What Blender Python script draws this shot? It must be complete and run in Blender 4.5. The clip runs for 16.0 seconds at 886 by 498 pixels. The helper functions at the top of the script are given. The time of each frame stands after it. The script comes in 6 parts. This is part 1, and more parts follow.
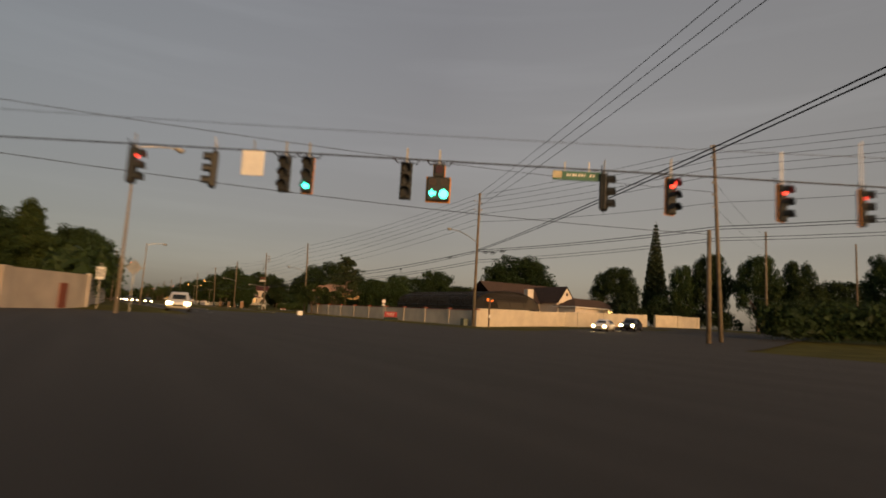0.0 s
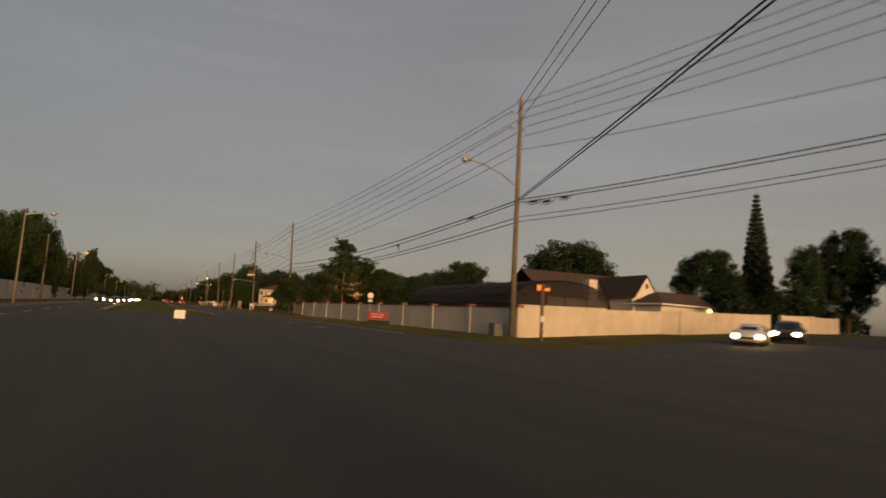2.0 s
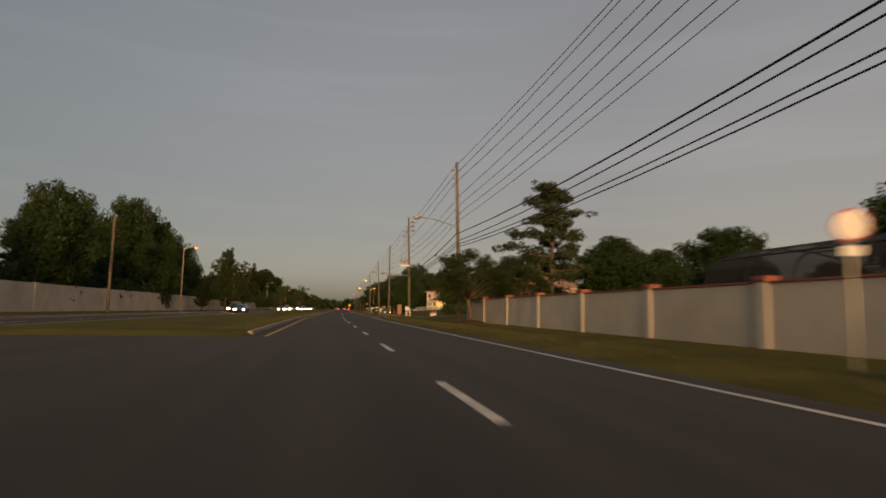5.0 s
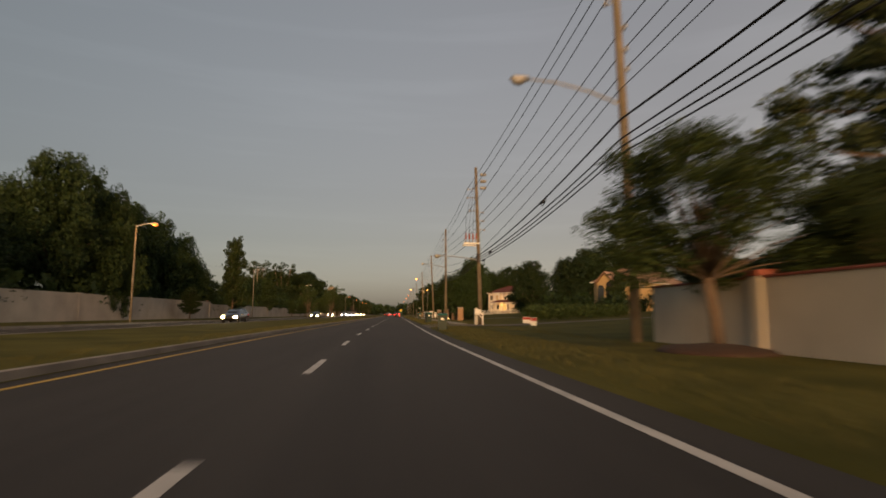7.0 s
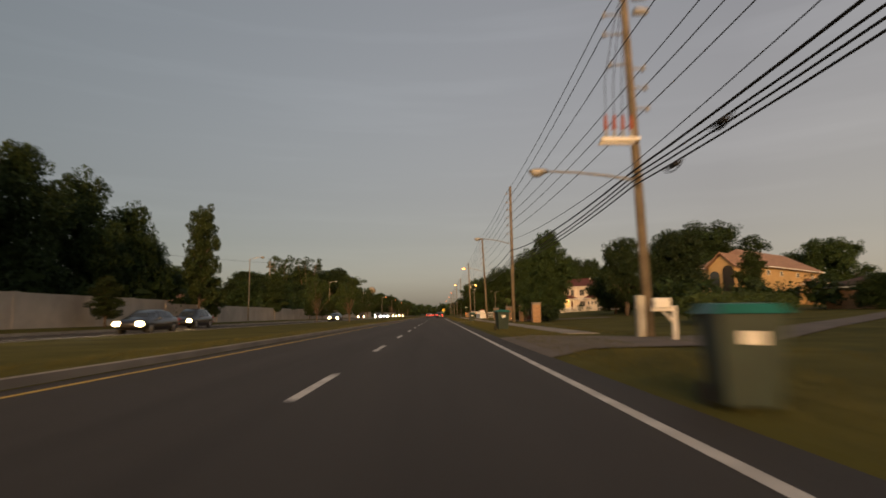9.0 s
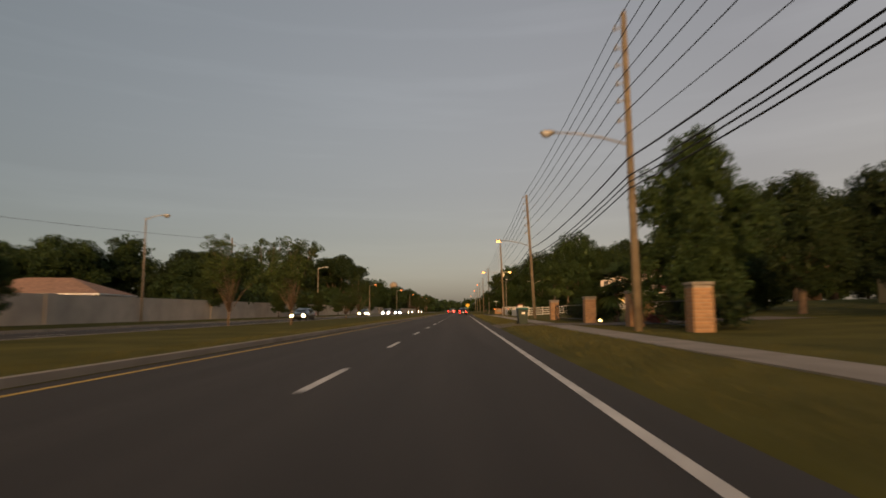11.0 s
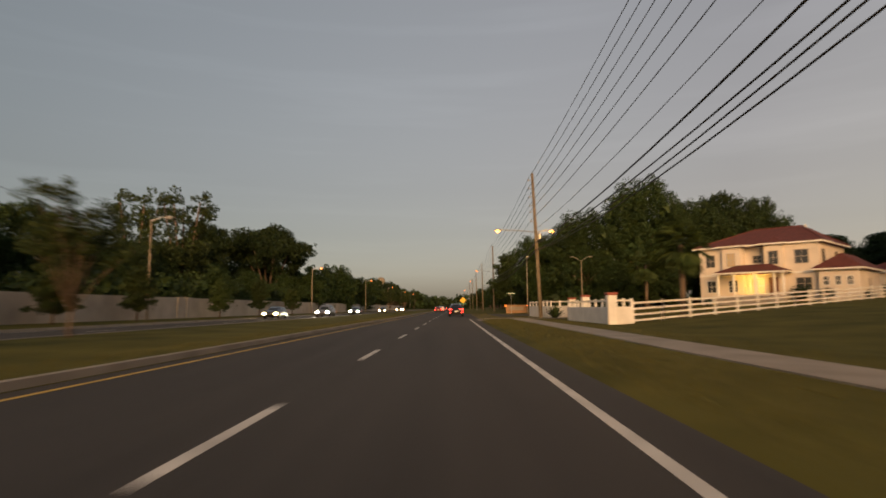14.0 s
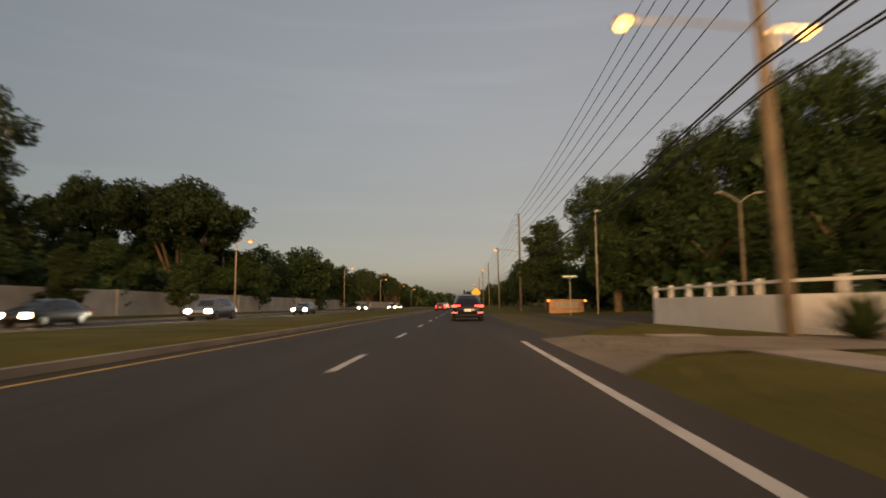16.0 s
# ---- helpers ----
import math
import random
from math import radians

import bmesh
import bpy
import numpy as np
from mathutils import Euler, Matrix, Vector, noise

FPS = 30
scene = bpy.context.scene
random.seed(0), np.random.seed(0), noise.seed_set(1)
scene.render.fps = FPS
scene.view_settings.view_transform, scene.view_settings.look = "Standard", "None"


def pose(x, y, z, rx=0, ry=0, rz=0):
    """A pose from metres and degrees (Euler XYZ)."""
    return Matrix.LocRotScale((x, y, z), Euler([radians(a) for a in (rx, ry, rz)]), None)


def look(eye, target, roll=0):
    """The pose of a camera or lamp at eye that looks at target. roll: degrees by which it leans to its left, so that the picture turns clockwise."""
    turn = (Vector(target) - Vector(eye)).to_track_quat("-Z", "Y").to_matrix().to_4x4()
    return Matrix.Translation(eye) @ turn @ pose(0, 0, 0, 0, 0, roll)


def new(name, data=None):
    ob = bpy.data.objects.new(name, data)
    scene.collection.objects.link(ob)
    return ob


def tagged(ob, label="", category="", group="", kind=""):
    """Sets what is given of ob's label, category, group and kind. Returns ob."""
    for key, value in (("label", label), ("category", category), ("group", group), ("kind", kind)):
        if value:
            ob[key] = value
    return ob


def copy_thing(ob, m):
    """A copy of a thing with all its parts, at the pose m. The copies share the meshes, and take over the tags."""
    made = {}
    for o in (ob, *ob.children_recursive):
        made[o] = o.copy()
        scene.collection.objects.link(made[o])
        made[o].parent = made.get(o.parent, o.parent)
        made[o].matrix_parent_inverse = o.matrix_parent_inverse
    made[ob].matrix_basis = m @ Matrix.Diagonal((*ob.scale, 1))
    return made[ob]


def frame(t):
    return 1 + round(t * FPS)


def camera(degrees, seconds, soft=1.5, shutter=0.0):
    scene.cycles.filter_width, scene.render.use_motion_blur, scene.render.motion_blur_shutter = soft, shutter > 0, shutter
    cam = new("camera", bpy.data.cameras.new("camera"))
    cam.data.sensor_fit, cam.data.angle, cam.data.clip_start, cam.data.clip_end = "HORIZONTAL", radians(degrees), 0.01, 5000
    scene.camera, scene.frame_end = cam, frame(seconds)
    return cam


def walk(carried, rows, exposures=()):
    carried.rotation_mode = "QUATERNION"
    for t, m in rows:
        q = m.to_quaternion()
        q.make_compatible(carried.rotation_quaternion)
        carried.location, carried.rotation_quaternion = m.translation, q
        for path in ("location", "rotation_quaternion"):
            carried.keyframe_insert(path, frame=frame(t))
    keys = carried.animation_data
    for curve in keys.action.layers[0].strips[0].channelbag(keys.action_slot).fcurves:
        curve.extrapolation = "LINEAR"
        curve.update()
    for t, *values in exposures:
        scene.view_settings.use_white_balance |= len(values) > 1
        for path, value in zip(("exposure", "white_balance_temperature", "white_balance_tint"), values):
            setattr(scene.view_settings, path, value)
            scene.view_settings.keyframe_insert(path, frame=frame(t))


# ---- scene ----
# The camera on the dashboard of a car: out of a junction, then along a straight road.
cam = camera(75.0, 16.0, soft=1.7, shutter=0.8)
PATH = [
    (0, (-5.427, -1.694, 0.949), (-4.391, 0.001, 1.183), 3.4),
    (0.5, (-0.781, 4.305, 1.022), (0.252, 6.0, 1.27), 4.3),
    (1, (4.046, 10.272, 1.006), (5.063, 11.976, 1.251), 4.0),
    (1.5, (8.188, 16.477, 1.15), (9.162, 18.208, 1.389), 3.7),
    (2, (12.032, 23.27, 1.218), (12.951, 25.031, 1.447), 3.2),
    (2.5, (15.037, 30.038, 1.126), (15.888, 31.834, 1.346), 2.7),
    (3, (17.297, 36.573, 1.062), (18.045, 38.415, 1.279), 2.2),
    (3.5, (18.941, 42.969, 1.067), (19.579, 44.852, 1.28), 1.5),
    (4, (19.781, 49.497, 1.012), (20.317, 51.412, 1.221), 1.4),
    (6.5, (24.054, 87.188, 0.996), (24.296, 89.161, 1.217), 0.4),
    (7, (24.425, 94.897, 1.007), (24.627, 96.874, 1.232), 0.3),
    (7.5, (24.583, 102.384, 1.044), (24.753, 104.364, 1.27), 0.1),
    (8, (24.825, 109.848, 1.15), (24.957, 111.831, 1.371), -0.1),
    (8.5, (24.959, 117.336, 1.095), (25.045, 119.322, 1.316), -0.2),
    (9, (24.956, 125.14, 0.97), (25.019, 127.126, 1.196), -0.5),
    (11.5, (26.369, 169.725, 1.05), (26.341, 171.714, 1.26), -0.3),
    (12, (26.492, 179.031, 1.058), (26.476, 181.02, 1.267), -0.4),
    (12.5, (26.656, 188.45, 0.953), (26.654, 190.439, 1.164), -0.1),
    (13, (27.05, 198.353, 1.106), (27.064, 200.343, 1.313), -0.2),
    (14, (27.274, 218.108, 1.128), (27.28, 220.098, 1.331), -0.4),
    (14.5, (27.38, 227.893, 1.135), (27.389, 229.882, 1.336), -0.5),
    (15, (27.483, 237.811, 1.093), (27.493, 239.801, 1.294), -0.5),
    (15.5, (27.688, 247.862, 1.088), (27.696, 249.853, 1.283), -0.4),
    (16, (27.994, 258.33, 0.969), (27.976, 260.321, 1.164), -0.3),
]
walk(cam, [(t, look(eye, target, roll)) for t, eye, target, roll in PATH], [(0.0, -0.08), (4.0, 0.04), (7.0, 0.2), (11.5, 0.3), (16.0, 0.4)])

# ---- dusk: a low glow behind the camera, street lamps just lit ----
SUN_TURN, SUN_UP = 182.0, 9.0
world = bpy.data.worlds.new("dusk_sky")
scene.world = world
world.use_nodes = True
wn, wl = world.node_tree.nodes, world.node_tree.links
sky = wn.new("ShaderNodeTexSky")
sky.sky_type = "NISHITA"
sky.sun_disc = False
sky.sun_elevation, sky.sun_rotation = radians(12.0), radians(360.0 - SUN_TURN + 10.0)
sky.air_density, sky.dust_density, sky.ozone_density = 1.0, 1.5, 1.0
# the hazy evening: most of the blue is washed out, the low sky is warmer
grey = wn.new("ShaderNodeHueSaturation")
grey.inputs["Saturation"].default_value = 0.35
way, sep, tint, mul = wn.new("ShaderNodeTexCoord"), wn.new("ShaderNodeSeparateXYZ"), wn.new("ShaderNodeValToRGB"), wn.new("ShaderNodeMix")
mul.data_type, mul.blend_type = "RGBA", "MULTIPLY"
mul.inputs[0].default_value = 1.0
tint.color_ramp.elements[0].position, tint.color_ramp.elements[0].color = 0.0, (0.92, 0.83, 0.73, 1)
tint.color_ramp.elements[1].position, tint.color_ramp.elements[1].color = 0.55, (1.5, 1.45, 1.4, 1)
e = tint.color_ramp.elements.new(0.2)
e.color = (0.97, 0.9, 0.84, 1)
wl.new(way.outputs["Generated"], sep.inputs[0])
wl.new(sep.outputs[2], tint.inputs[0])
wl.new(sky.outputs[0], grey.inputs["Color"])
wl.new(grey.outputs[0], mul.inputs[6])
wl.new(tint.outputs[0], mul.inputs[7])
# cooler to the left of the road, pinker to the right
side, across = wn.new("ShaderNodeValToRGB"), wn.new("ShaderNodeMix")
across.data_type, across.blend_type = "RGBA", "MULTIPLY"
across.inputs[0].default_value = 1.0
half = wn.new("ShaderNodeMapRange")
half.inputs[1].default_value, half.inputs[2].default_value = -0.8, 1.0
side.color_ramp.elements[0].color, side.color_ramp.elements[1].color = (0.86, 0.94, 0.97, 1), (1.62, 1.5, 1.4, 1)
e = side.color_ramp.elements.new(0.7)
e.color = (1.05, 0.985, 0.965, 1)
wl.new(sep.outputs[0], half.inputs[0])
wl.new(half.outputs[0], side.inputs[0])
wl.new(mul.outputs[2], across.inputs[6])
wl.new(side.outputs[0], across.inputs[7])
# faint streaks of high cloud
stretch, cirrus, thin, veil = wn.new("ShaderNodeMapping"), wn.new("ShaderNodeTexNoise"), wn.new("ShaderNodeMapRange"), wn.new("ShaderNodeVectorMath")
stretch.inputs["Scale"].default_value, stretch.inputs["Rotation"].default_value = (1.3, 1.3, 16.0), (0.0, 0.07, 0.0)
cirrus.inputs["Scale"].default_value, cirrus.inputs["Detail"].default_value = 1.6, 6
thin.inputs[1].default_value, thin.inputs[2].default_value, thin.inputs[3].default_value, thin.inputs[4].default_value = 0.5, 0.8, 0.995, 1.09
veil.operation = "SCALE"
wl.new(way.outputs["Generated"], stretch.inputs[0])
wl.new(stretch.outputs[0], cirrus.inputs["Vector"])
wl.new(cirrus.outputs[0], thin.inputs[0])
wl.new(across.outputs[2], veil.inputs[0])
wl.new(thin.outputs[0], veil.inputs["Scale"])
wl.new(veil.outputs[0], wn["Background"].inputs[0])
wn["Background"].inputs[1].default_value = 0.066
sun = new("sun", bpy.data.lights.new("sun", "SUN"))
sun.data.energy, sun.data.angle, sun.data.color = 4.2, radians(30), (1.0, 0.53, 0.18)
sun.matrix_world = look((0, 0, 0), (-math.sin(radians(SUN_TURN)) * math.cos(radians(SUN_UP)), -math.cos(radians(SUN_TURN)) * math.cos(radians(SUN_UP)), -math.sin(radians(SUN_UP))))

# ---- materials ----
def mat(name, color, rough=0.8, metal=0.0, var=0.25, scale=3.0, fine=30.0, bump=0.15, second=None, coat=0.0, spread=0.0, stretch=None, spec=0.5):
    """A surface of one base colour with stains, grain and fine relief. second: the colour of the stains; spread: how far alike pieces differ."""
    m = bpy.data.materials.new(name)
    m.use_nodes = True
    n, l = m.node_tree.nodes, m.node_tree.links
    b = n["Principled BSDF"]
    tc = n.new("ShaderNodeTexCoord")
    big, small = n.new("ShaderNodeTexNoise"), n.new("ShaderNodeTexNoise")
    big.inputs["Scale"].default_value, big.inputs["Detail"].default_value = scale, 5
    small.inputs["Scale"].default_value, small.inputs["Detail"].default_value = fine, 3
    if stretch:
        mp = n.new("ShaderNodeMapping")
        mp.inputs["Scale"].default_value = stretch
        l.new(tc.outputs["Object"], mp.inputs[0])
        l.new(mp.outputs[0], big.inputs["Vector"])
    else:
        l.new(tc.outputs["Object"], big.inputs["Vector"])
    l.new(tc.outputs["Object"], small.inputs["Vector"])
    ramp = n.new("ShaderNodeValToRGB")
    ramp.color_ramp.elements[0].position, ramp.color_ramp.elements[1].position = 0.3, 0.7
    dark = second or tuple(c * (1 - var) for c in color)
    ramp.color_ramp.elements[0].color = (*dark, 1)
    ramp.color_ramp.elements[1].color = (*(min(1, c * (1 + 0.5 * var)) for c in color), 1)
    l.new(big.outputs[0], ramp.inputs[0])
    mix = n.new("ShaderNodeMix")
    mix.data_type, mix.blend_type = "RGBA", "MULTIPLY"
    mix.inputs[0].default_value = 0.5
    gr = n.new("ShaderNodeValToRGB")
    gr.color_ramp.elements[0].color, gr.color_ramp.elements[1].color = (0.55, 0.55, 0.55, 1), (1, 1, 1, 1)
    l.new(small.outputs[0], gr.inputs[0])
    l.new(ramp.outputs[0], mix.inputs[6])
    l.new(gr.outputs[0], mix.inputs[7])
    last = mix.outputs[2]
    if spread:
        info, hsv = n.new("ShaderNodeObjectInfo"), n.new("ShaderNodeHueSaturation")
        mr = n.new("ShaderNodeMapRange")
        mr.inputs[3].default_value, mr.inputs[4].default_value = 1 - spread, 1 + spread
        l.new(info.outputs["Random"], mr.inputs[0])
        l.new(mr.outputs[0], hsv.inputs["Value"])
        l.new(last, hsv.inputs["Color"])
        last = hsv.outputs[0]
    l.new(last, b.inputs["Base Color"])
    bp = n.new("ShaderNodeBump")
    bp.inputs["Strength"].default_value, bp.inputs["Distance"].default_value = bump, 0.02
    l.new(small.outputs[0], bp.inputs["Height"])
    l.new(bp.outputs[0], b.inputs["Normal"])
    b.inputs["Roughness"].default_value, b.inputs["Metallic"].default_value = rough, metal
    b.inputs["Coat Weight"].default_value = coat
    b.inputs["Specular IOR Level"].default_value = spec
    return m


def glow(name, color, strength):
    m = bpy.data.materials.new(name)
    m.use_nodes = True
    b = m.node_tree.nodes["Principled BSDF"]
    b.inputs["Base Color"].default_value = (*(0.15 * q for q in color), 1)
    b.inputs["Emission Color"].default_value = (*color, 1)
    b.inputs["Emission Strength"].default_value = strength
    return m


def foliage(name, color, other):
    """Leaves: every clump its own shade, a little light let through."""
    m = bpy.data.materials.new(name)
    m.use_nodes = True
    n, l = m.node_tree.nodes, m.node_tree.links
    b = n["Principled BSDF"]
    geo, ramp = n.new("ShaderNodeNewGeometry"), n.new("ShaderNodeValToRGB")
    ramp.color_ramp.elements[0].color, ramp.color_ramp.elements[1].color = (*color, 1), (*other, 1)
    l.new(geo.outputs["Random Per Island"], ramp.inputs[0])
    info, hsv, mr = n.new("ShaderNodeObjectInfo"), n.new("ShaderNodeHueSaturation"), n.new("ShaderNodeMapRange")
    mr.inputs[3].default_value, mr.inputs[4].default_value = 0.7, 1.3
    l.new(info.outputs["Random"], mr.inputs[0])
    l.new(mr.outputs[0], hsv.inputs["Value"])
    l.new(ramp.outputs[0], hsv.inputs["Color"])
    l.new(hsv.outputs[0], b.inputs["Base Color"])
    b.inputs["Roughness"].default_value = 0.65
    b.inputs["Specular IOR Level"].default_value = 0.22
    tr, add = n.new("ShaderNodeBsdfTranslucent"), n.new("ShaderNodeMixShader")
    add.inputs[0].default_value = 0.12
    l.new(hsv.outputs[0], tr.inputs[0])
    l.new(b.outputs[0], add.inputs[1])
    l.new(tr.outputs[0], add.inputs[2])
    l.new(add.outputs[0], n["Material Output"].inputs[0])
    return m


def glass(name, color=(0.02, 0.025, 0.03), rough=0.05):
    m = bpy.data.materials.new(name)
    m.use_nodes = True
    b = m.node_tree.nodes["Principled BSDF"]
    b.inputs["Base Color"].default_value = (*color, 1)
    b.inputs["Roughness"].default_value = rough
    b.inputs["Specular IOR Level"].default_value = 0.6
    return m


ASPHALT = mat("asphalt", (0.029, 0.027, 0.025), 0.85, var=0.45, scale=1.0, fine=40, bump=0.4, stretch=(1.1, 0.045, 1.0))
GRASS = mat("grass", (0.115, 0.105, 0.026), 1.0, scale=0.35, fine=14, bump=0.8, second=(0.065, 0.066, 0.016), spec=0.08)
CONCRETE = mat("concrete", (0.3, 0.27, 0.23), 0.85, var=0.3, scale=0.8, fine=25)
PAINT_W = mat("road_paint_white", (0.62, 0.61, 0.58), 0.7, var=0.35, scale=2, fine=18)
PAINT_Y = mat("road_paint_yellow", (0.6, 0.4, 0.06), 0.7, var=0.35, scale=2, fine=18)
STUCCO = mat("cream_stucco", (0.66, 0.58, 0.45), 0.9, var=0.16, scale=0.6, fine=35, bump=0.3)
CAPRED = mat("red_coping", (0.3, 0.09, 0.06), 0.8, scale=2)
TAUPE = mat("taupe_stucco", (0.5, 0.44, 0.37), 0.9, var=0.22, scale=0.5, fine=35, bump=0.3)
WHITEP = mat("white_paint", (0.76, 0.74, 0.7), 0.75, var=0.14, scale=1.2, fine=30)
HOUSEF = mat("tan_window_trim", (0.42, 0.36, 0.3), 0.8, var=0.1, scale=1.5, fine=30)
HOUSEW = mat("house_stucco", (0.7, 0.62, 0.53), 0.9, var=0.1, scale=0.7, fine=30)
HOUSEY = mat("yellow_stucco", (0.5, 0.34, 0.16), 0.9, var=0.12, scale=0.7, fine=30)
ROOFRED = mat("red_roof_tile", (0.12, 0.03, 0.024), 0.8, var=0.3, scale=2, fine=12, bump=0.6)
ROOFTAN = mat("tan_roof_tile", (0.33, 0.2, 0.14), 0.85, var=0.3, scale=2, fine=12, bump=0.6)
ROOFBR = mat("brown_shingle", (0.075, 0.045, 0.032), 0.9, var=0.3, scale=2, fine=12, bump=0.6)
WOOD = mat("pole_wood", (0.185, 0.15, 0.105), 0.9, var=0.35, scale=1.5, fine=22, bump=0.5)
BARK = mat("bark", (0.14, 0.1, 0.07), 0.95, var=0.4, scale=3, fine=18, bump=0.8)
STEEL = mat("galvanised_steel", (0.42, 0.41, 0.38), 0.5, 0.7, var=0.2, scale=2, fine=20)
CONCP = mat("pole_concrete", (0.27, 0.225, 0.17), 0.8, var=0.2, scale=1.5, fine=25)
BLACKC = mat("cable_black", (0.015, 0.015, 0.016), 0.7)
WIREC = mat("wire_grey", (0.05, 0.05, 0.05), 0.6, 0.5)
CERAM = mat("insulator_grey", (0.3, 0.3, 0.3), 0.3)
BRICK = mat("tan_brick", (0.4, 0.24, 0.13), 0.9, var=0.3, scale=3, fine=20, spread=0.18)
MORTAR = mat("mortar", (0.32, 0.27, 0.22), 0.95)
IRON = mat("black_iron", (0.012, 0.012, 0.012), 0.5, 0.3)
SIGBODY = mat("signal_black", (0.02, 0.022, 0.02), 0.6)
SIGYEL = mat("signal_yellow_edge", (0.75, 0.3, 0.03), 0.6)
SIGNGR = mat("sign_green", (0.006, 0.12, 0.065), 0.5)
SIGNW = mat("sign_white", (0.8, 0.78, 0.72), 0.6, var=0.08)
SIGNR = mat("sign_red", (0.38, 0.035, 0.03), 0.6, var=0.1)
SIGNY = mat("sign_yellow", (0.8, 0.5, 0.02), 0.6, var=0.1)
RUBBER = mat("rubber", (0.015, 0.015, 0.015), 0.9)
RIM = mat("alloy_rim", (0.45, 0.45, 0.46), 0.3, 0.9)
GLASS = glass("dark_glass")
WINGL = glass("window_glass", (0.05, 0.055, 0.06))
PLASTIC_G = mat("bin_green", (0.012, 0.03, 0.022), 0.55)
PLASTIC_L = mat("bin_lid", (0.01, 0.12, 0.1), 0.5)
FLOWERS = mat("red_leaves", (0.2, 0.03, 0.02), 0.8)
MULCH = mat("mulch", (0.06, 0.032, 0.02), 0.95, scale=2, fine=15, bump=0.9)
# near-black colour that stands in for the shade inside an arch
ARCH_SHADE = mat("arch_shade", (0.03, 0.028, 0.026), 0.9)
LEAF_D = foliage("leaf_dark", (0.010, 0.021, 0.007), (0.028, 0.051, 0.015))
LEAF_M = foliage("leaf_mid", (0.013, 0.027, 0.008), (0.036, 0.060, 0.017))
LEAF_O = foliage("leaf_olive", (0.020, 0.036, 0.009), (0.052, 0.075, 0.021))
LEAF_P = foliage("leaf_pine", (0.020, 0.033, 0.014), (0.052, 0.066, 0.028))
LEAF_G = foliage("grass_blade", (0.045, 0.048, 0.014), (0.1, 0.094, 0.03))
G_ORANGE = glow("sodium_lamp", (1.0, 0.22, 0.025), 2.6)
G_SODIUM = glow("bright_sodium_lamp", (1.0, 0.36, 0.06), 6.0)
G_WARM = glow("warm_lamp", (1.0, 0.6, 0.2), 5.0)
G_HEAD = glow("headlight_on", (1.0, 0.94, 0.74), 80.0)
G_HEADW = glow("headlight_yellow", (1.0, 0.66, 0.26), 40.0)
G_TAIL = glow("tail_light_on", (1.0, 0.035, 0.02), 9.0)
G_GREEN = glow("signal_green_on", (0.05, 1.0, 0.55), 9.0)
G_RED = glow("signal_red_on", (1.0, 0.06, 0.03), 3.0)
G_HAND = glow("walk_signal_orange", (1.0, 0.15, 0.012), 2.4)


# ---- small builders ----
def part(name, bm, material, parent=None, label="", smooth=False):
    me = bpy.data.meshes.new(name)
    bm.to_mesh(me)
    bm.free()
    me.materials.append(material)
    if smooth:
        for p in me.polygons:
            p.use_smooth = True
    ob = new(name, me)
    ob.parent = parent
    if label:
        ob["label"] = label
    return ob


def mesh_part(name, verts, faces, material, parent=None, label="", smooth=False):
    me = bpy.data.meshes.new(name)
    me.from_pydata(verts, [], faces)
    me.update()
    me.materials.append(material)
    if smooth:
        me.polygons.foreach_set("use_smooth", [True] * len(me.polygons))
    ob = new(name, me)
    ob.parent = parent
    if label:
        ob["label"] = label
    return ob


def thing(name, m, label, category, group="", kind=""):
    ob = new(name)
    ob.empty_display_size = 0.2
    ob.matrix_world = m
    return tagged(ob, label, category, group, kind)


def box(bm, x0, x1, y0, y1, z0, z1, bevel=0.0, m=None):
    r = bmesh.ops.create_cube(bm, size=1.0)
    vs = r["verts"]
    for v in vs:
        v.co = Vector(((x0 + x1) / 2 + v.co.x * (x1 - x0), (y0 + y1) / 2 + v.co.y * (y1 - y0), (z0 + z1) / 2 + v.co.z * (z1 - z0)))
    if bevel:
        es = {e for v in vs for e in v.link_edges}
        r = bmesh.ops.bevel(bm, geom=list(es), offset=bevel, segments=1, affect="EDGES", clamp_overlap=True)
        vs = list({v for f in r["faces"] for v in f.verts} | {v for v in vs if v.is_valid})
    if m is not None:
        bmesh.ops.transform(bm, matrix=m, verts=vs)
    return bm


def boxm(*a, **k):
    return box(bmesh.new(), *a, **k)


def tube(bm, a, b, r0, r1=None, n=10, caps=True):
    """A round bar from a to b."""
    a, b = Vector(a), Vector(b)
    r1 = r0 if r1 is None else r1
    d = (b - a)
    q = d.to_track_quat("Z", "Y").to_matrix()
    rings = []
    for p, r in ((a, r0), (b, r1)):
        rings.append([bm.verts.new(p + q @ Vector((r * math.cos(2 * math.pi * i / n), r * math.sin(2 * math.pi * i / n), 0))) for i in range(n)])
    for i in range(n):
        bm.faces.new((rings[0][i], rings[0][(i + 1) % n], rings[1][(i + 1) % n], rings[1][i]))
    if caps:
        bm.faces.new(rings[0][::-1])
        bm.faces.new(rings[1])
    return bm


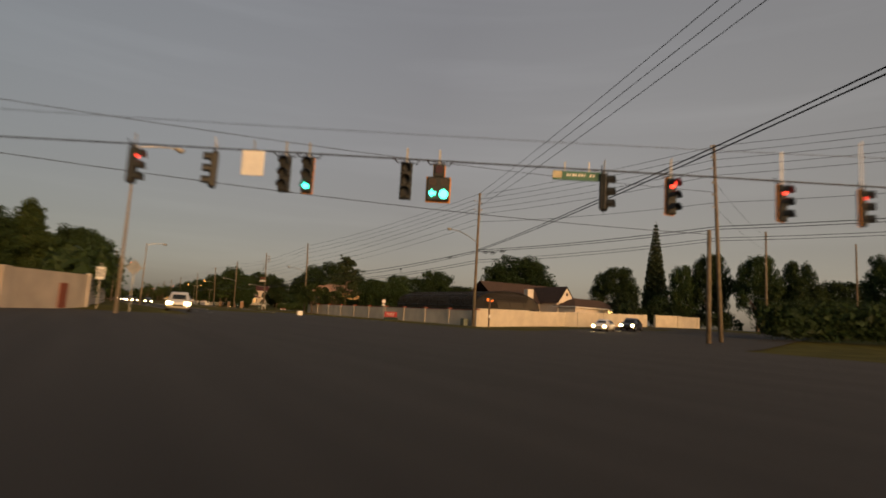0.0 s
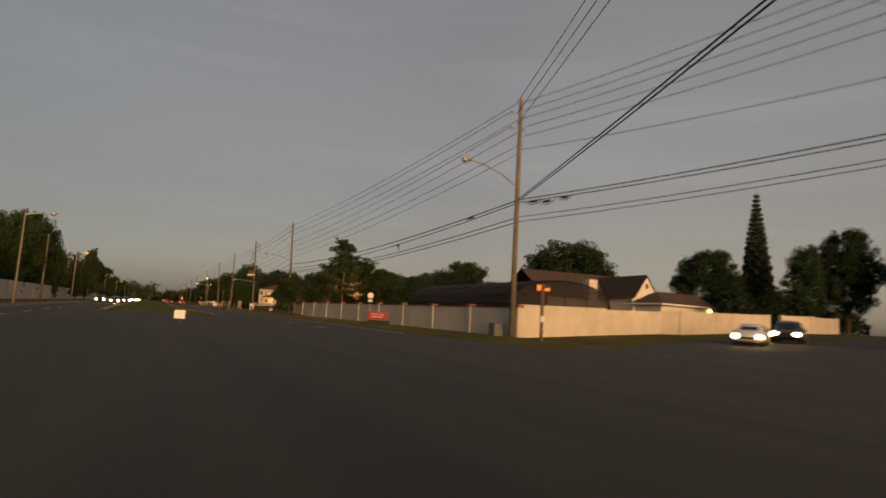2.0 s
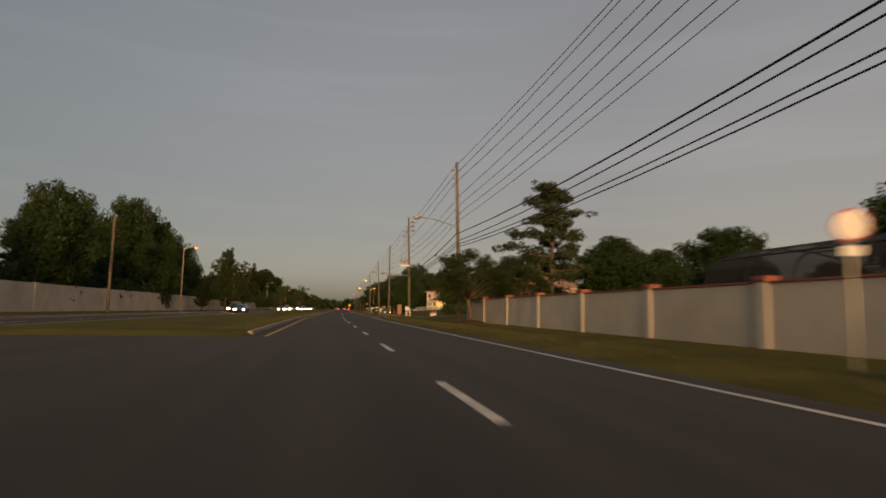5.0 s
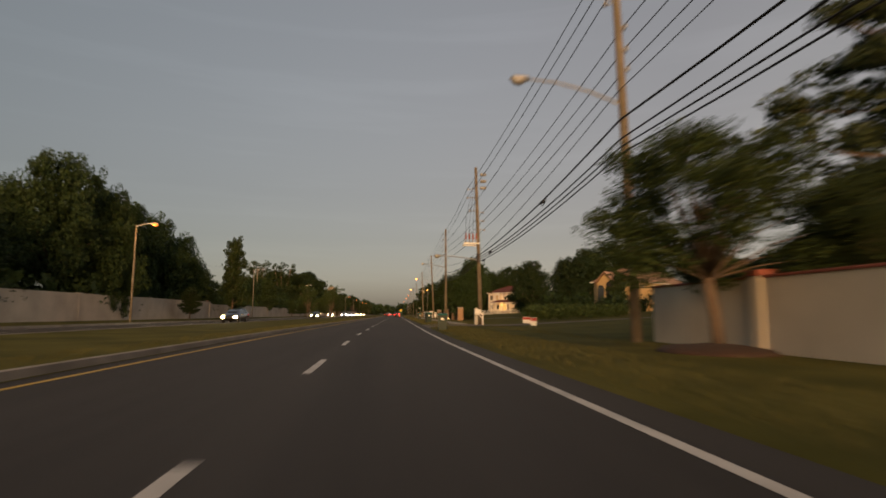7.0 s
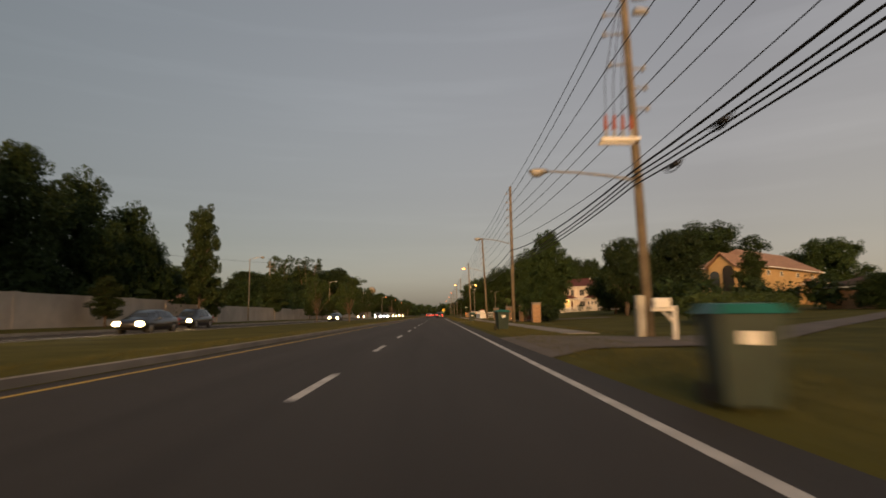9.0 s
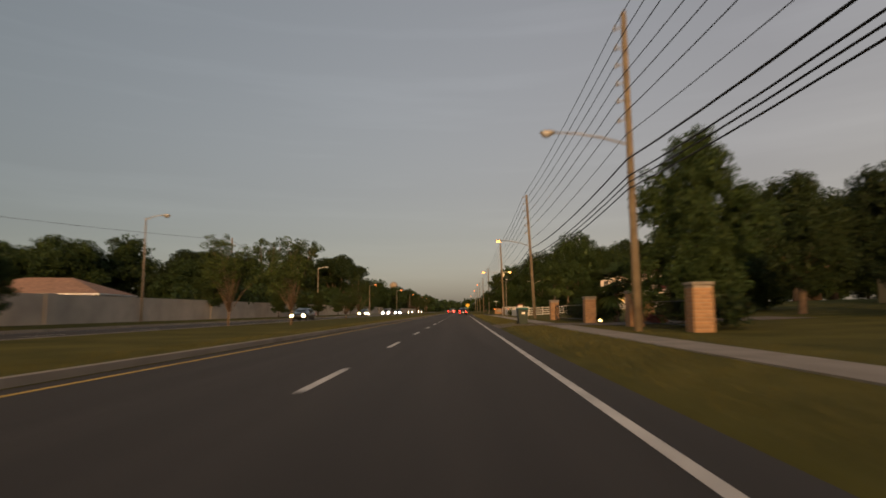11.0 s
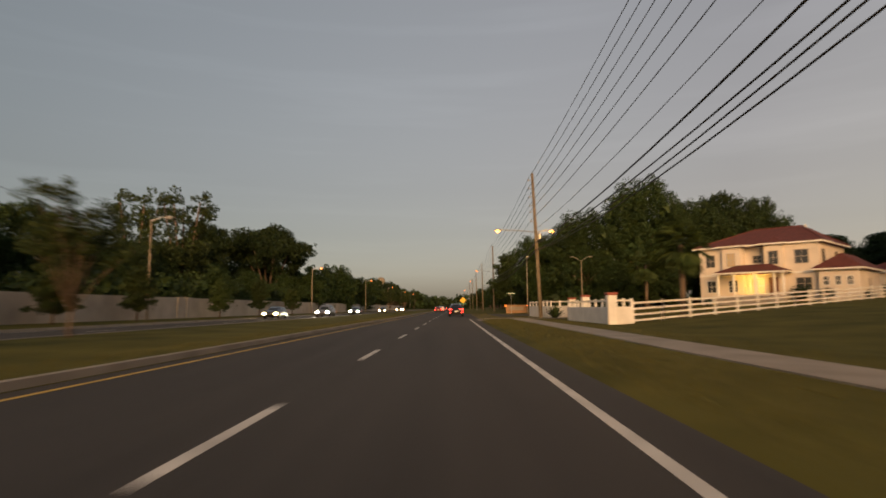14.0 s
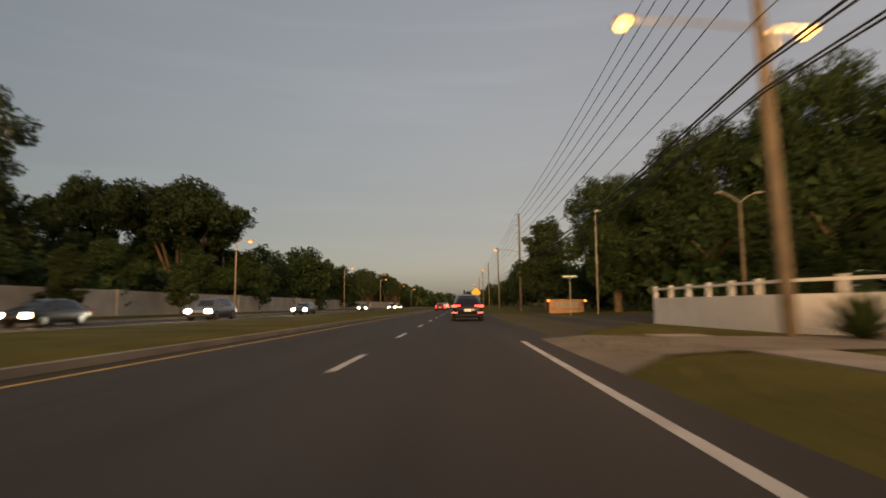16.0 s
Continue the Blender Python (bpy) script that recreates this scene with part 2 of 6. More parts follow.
def pipe(bm, pts, r, n=6, taper=1.0):
    """A bent round bar through points."""
    pts = [Vector(p) for p in pts]
    rings = []
    for i, p in enumerate(pts):
        d = (pts[min(i + 1, len(pts) - 1)] - pts[max(i - 1, 0)]).normalized()
        q = d.to_track_quat("Z", "Y").to_matrix()
        rr = r * (1 + (taper - 1) * i / max(1, len(pts) - 1))
        rings.append([bm.verts.new(p + q @ Vector((rr * math.cos(2 * math.pi * k / n), rr * math.sin(2 * math.pi * k / n), 0))) for k in range(n)])
    for a, b in zip(rings, rings[1:]):
        for k in range(n):
            bm.faces.new((a[k], a[(k + 1) % n], b[(k + 1) % n], b[k]))
    bm.faces.new(rings[0][::-1])
    bm.faces.new(rings[-1])
    return bm


def ball(bm, c, r, sub=2, sq=(1, 1, 1)):
    v = bmesh.ops.create_icosphere(bm, subdivisions=sub, radius=r)["verts"]
    for p in v:
        p.co = Vector((p.co.x * sq[0], p.co.y * sq[1], p.co.z * sq[2])) + Vector(c)
    return bm


# ---- the lie of the land ----
def bend(y):
    """How far the road has drifted to the right at y."""
    d = y - 120.0
    return 0.0 if d < 0 else 0.021 * d


def smooth(a, b, v):
    t = min(1.0, max(0.0, (v - a) / (b - a)))
    return t * t * (3 - 2 * t)


ROAD_R, MED_R, MED_L, ROAD_L = 27.3, 19.1, 9.4, 2.0
WALL_L = -3.2


def land(x, y):
    """The ground's height: level lanes, a raised median, verges that rise a little, lots that climb away from the road."""
    u = x - bend(y)
    k = 0.028 + 0.022 * smooth(190, 250, y)
    north = smooth(46, 54, y)
    right = 0.1 * smooth(ROAD_R + 0.1, ROAD_R + 1.2, u) * north + min(2.3 if y > 190 else 1.6, max(0.0, u - 35.0) * k) * (1 if y > 20 else 0.7)
    left = 0.12 * smooth(ROAD_L - 0.1, ROAD_L - 0.3, u) * north + 0.03 * min(12.0, max(0.0, ROAD_L - 0.5 - u)) * north
    median = 0.13 * smooth(MED_L + 0.1, MED_L + 0.3, u) * smooth(MED_R - 0.1, MED_R - 0.3, u) * smooth(84, 85.5, y)
    return right + left + median

# ---- ground, roads ----
def sheet(name, xs_of, ys, lift, material, label, category, drop=None):
    """A strip that follows the land: xs_of(y) gives its x stations."""
    verts, faces, n = [], [], len(xs_of(ys[0]))
    for y in ys:
        for x in xs_of(y):
            verts.append((x, y, land(x, y) + lift - (drop(x, y) if drop else 0.0)))
    for j in range(len(ys) - 1):
        for i in range(n - 1):
            a = j * n + i
            faces.append((a, a + 1, a + n + 1, a + n))
    return tagged(mesh_part(name, verts, faces, material), label, category, kind="structure")


YS = sorted([-2500, -900, -300, -120, -60, -30, -10, 0, 10, 20, 30, 36, 40, 44, 47, 50, 53, 56, 57.5, 59.5, 61, 66] + list(range(72, 340, 8)) + [84, 85.5, 350, 370, 400, 440, 500, 600, 800, 1200, 2500])
US = [-2500, -900, -300, -120, -60, -30, -14, -7, -3.2, 0, 1.6, 1.75, 2.0, 5.5, 9.4, 9.6, 9.75, 12, 15, 18.75, 18.9, 19.1, 23, 27.3, 27.6, 28.5, 30, 33, 35, 38, 42, 47, 53, 60, 70, 85, 110, 160, 300, 900, 2500]


def in_road(x, y):
    u = x - bend(y)
    if y <= 84:
        return 0.05 if y <= 46 or ROAD_L - 0.3 < u < ROAD_R + 0.3 else 0.0
    return 0.07 if ROAD_L - 0.3 < u < MED_L + 0.15 or MED_R - 0.15 < u < ROAD_R + 0.2 else 0.0


sheet("ground", lambda y: [u + bend(y) for u in US], YS, 0.0, GRASS, "dry dusk-lit grass over gently rising ground", "ground", drop=in_road)
RY = [v for v in YS if v >= 57]
for u0, u1, what in ((MED_R - 0.12, ROAD_R + 0.12, "worn dark asphalt lanes of the road"), (ROAD_L - 0.12, MED_L + 0.12, "worn dark asphalt lanes for the oncoming side")):
    sheet("road", lambda y: [u + bend(y) for u in (u0, u0 + 0.2, (u0 + u1) / 2, u1 - 0.2, u1)], [57.0] + RY[1:-1], 0.0, ASPHALT, what, "road",
          drop=lambda x, y: land(x, y))
sheet("road", lambda y: [u + bend(y) for u in (MED_L + 0.12, (MED_L + MED_R) / 2, MED_R - 0.12)], [57.0] + [v for v in RY if 57.0 < v <= 85.5], 0.0, ASPHALT, "worn dark asphalt of the turning lane", "road",
      drop=lambda x, y: land(x, y))
# the wide junction and the side street, laid on the same land
jx = [-60, -30, -8, 2, 15, 27.5]
mesh_part("junction", [(x, y, 0.0) for y in (-60, -20, 0, 20, 40, 57) for x in jx], [(j * 6 + i, j * 6 + i + 1, j * 6 + i + 7, j * 6 + i + 6) for j in range(5) for i in range(5)], ASPHALT)
tagged(bpy.data.objects["junction"], "wide asphalt junction floor", "road", kind="structure")
sx = [27.5, 31, 35, 40, 46, 52, 60, 75, 100, 140]
sv = []
for x in sx:
    for k in range(4):
        y = 18 + (x - 27.5) * 0.40 + k * 8.4
        y = min(y, 45.5 + (x - 27.5) * 0.4)
        sv.append((x, y, land(x, y) + (0.03 if x > 28 else 0.002)))
mesh_part("side_street", sv, [(i * 4 + k, i * 4 + k + 4, i * 4 + k + 5, i * 4 + k + 1) for i in range(len(sx) - 1) for k in range(3)], ASPHALT)
tagged(bpy.data.objects["side_street"], "asphalt side street climbing away from the junction", "road", kind="structure")


def strip(name, u0, u1, y0, y1, z0, z1, material, label, category, step=8.0):
    """A long bar with a square section that follows the road: kerbs, gutters, pavements."""
    n = max(1, int((y1 - y0) / step))
    v, f = [], []
    for i in range(n + 1):
        y = y0 + (y1 - y0) * i / n
        b = bend(y)
        lo = land(u0 + b + 0.01, y) if z0 is None else 0
        for u, z in ((u0, z1), (u1, z1), (u1, z1 - 0.25), (u0, z1 - 0.25)):
            v.append((u + b, y, z + lo))
    for i in range(n):
        a = i * 4
        f += [(a + k, a + (k + 1) % 4, a + 4 + (k + 1) % 4, a + 4 + k) for k in range(4)]
    f += [(0, 3, 2, 1), (4 * n, 4 * n + 1, 4 * n + 2, 4 * n + 3)]
    ob = mesh_part(name, v, f, material)
    me = ob.data
    bm = bmesh.new()
    bm.from_mesh(me)
    bmesh.ops.recalc_face_normals(bm, faces=bm.faces)
    bm.to_mesh(me)
    bm.free()
    return tagged(ob, label, category, kind="structure")


strip("kerb", MED_R - 0.3, MED_R - 0.12, 85.6, 700, 0, 0.15, CONCRETE, "low worn concrete kerb round the median", "kerb")
strip("kerb", MED_L + 0.12, MED_L + 0.3, 85.6, 700, 0, 0.15, CONCRETE, "low worn concrete kerb round the median", "kerb")
strip("kerb", ROAD_L - 0.3, ROAD_L - 0.12, 58, 700, 0, 0.15, CONCRETE, "low worn concrete kerb by the oncoming lanes", "kerb")
strip("pavement", 30.3, 31.8, 150, 275, 0, 0.135, CONCRETE, "pale concrete pavement through the grass verge", "pavement")


def marks(name, u, y0, y1, width, dash, gap, material, label):
    bm = bmesh.new()
    y = y0
    while y < y1:
        e = min(y + dash, y1)
        vs = [bm.verts.new((uu + bend(yy), yy, 0.004)) for uu, yy in ((u - width / 2, y), (u + width / 2, y), (u + width / 2, e), (u - width / 2, e))]
        bm.faces.new(vs)
        y = e + gap
    return tagged(part(name, bm, material), label, "road marking", kind="structure")


marks("road_marking_edge", 26.75, 56, 274, 0.14, 12, 0.0, PAINT_W, "solid white edge line of the road")
marks("road_marking_edge", 26.75, 319, 600, 0.14, 12, 0.0, PAINT_W, "solid white edge line of the road")
marks("road_marking_lane", 23.15, 60, 600, 0.14, 3.0, 6.0, PAINT_W, "dashed white lane line on asphalt")
marks("road_marking_lane", 5.7, 60, 600, 0.14, 3.0, 6.0, PAINT_W, "dashed white lane line on asphalt")
marks("road_marking_edge", 2.4, 60, 600, 0.14, 12, 0.0, PAINT_W, "solid white edge line by the far kerb")
marks("road_marking_median", 19.5, 85, 600, 0.12, 12, 0.0, PAINT_Y, "solid yellow line beside the median")
marks("road_marking_median", 9.05, 85, 600, 0.12, 12, 0.0, PAINT_Y, "solid yellow line beside the median")


def apron(name, rows, lift, material, label, category):
    """A paved way that leaves the road sideways: rows of (across, from y, to y), laid on the land."""
    v = []
    for u, y0, y1 in rows:
        for k in range(4):
            y = y0 + (y1 - y0) * k / 3
            x = u + bend(y)
            v.append((x, y, land(x, y) + (lift if u > 27.6 else 0.006)))
    f = [(4 * i + k, 4 * i + 4 + k, 4 * i + 5 + k, 4 * i + 1 + k) for i in range(len(rows) - 1) for k in range(3)]
    return tagged(mesh_part(name, v, f, material), label, category, kind="structure")


DRIVE = mat("driveway", (0.13, 0.11, 0.09), 0.9, var=0.3, scale=0.7, fine=25, bump=0.3)
apron("corner_street", [(27.35, 273, 319), (28.5, 275, 316), (30, 278.5, 312), (32, 283, 307), (34, 286, 303), (36, 287.5, 301), (38, 288, 300.8), (42, 288.5, 300.8), (47, 289, 301), (50, 289.2, 301)], 0.035, ASPHALT, "asphalt side street beside the white gateway", "road")
apron("driveway", [(27.35, 138, 149), (28.5, 139, 148), (30, 139.5, 147), (33, 140, 145.5), (35, 142, 146.5), (38, 145.2, 149.2), (42, 149.4, 152.8), (47, 154.2, 157.4), (53, 160.2, 163.2), (60, 167.6, 170.4), (70, 178.0, 180.6)], 0.04, DRIVE, "worn brownish driveway curving off across the lawn", "driveway")
apron("driveway", [(27.35, 194, 202), (28.5, 194.8, 201.4), (30, 195, 201), (33, 195, 201), (35, 195, 201), (38, 195, 201), (42, 195.5, 201.5), (47, 196, 202)], 0.04, DRIVE, "brownish driveway between brick pillars", "driveway")
apron("driveway", [(27.35, 266.5, 275), (28.5, 268, 274.4), (30, 268.8, 273.6), (33, 269, 273.4), (35, 269, 273.4), (38, 269.2, 273.4), (42, 269.4, 273.8)], 0.045, mat("old_concrete", (0.19, 0.165, 0.13), 0.9, var=0.3, scale=0.8, fine=25), "worn concrete drive into the white gateway", "driveway")


# ---- walls ----
def wall_run(name, pts, height, thick, material, cap, label, pil_every=6.05, pil_w=0.45, pil_out=0.1, pil_cap=None, first=0.0):
    """A wall along a line of plan points, with a coping and pilasters."""
    root = thing(name, Matrix.Identity(4), label, "wall", kind="structure")
    for (x0, y0), (x1, y1) in zip(pts, pts[1:]):
        L = math.hypot(x1 - x0, y1 - y0)
        n = max(1, round(L / 12))
        ang = math.atan2(y1 - y0, x1 - x0)
        for i in range(n):
            a, b = L * i / n, L * (i + 1) / n
            cx, cy = x0 + (x1 - x0) * (a + b) / 2 / L, y0 + (y1 - y0) * (a + b) / 2 / L
            za = land(x0 + (x1 - x0) * a / L, y0 + (y1 - y0) * a / L)
            zb = land(x0 + (x1 - x0) * b / L, y0 + (y1 - y0) * b / L)
            base, top = min(za, zb) - 0.3, (za + zb) / 2 + height
            m = Matrix.Translation((cx, cy, 0)) @ Matrix.Rotation(ang, 4, "Z")
            lean = Matrix.Identity(4)
            lean[2][0] = (zb - za) / (b - a)
            part("wall_panel", boxm(-(b - a) / 2, (b - a) / 2, -thick / 2, thick / 2, base, top, m=m @ lean), material, root)
            if cap:
                part("coping", boxm(-(b - a) / 2, (b - a) / 2, -thick / 2 - 0.05, thick / 2 + 0.05, top, top + 0.07, 0.015, m=m @ lean), cap, root, "red painted coping")
        if pil_every:
            s = first
            while s < L + 0.01:
                x, y = x0 + (x1 - x0) * s / L, y0 + (y1 - y0) * s / L
                z = land(x, y)
                m = Matrix.Translation((x, y, 0)) @ Matrix.Rotation(ang, 4, "Z")
                part("pilaster", boxm(-pil_w / 2, pil_w / 2, -thick / 2 - pil_out, thick / 2 + pil_out, z - 0.3, z + height + 0.06, 0.02, m=m), material, root)
                if pil_cap:
                    part("pilaster_cap", boxm(-pil_w / 2 - 0.05, pil_w / 2 + 0.05, -thick / 2 - pil_out - 0.05, thick / 2 + pil_out + 0.05, z + height + 0.06, z + height + 0.22, 0.02, m=m), pil_cap, root, "red painted cap")
                s += pil_every
    return root


wall_run("wall_corner_lot", [(33.9, 54.15), (33.9, 114.3)], 1.85, 0.2, STUCCO, CAPRED, "cream stucco garden wall with pilasters and red coping", pil_cap=CAPRED)
for name, pts, high, every in (("wall_side_street", [(34.0, 54.1), (45.3, 58.3)], 2.12, 0), ("wall_side_street_low", [(45.3, 58.3), (54.6, 61.2)], 2.02, 0), ("wall_side_street_jog", [(54.6, 61.2), (56.0, 60.0)], 2.1, 0),
                               ("wall_side_street_far", [(56.0, 60.0), (70, 64.4), (79.0, 66.4)], 2.1, 8.5)):
    wall_run(name, pts, high, 0.2, STUCCO, None, "cream stucco wall stepping along the side street", pil_every=every, pil_w=0.3, pil_out=0.04)
wall_run("wall_opposite_near", [(-5.3, 49.6), (-4.4, 62), (-3.2, 90), (-3.2, 120), (-3.2 + bend(186), 186)], 2.45, 0.25, TAUPE, None, "long taupe stucco wall behind the opposite verge", pil_every=14.8, pil_w=0.6, pil_out=0.03)
wall_run("wall_opposite", [(WALL_L + bend(y), y) for y in (186, 200, 280, 360, 440, 520)], 2.1, 0.25, TAUPE, None, "long taupe stucco wall running on behind the opposite verge", pil_every=26, pil_w=1.1, pil_out=0.12)
wall_run("wall_opposite_corner", [(-16.0, 26.0), (-9.6, 40.0), (-5.3, 49.6)], 2.4, 0.25, TAUPE, None, "taupe stucco wall round the junction corner", pil_every=15.3, pil_w=0.8, pil_out=0.15)

wall_run("wall_side_far", [(81.5, 66.5), (88.5, 67.0)], 2.1, 0.2, STUCCO, None, "short cream stucco wall past a gap in the side street wall", pil_every=6.9, pil_w=0.5)
wall_run("wall_side_end", [(89.3, 67.2), (95.6, 67.8)], 2.0, 0.2, STUCCO, None, "low cream wall at the end of the side street lot", pil_every=6.2, pil_w=0.9)

# ---- trees ----
def leaves(rng, centres, radii, count, size, flat=0.85, droop=0.0):
    """Many small bent leaf clumps round a cloud of centres; returns vertices and faces."""
    w = np.array(radii) ** 2.2
    pick = rng.choice(len(centres), count, p=w / w.sum())
    c, r = np.array(centres)[pick], np.array(radii)[pick]
    d = rng.normal(size=(count, 3))
    d /= np.linalg.norm(d, axis=1)[:, None]
    far = rng.uniform(0.35, 1.08, count) ** 0.6
    p = c + d * (r * far)[:, None] * np.array([1, 1, flat])
    p[:, 2] -= droop * rng.uniform(0, 1, count)
    a = rng.normal(size=(count, 3))
    a /= np.linalg.norm(a, axis=1)[:, None]
    b = np.cross(a, rng.normal(size=(count, 3)))
    b /= np.linalg.norm(b, axis=1)[:, None]
    s = (size * rng.uniform(0.55, 1.35, count))[:, None]
    n = np.cross(a, b)
    v = np.stack([p - a * s, p + b * s * 0.75 + n * s * 0.25, p + a * s * 0.9 - b * s * 0.45], 1).reshape(-1, 3)
    f = np.arange(count)[:, None] * 3 + [0, 1, 2]
    return v, f


def inner(rng, centres, radii, k=0.72, each=70):
    """Large overlapping leaf sprays deep inside the crown, so that it doesn't show light all through."""
    return leaves(rng, centres, [r * k for r in radii], each * len(centres), 0.42 * k * float(np.mean(radii)))


def crown_mesh(name, material, parent, sets):
    vs, fs, k = [], [], 0
    for v, f in sets:
        vs.append(v)
        fs.append(f + k)
        k += len(v)
    return mesh_part(name, np.concatenate(vs).tolist(), np.concatenate(fs).tolist(), material, parent)


def tufts(rng, lobes, per=20, size=0.3):
    """Leaf tufts spread over the skin of big lobes, none of them buried in a neighbour."""
    cs, rs = [], []
    for i, (c, r) in enumerate(lobes):
        c = np.array(c)
        for k in range(int(per * max(0.5, r))):
            d = rng.normal(size=3)
            d /= np.linalg.norm(d)
            p = c + d * r * rng.uniform(0.7, 1.1) * np.array([1, 1, 0.88])
            if any(j != i and np.linalg.norm((p - np.array(q)) / np.array([1, 1, 0.88])) < 0.78 * w for j, (q, w) in enumerate(lobes)):
                continue
            cs.append(tuple(p)), rs.append(size * rng.uniform(0.4, 1.9) * r ** 0.5)
    return cs, rs


def shell(rng, n, wide, low, high, r0, r1, power=2.2, lean=0.0):
    """Lobe centres in a crown that is wide across and reaches from low to high."""
    out = []
    for i in range(n):
        h = (i + rng.uniform(0, 1)) / n
        q = max(0.0, 1 - abs(2 * h - 1 + lean) ** power) ** 0.5
        a = i * 2.4 + rng.uniform(-0.5, 0.5)
        k = wide * q * rng.uniform(0.45, 1.0)
        out.append(((k * math.cos(a), k * math.sin(a), low + (high - low) * h), rng.uniform(r0, r1)))
    return out


def tree_of(kind, seed, rich=1.0):
    """One tree of a kind, about 10 m high, standing at the origin: (root)."""
    rng = np.random.default_rng(seed)
    root = thing("tree", Matrix.Identity(4), "broad dark green tree", "tree")
    bm = bmesh.new()
    cs, rs, lobes = [], [], []
    flat = 0.85
    if kind == "round":
        pipe(bm, [(0, 0, -0.6), (0.1, 0.05, 1.8), (0.0, 0.1, 4.0)], 0.32, 9, 0.7)
        lobes = shell(rng, 20, 3.3, 2.6, 8.6, 1.0, 1.7) + [((0, 0, 5.6), 2.6)]
        n, size, lm = 10000, 0.17, LEAF_D
    elif kind == "oak":
        pipe(bm, [(0, 0, -0.6), (0.1, 0, 1.4), (0.15, 0.1, 2.6)], 0.38, 9, 0.75)
        lobes = shell(rng, 30, 3.9, 2.2, 9.0, 0.75, 1.5, 2.6, -0.05) + [((0.3, 0, 5.8), 2.3)]
        for c, r in lobes[:14]:
            pipe(bm, [(0.15, 0.1, 2.4), (c[0] * 0.5, c[1] * 0.5, 2.4 + (c[2] - 2.4) * 0.6), c], 0.15, 6, 0.3)
        n, size, lm = 10000, 0.17, LEAF_M
    elif kind == "loose":
        pipe(bm, [(0, 0, -0.6), (0.05, 0.05, 2.5), (0.0, 0.1, 7.0)], 0.2, 8, 0.4)
        for i in range(22):
            a, h = i * 2.4, 2.6 + 7.2 * (i / 22)
            reach = rng.uniform(0.9, 2.5) * (1.25 - 0.085 * h)
            tip = (reach * math.cos(a), reach * math.sin(a), h)
            pipe(bm, [(0, 0.05, min(6.6, h * 0.72)), (tip[0] * 0.5, tip[1] * 0.5, h * 0.9), tip], 0.07, 5, 0.3)
            lobes.append((tip, rng.uniform(0.5, 0.95)))
            lobes.append(((tip[0] * 0.45, tip[1] * 0.45, h - 0.3), rng.uniform(0.5, 0.8)))
        n, size, lm = 9000, 0.16, LEAF_O
    elif kind == "pine":
        pipe(bm, [(0, 0, -0.6), (0.1, 0, 4), (-0.05, 0.05, 7.5), (0.05, 0.0, 9.9)], 0.2, 8, 0.35)
        for i in range(27):
            a, h = i * 2.4 + rng.uniform(-0.4, 0.4), 2.8 + 6.8 * (i / 27)
            reach = rng.uniform(1.3, 3.3) * (1.0 - 0.72 * (max(0.0, h - 2.8) / 6.8) ** 1.6)
            tip = (reach * math.cos(a), reach * math.sin(a), h + rng.uniform(-0.1, 0.45))
            pipe(bm, [(0, 0, h - 0.25), (tip[0] * 0.55, tip[1] * 0.55, h - 0.1), tip], 0.05, 5, 0.4)
            for k in (0.45, 0.6, 0.75, 0.88, 1.0, 1.08):
                for q in range(2):
                    cs.append((tip[0] * k + rng.normal() * 0.3, tip[1] * k + rng.normal() * 0.3, h + (tip[2] - h) * k + rng.normal() * 0.12 + 0.1))
                    rs.append(rng.uniform(0.25, 0.55))
        cs += [(0, 0, 9.8), (0.1, 0.1, 9.4), (-0.15, 0, 9.0)]
        rs += [0.3, 0.45, 0.5]
        n, size, lm, flat = 14000, 0.12, LEAF_P, 0.6
    elif kind == "norfolk":
        pipe(bm, [(0, 0, -0.6), (0, 0, 10)], 0.16, 8, 0.15)
        for i in range(24):
            h = 1.2 + 8.6 * (i / 24) ** 0.95
            reach = 1.95 * (1 - h / 10.1) ** 0.9 + 0.03
            for k in range(6):
                a = k * 1.047 + i * 0.5
                tip = (reach * math.cos(a), reach * math.sin(a), h + 0.12 * reach)
                pipe(bm, [(0, 0, h), tip], 0.03, 4, 0.4)
                for q in (0.35, 0.65, 0.95):
                    cs.append((tip[0] * q, tip[1] * q, h + 0.12 * reach * q))
                    rs.append(0.07 + 0.3 * (1 - h / 10))
        n, size, lm = 16000, 0.15, LEAF_P
    elif kind == "tall":
        for k in range(5):
            a = k * 1.27
            pipe(bm, [(0, 0, -0.6), (0.4 * math.cos(a), 0.4 * math.sin(a), 3), (1.5 * math.cos(a), 1.5 * math.sin(a), 9.0)], 0.15, 7, 0.3)
            for i in range(34):
                h = 1.2 + 8.6 * i / 34 + rng.uniform(-0.2, 0.3)
                o = 0.3 + 0.135 * h
                w = 1.25 - 0.085 * h
                cs.append((o * math.cos(a) + rng.normal() * w, o * math.sin(a) + rng.normal() * w, h))
                rs.append(rng.uniform(0.25, 0.65) * (1.2 - 0.05 * h))
        for i in range(60):
            cs.append((rng.normal() * 1.2, rng.normal() * 1.2, rng.uniform(0.8, 5.5)))
            rs.append(rng.uniform(0.4, 0.8))
        n, size, lm = 13000, 0.15, LEAF_O
    elif kind == "umbrella":
        for k in range(6):
            a, rr = k * 1.05 + 0.3, rng.uniform(1.6, 3.6)
            tip = (rr * math.cos(a), rr * math.sin(a), 7.2)
            pipe(bm, [(0.15 * k - 0.4, 0, -0.6), (0.25 * tip[0], 0.25 * tip[1], 2.4), (0.65 * tip[0], 0.65 * tip[1], 5.0), tip], 0.17, 7, 0.4)
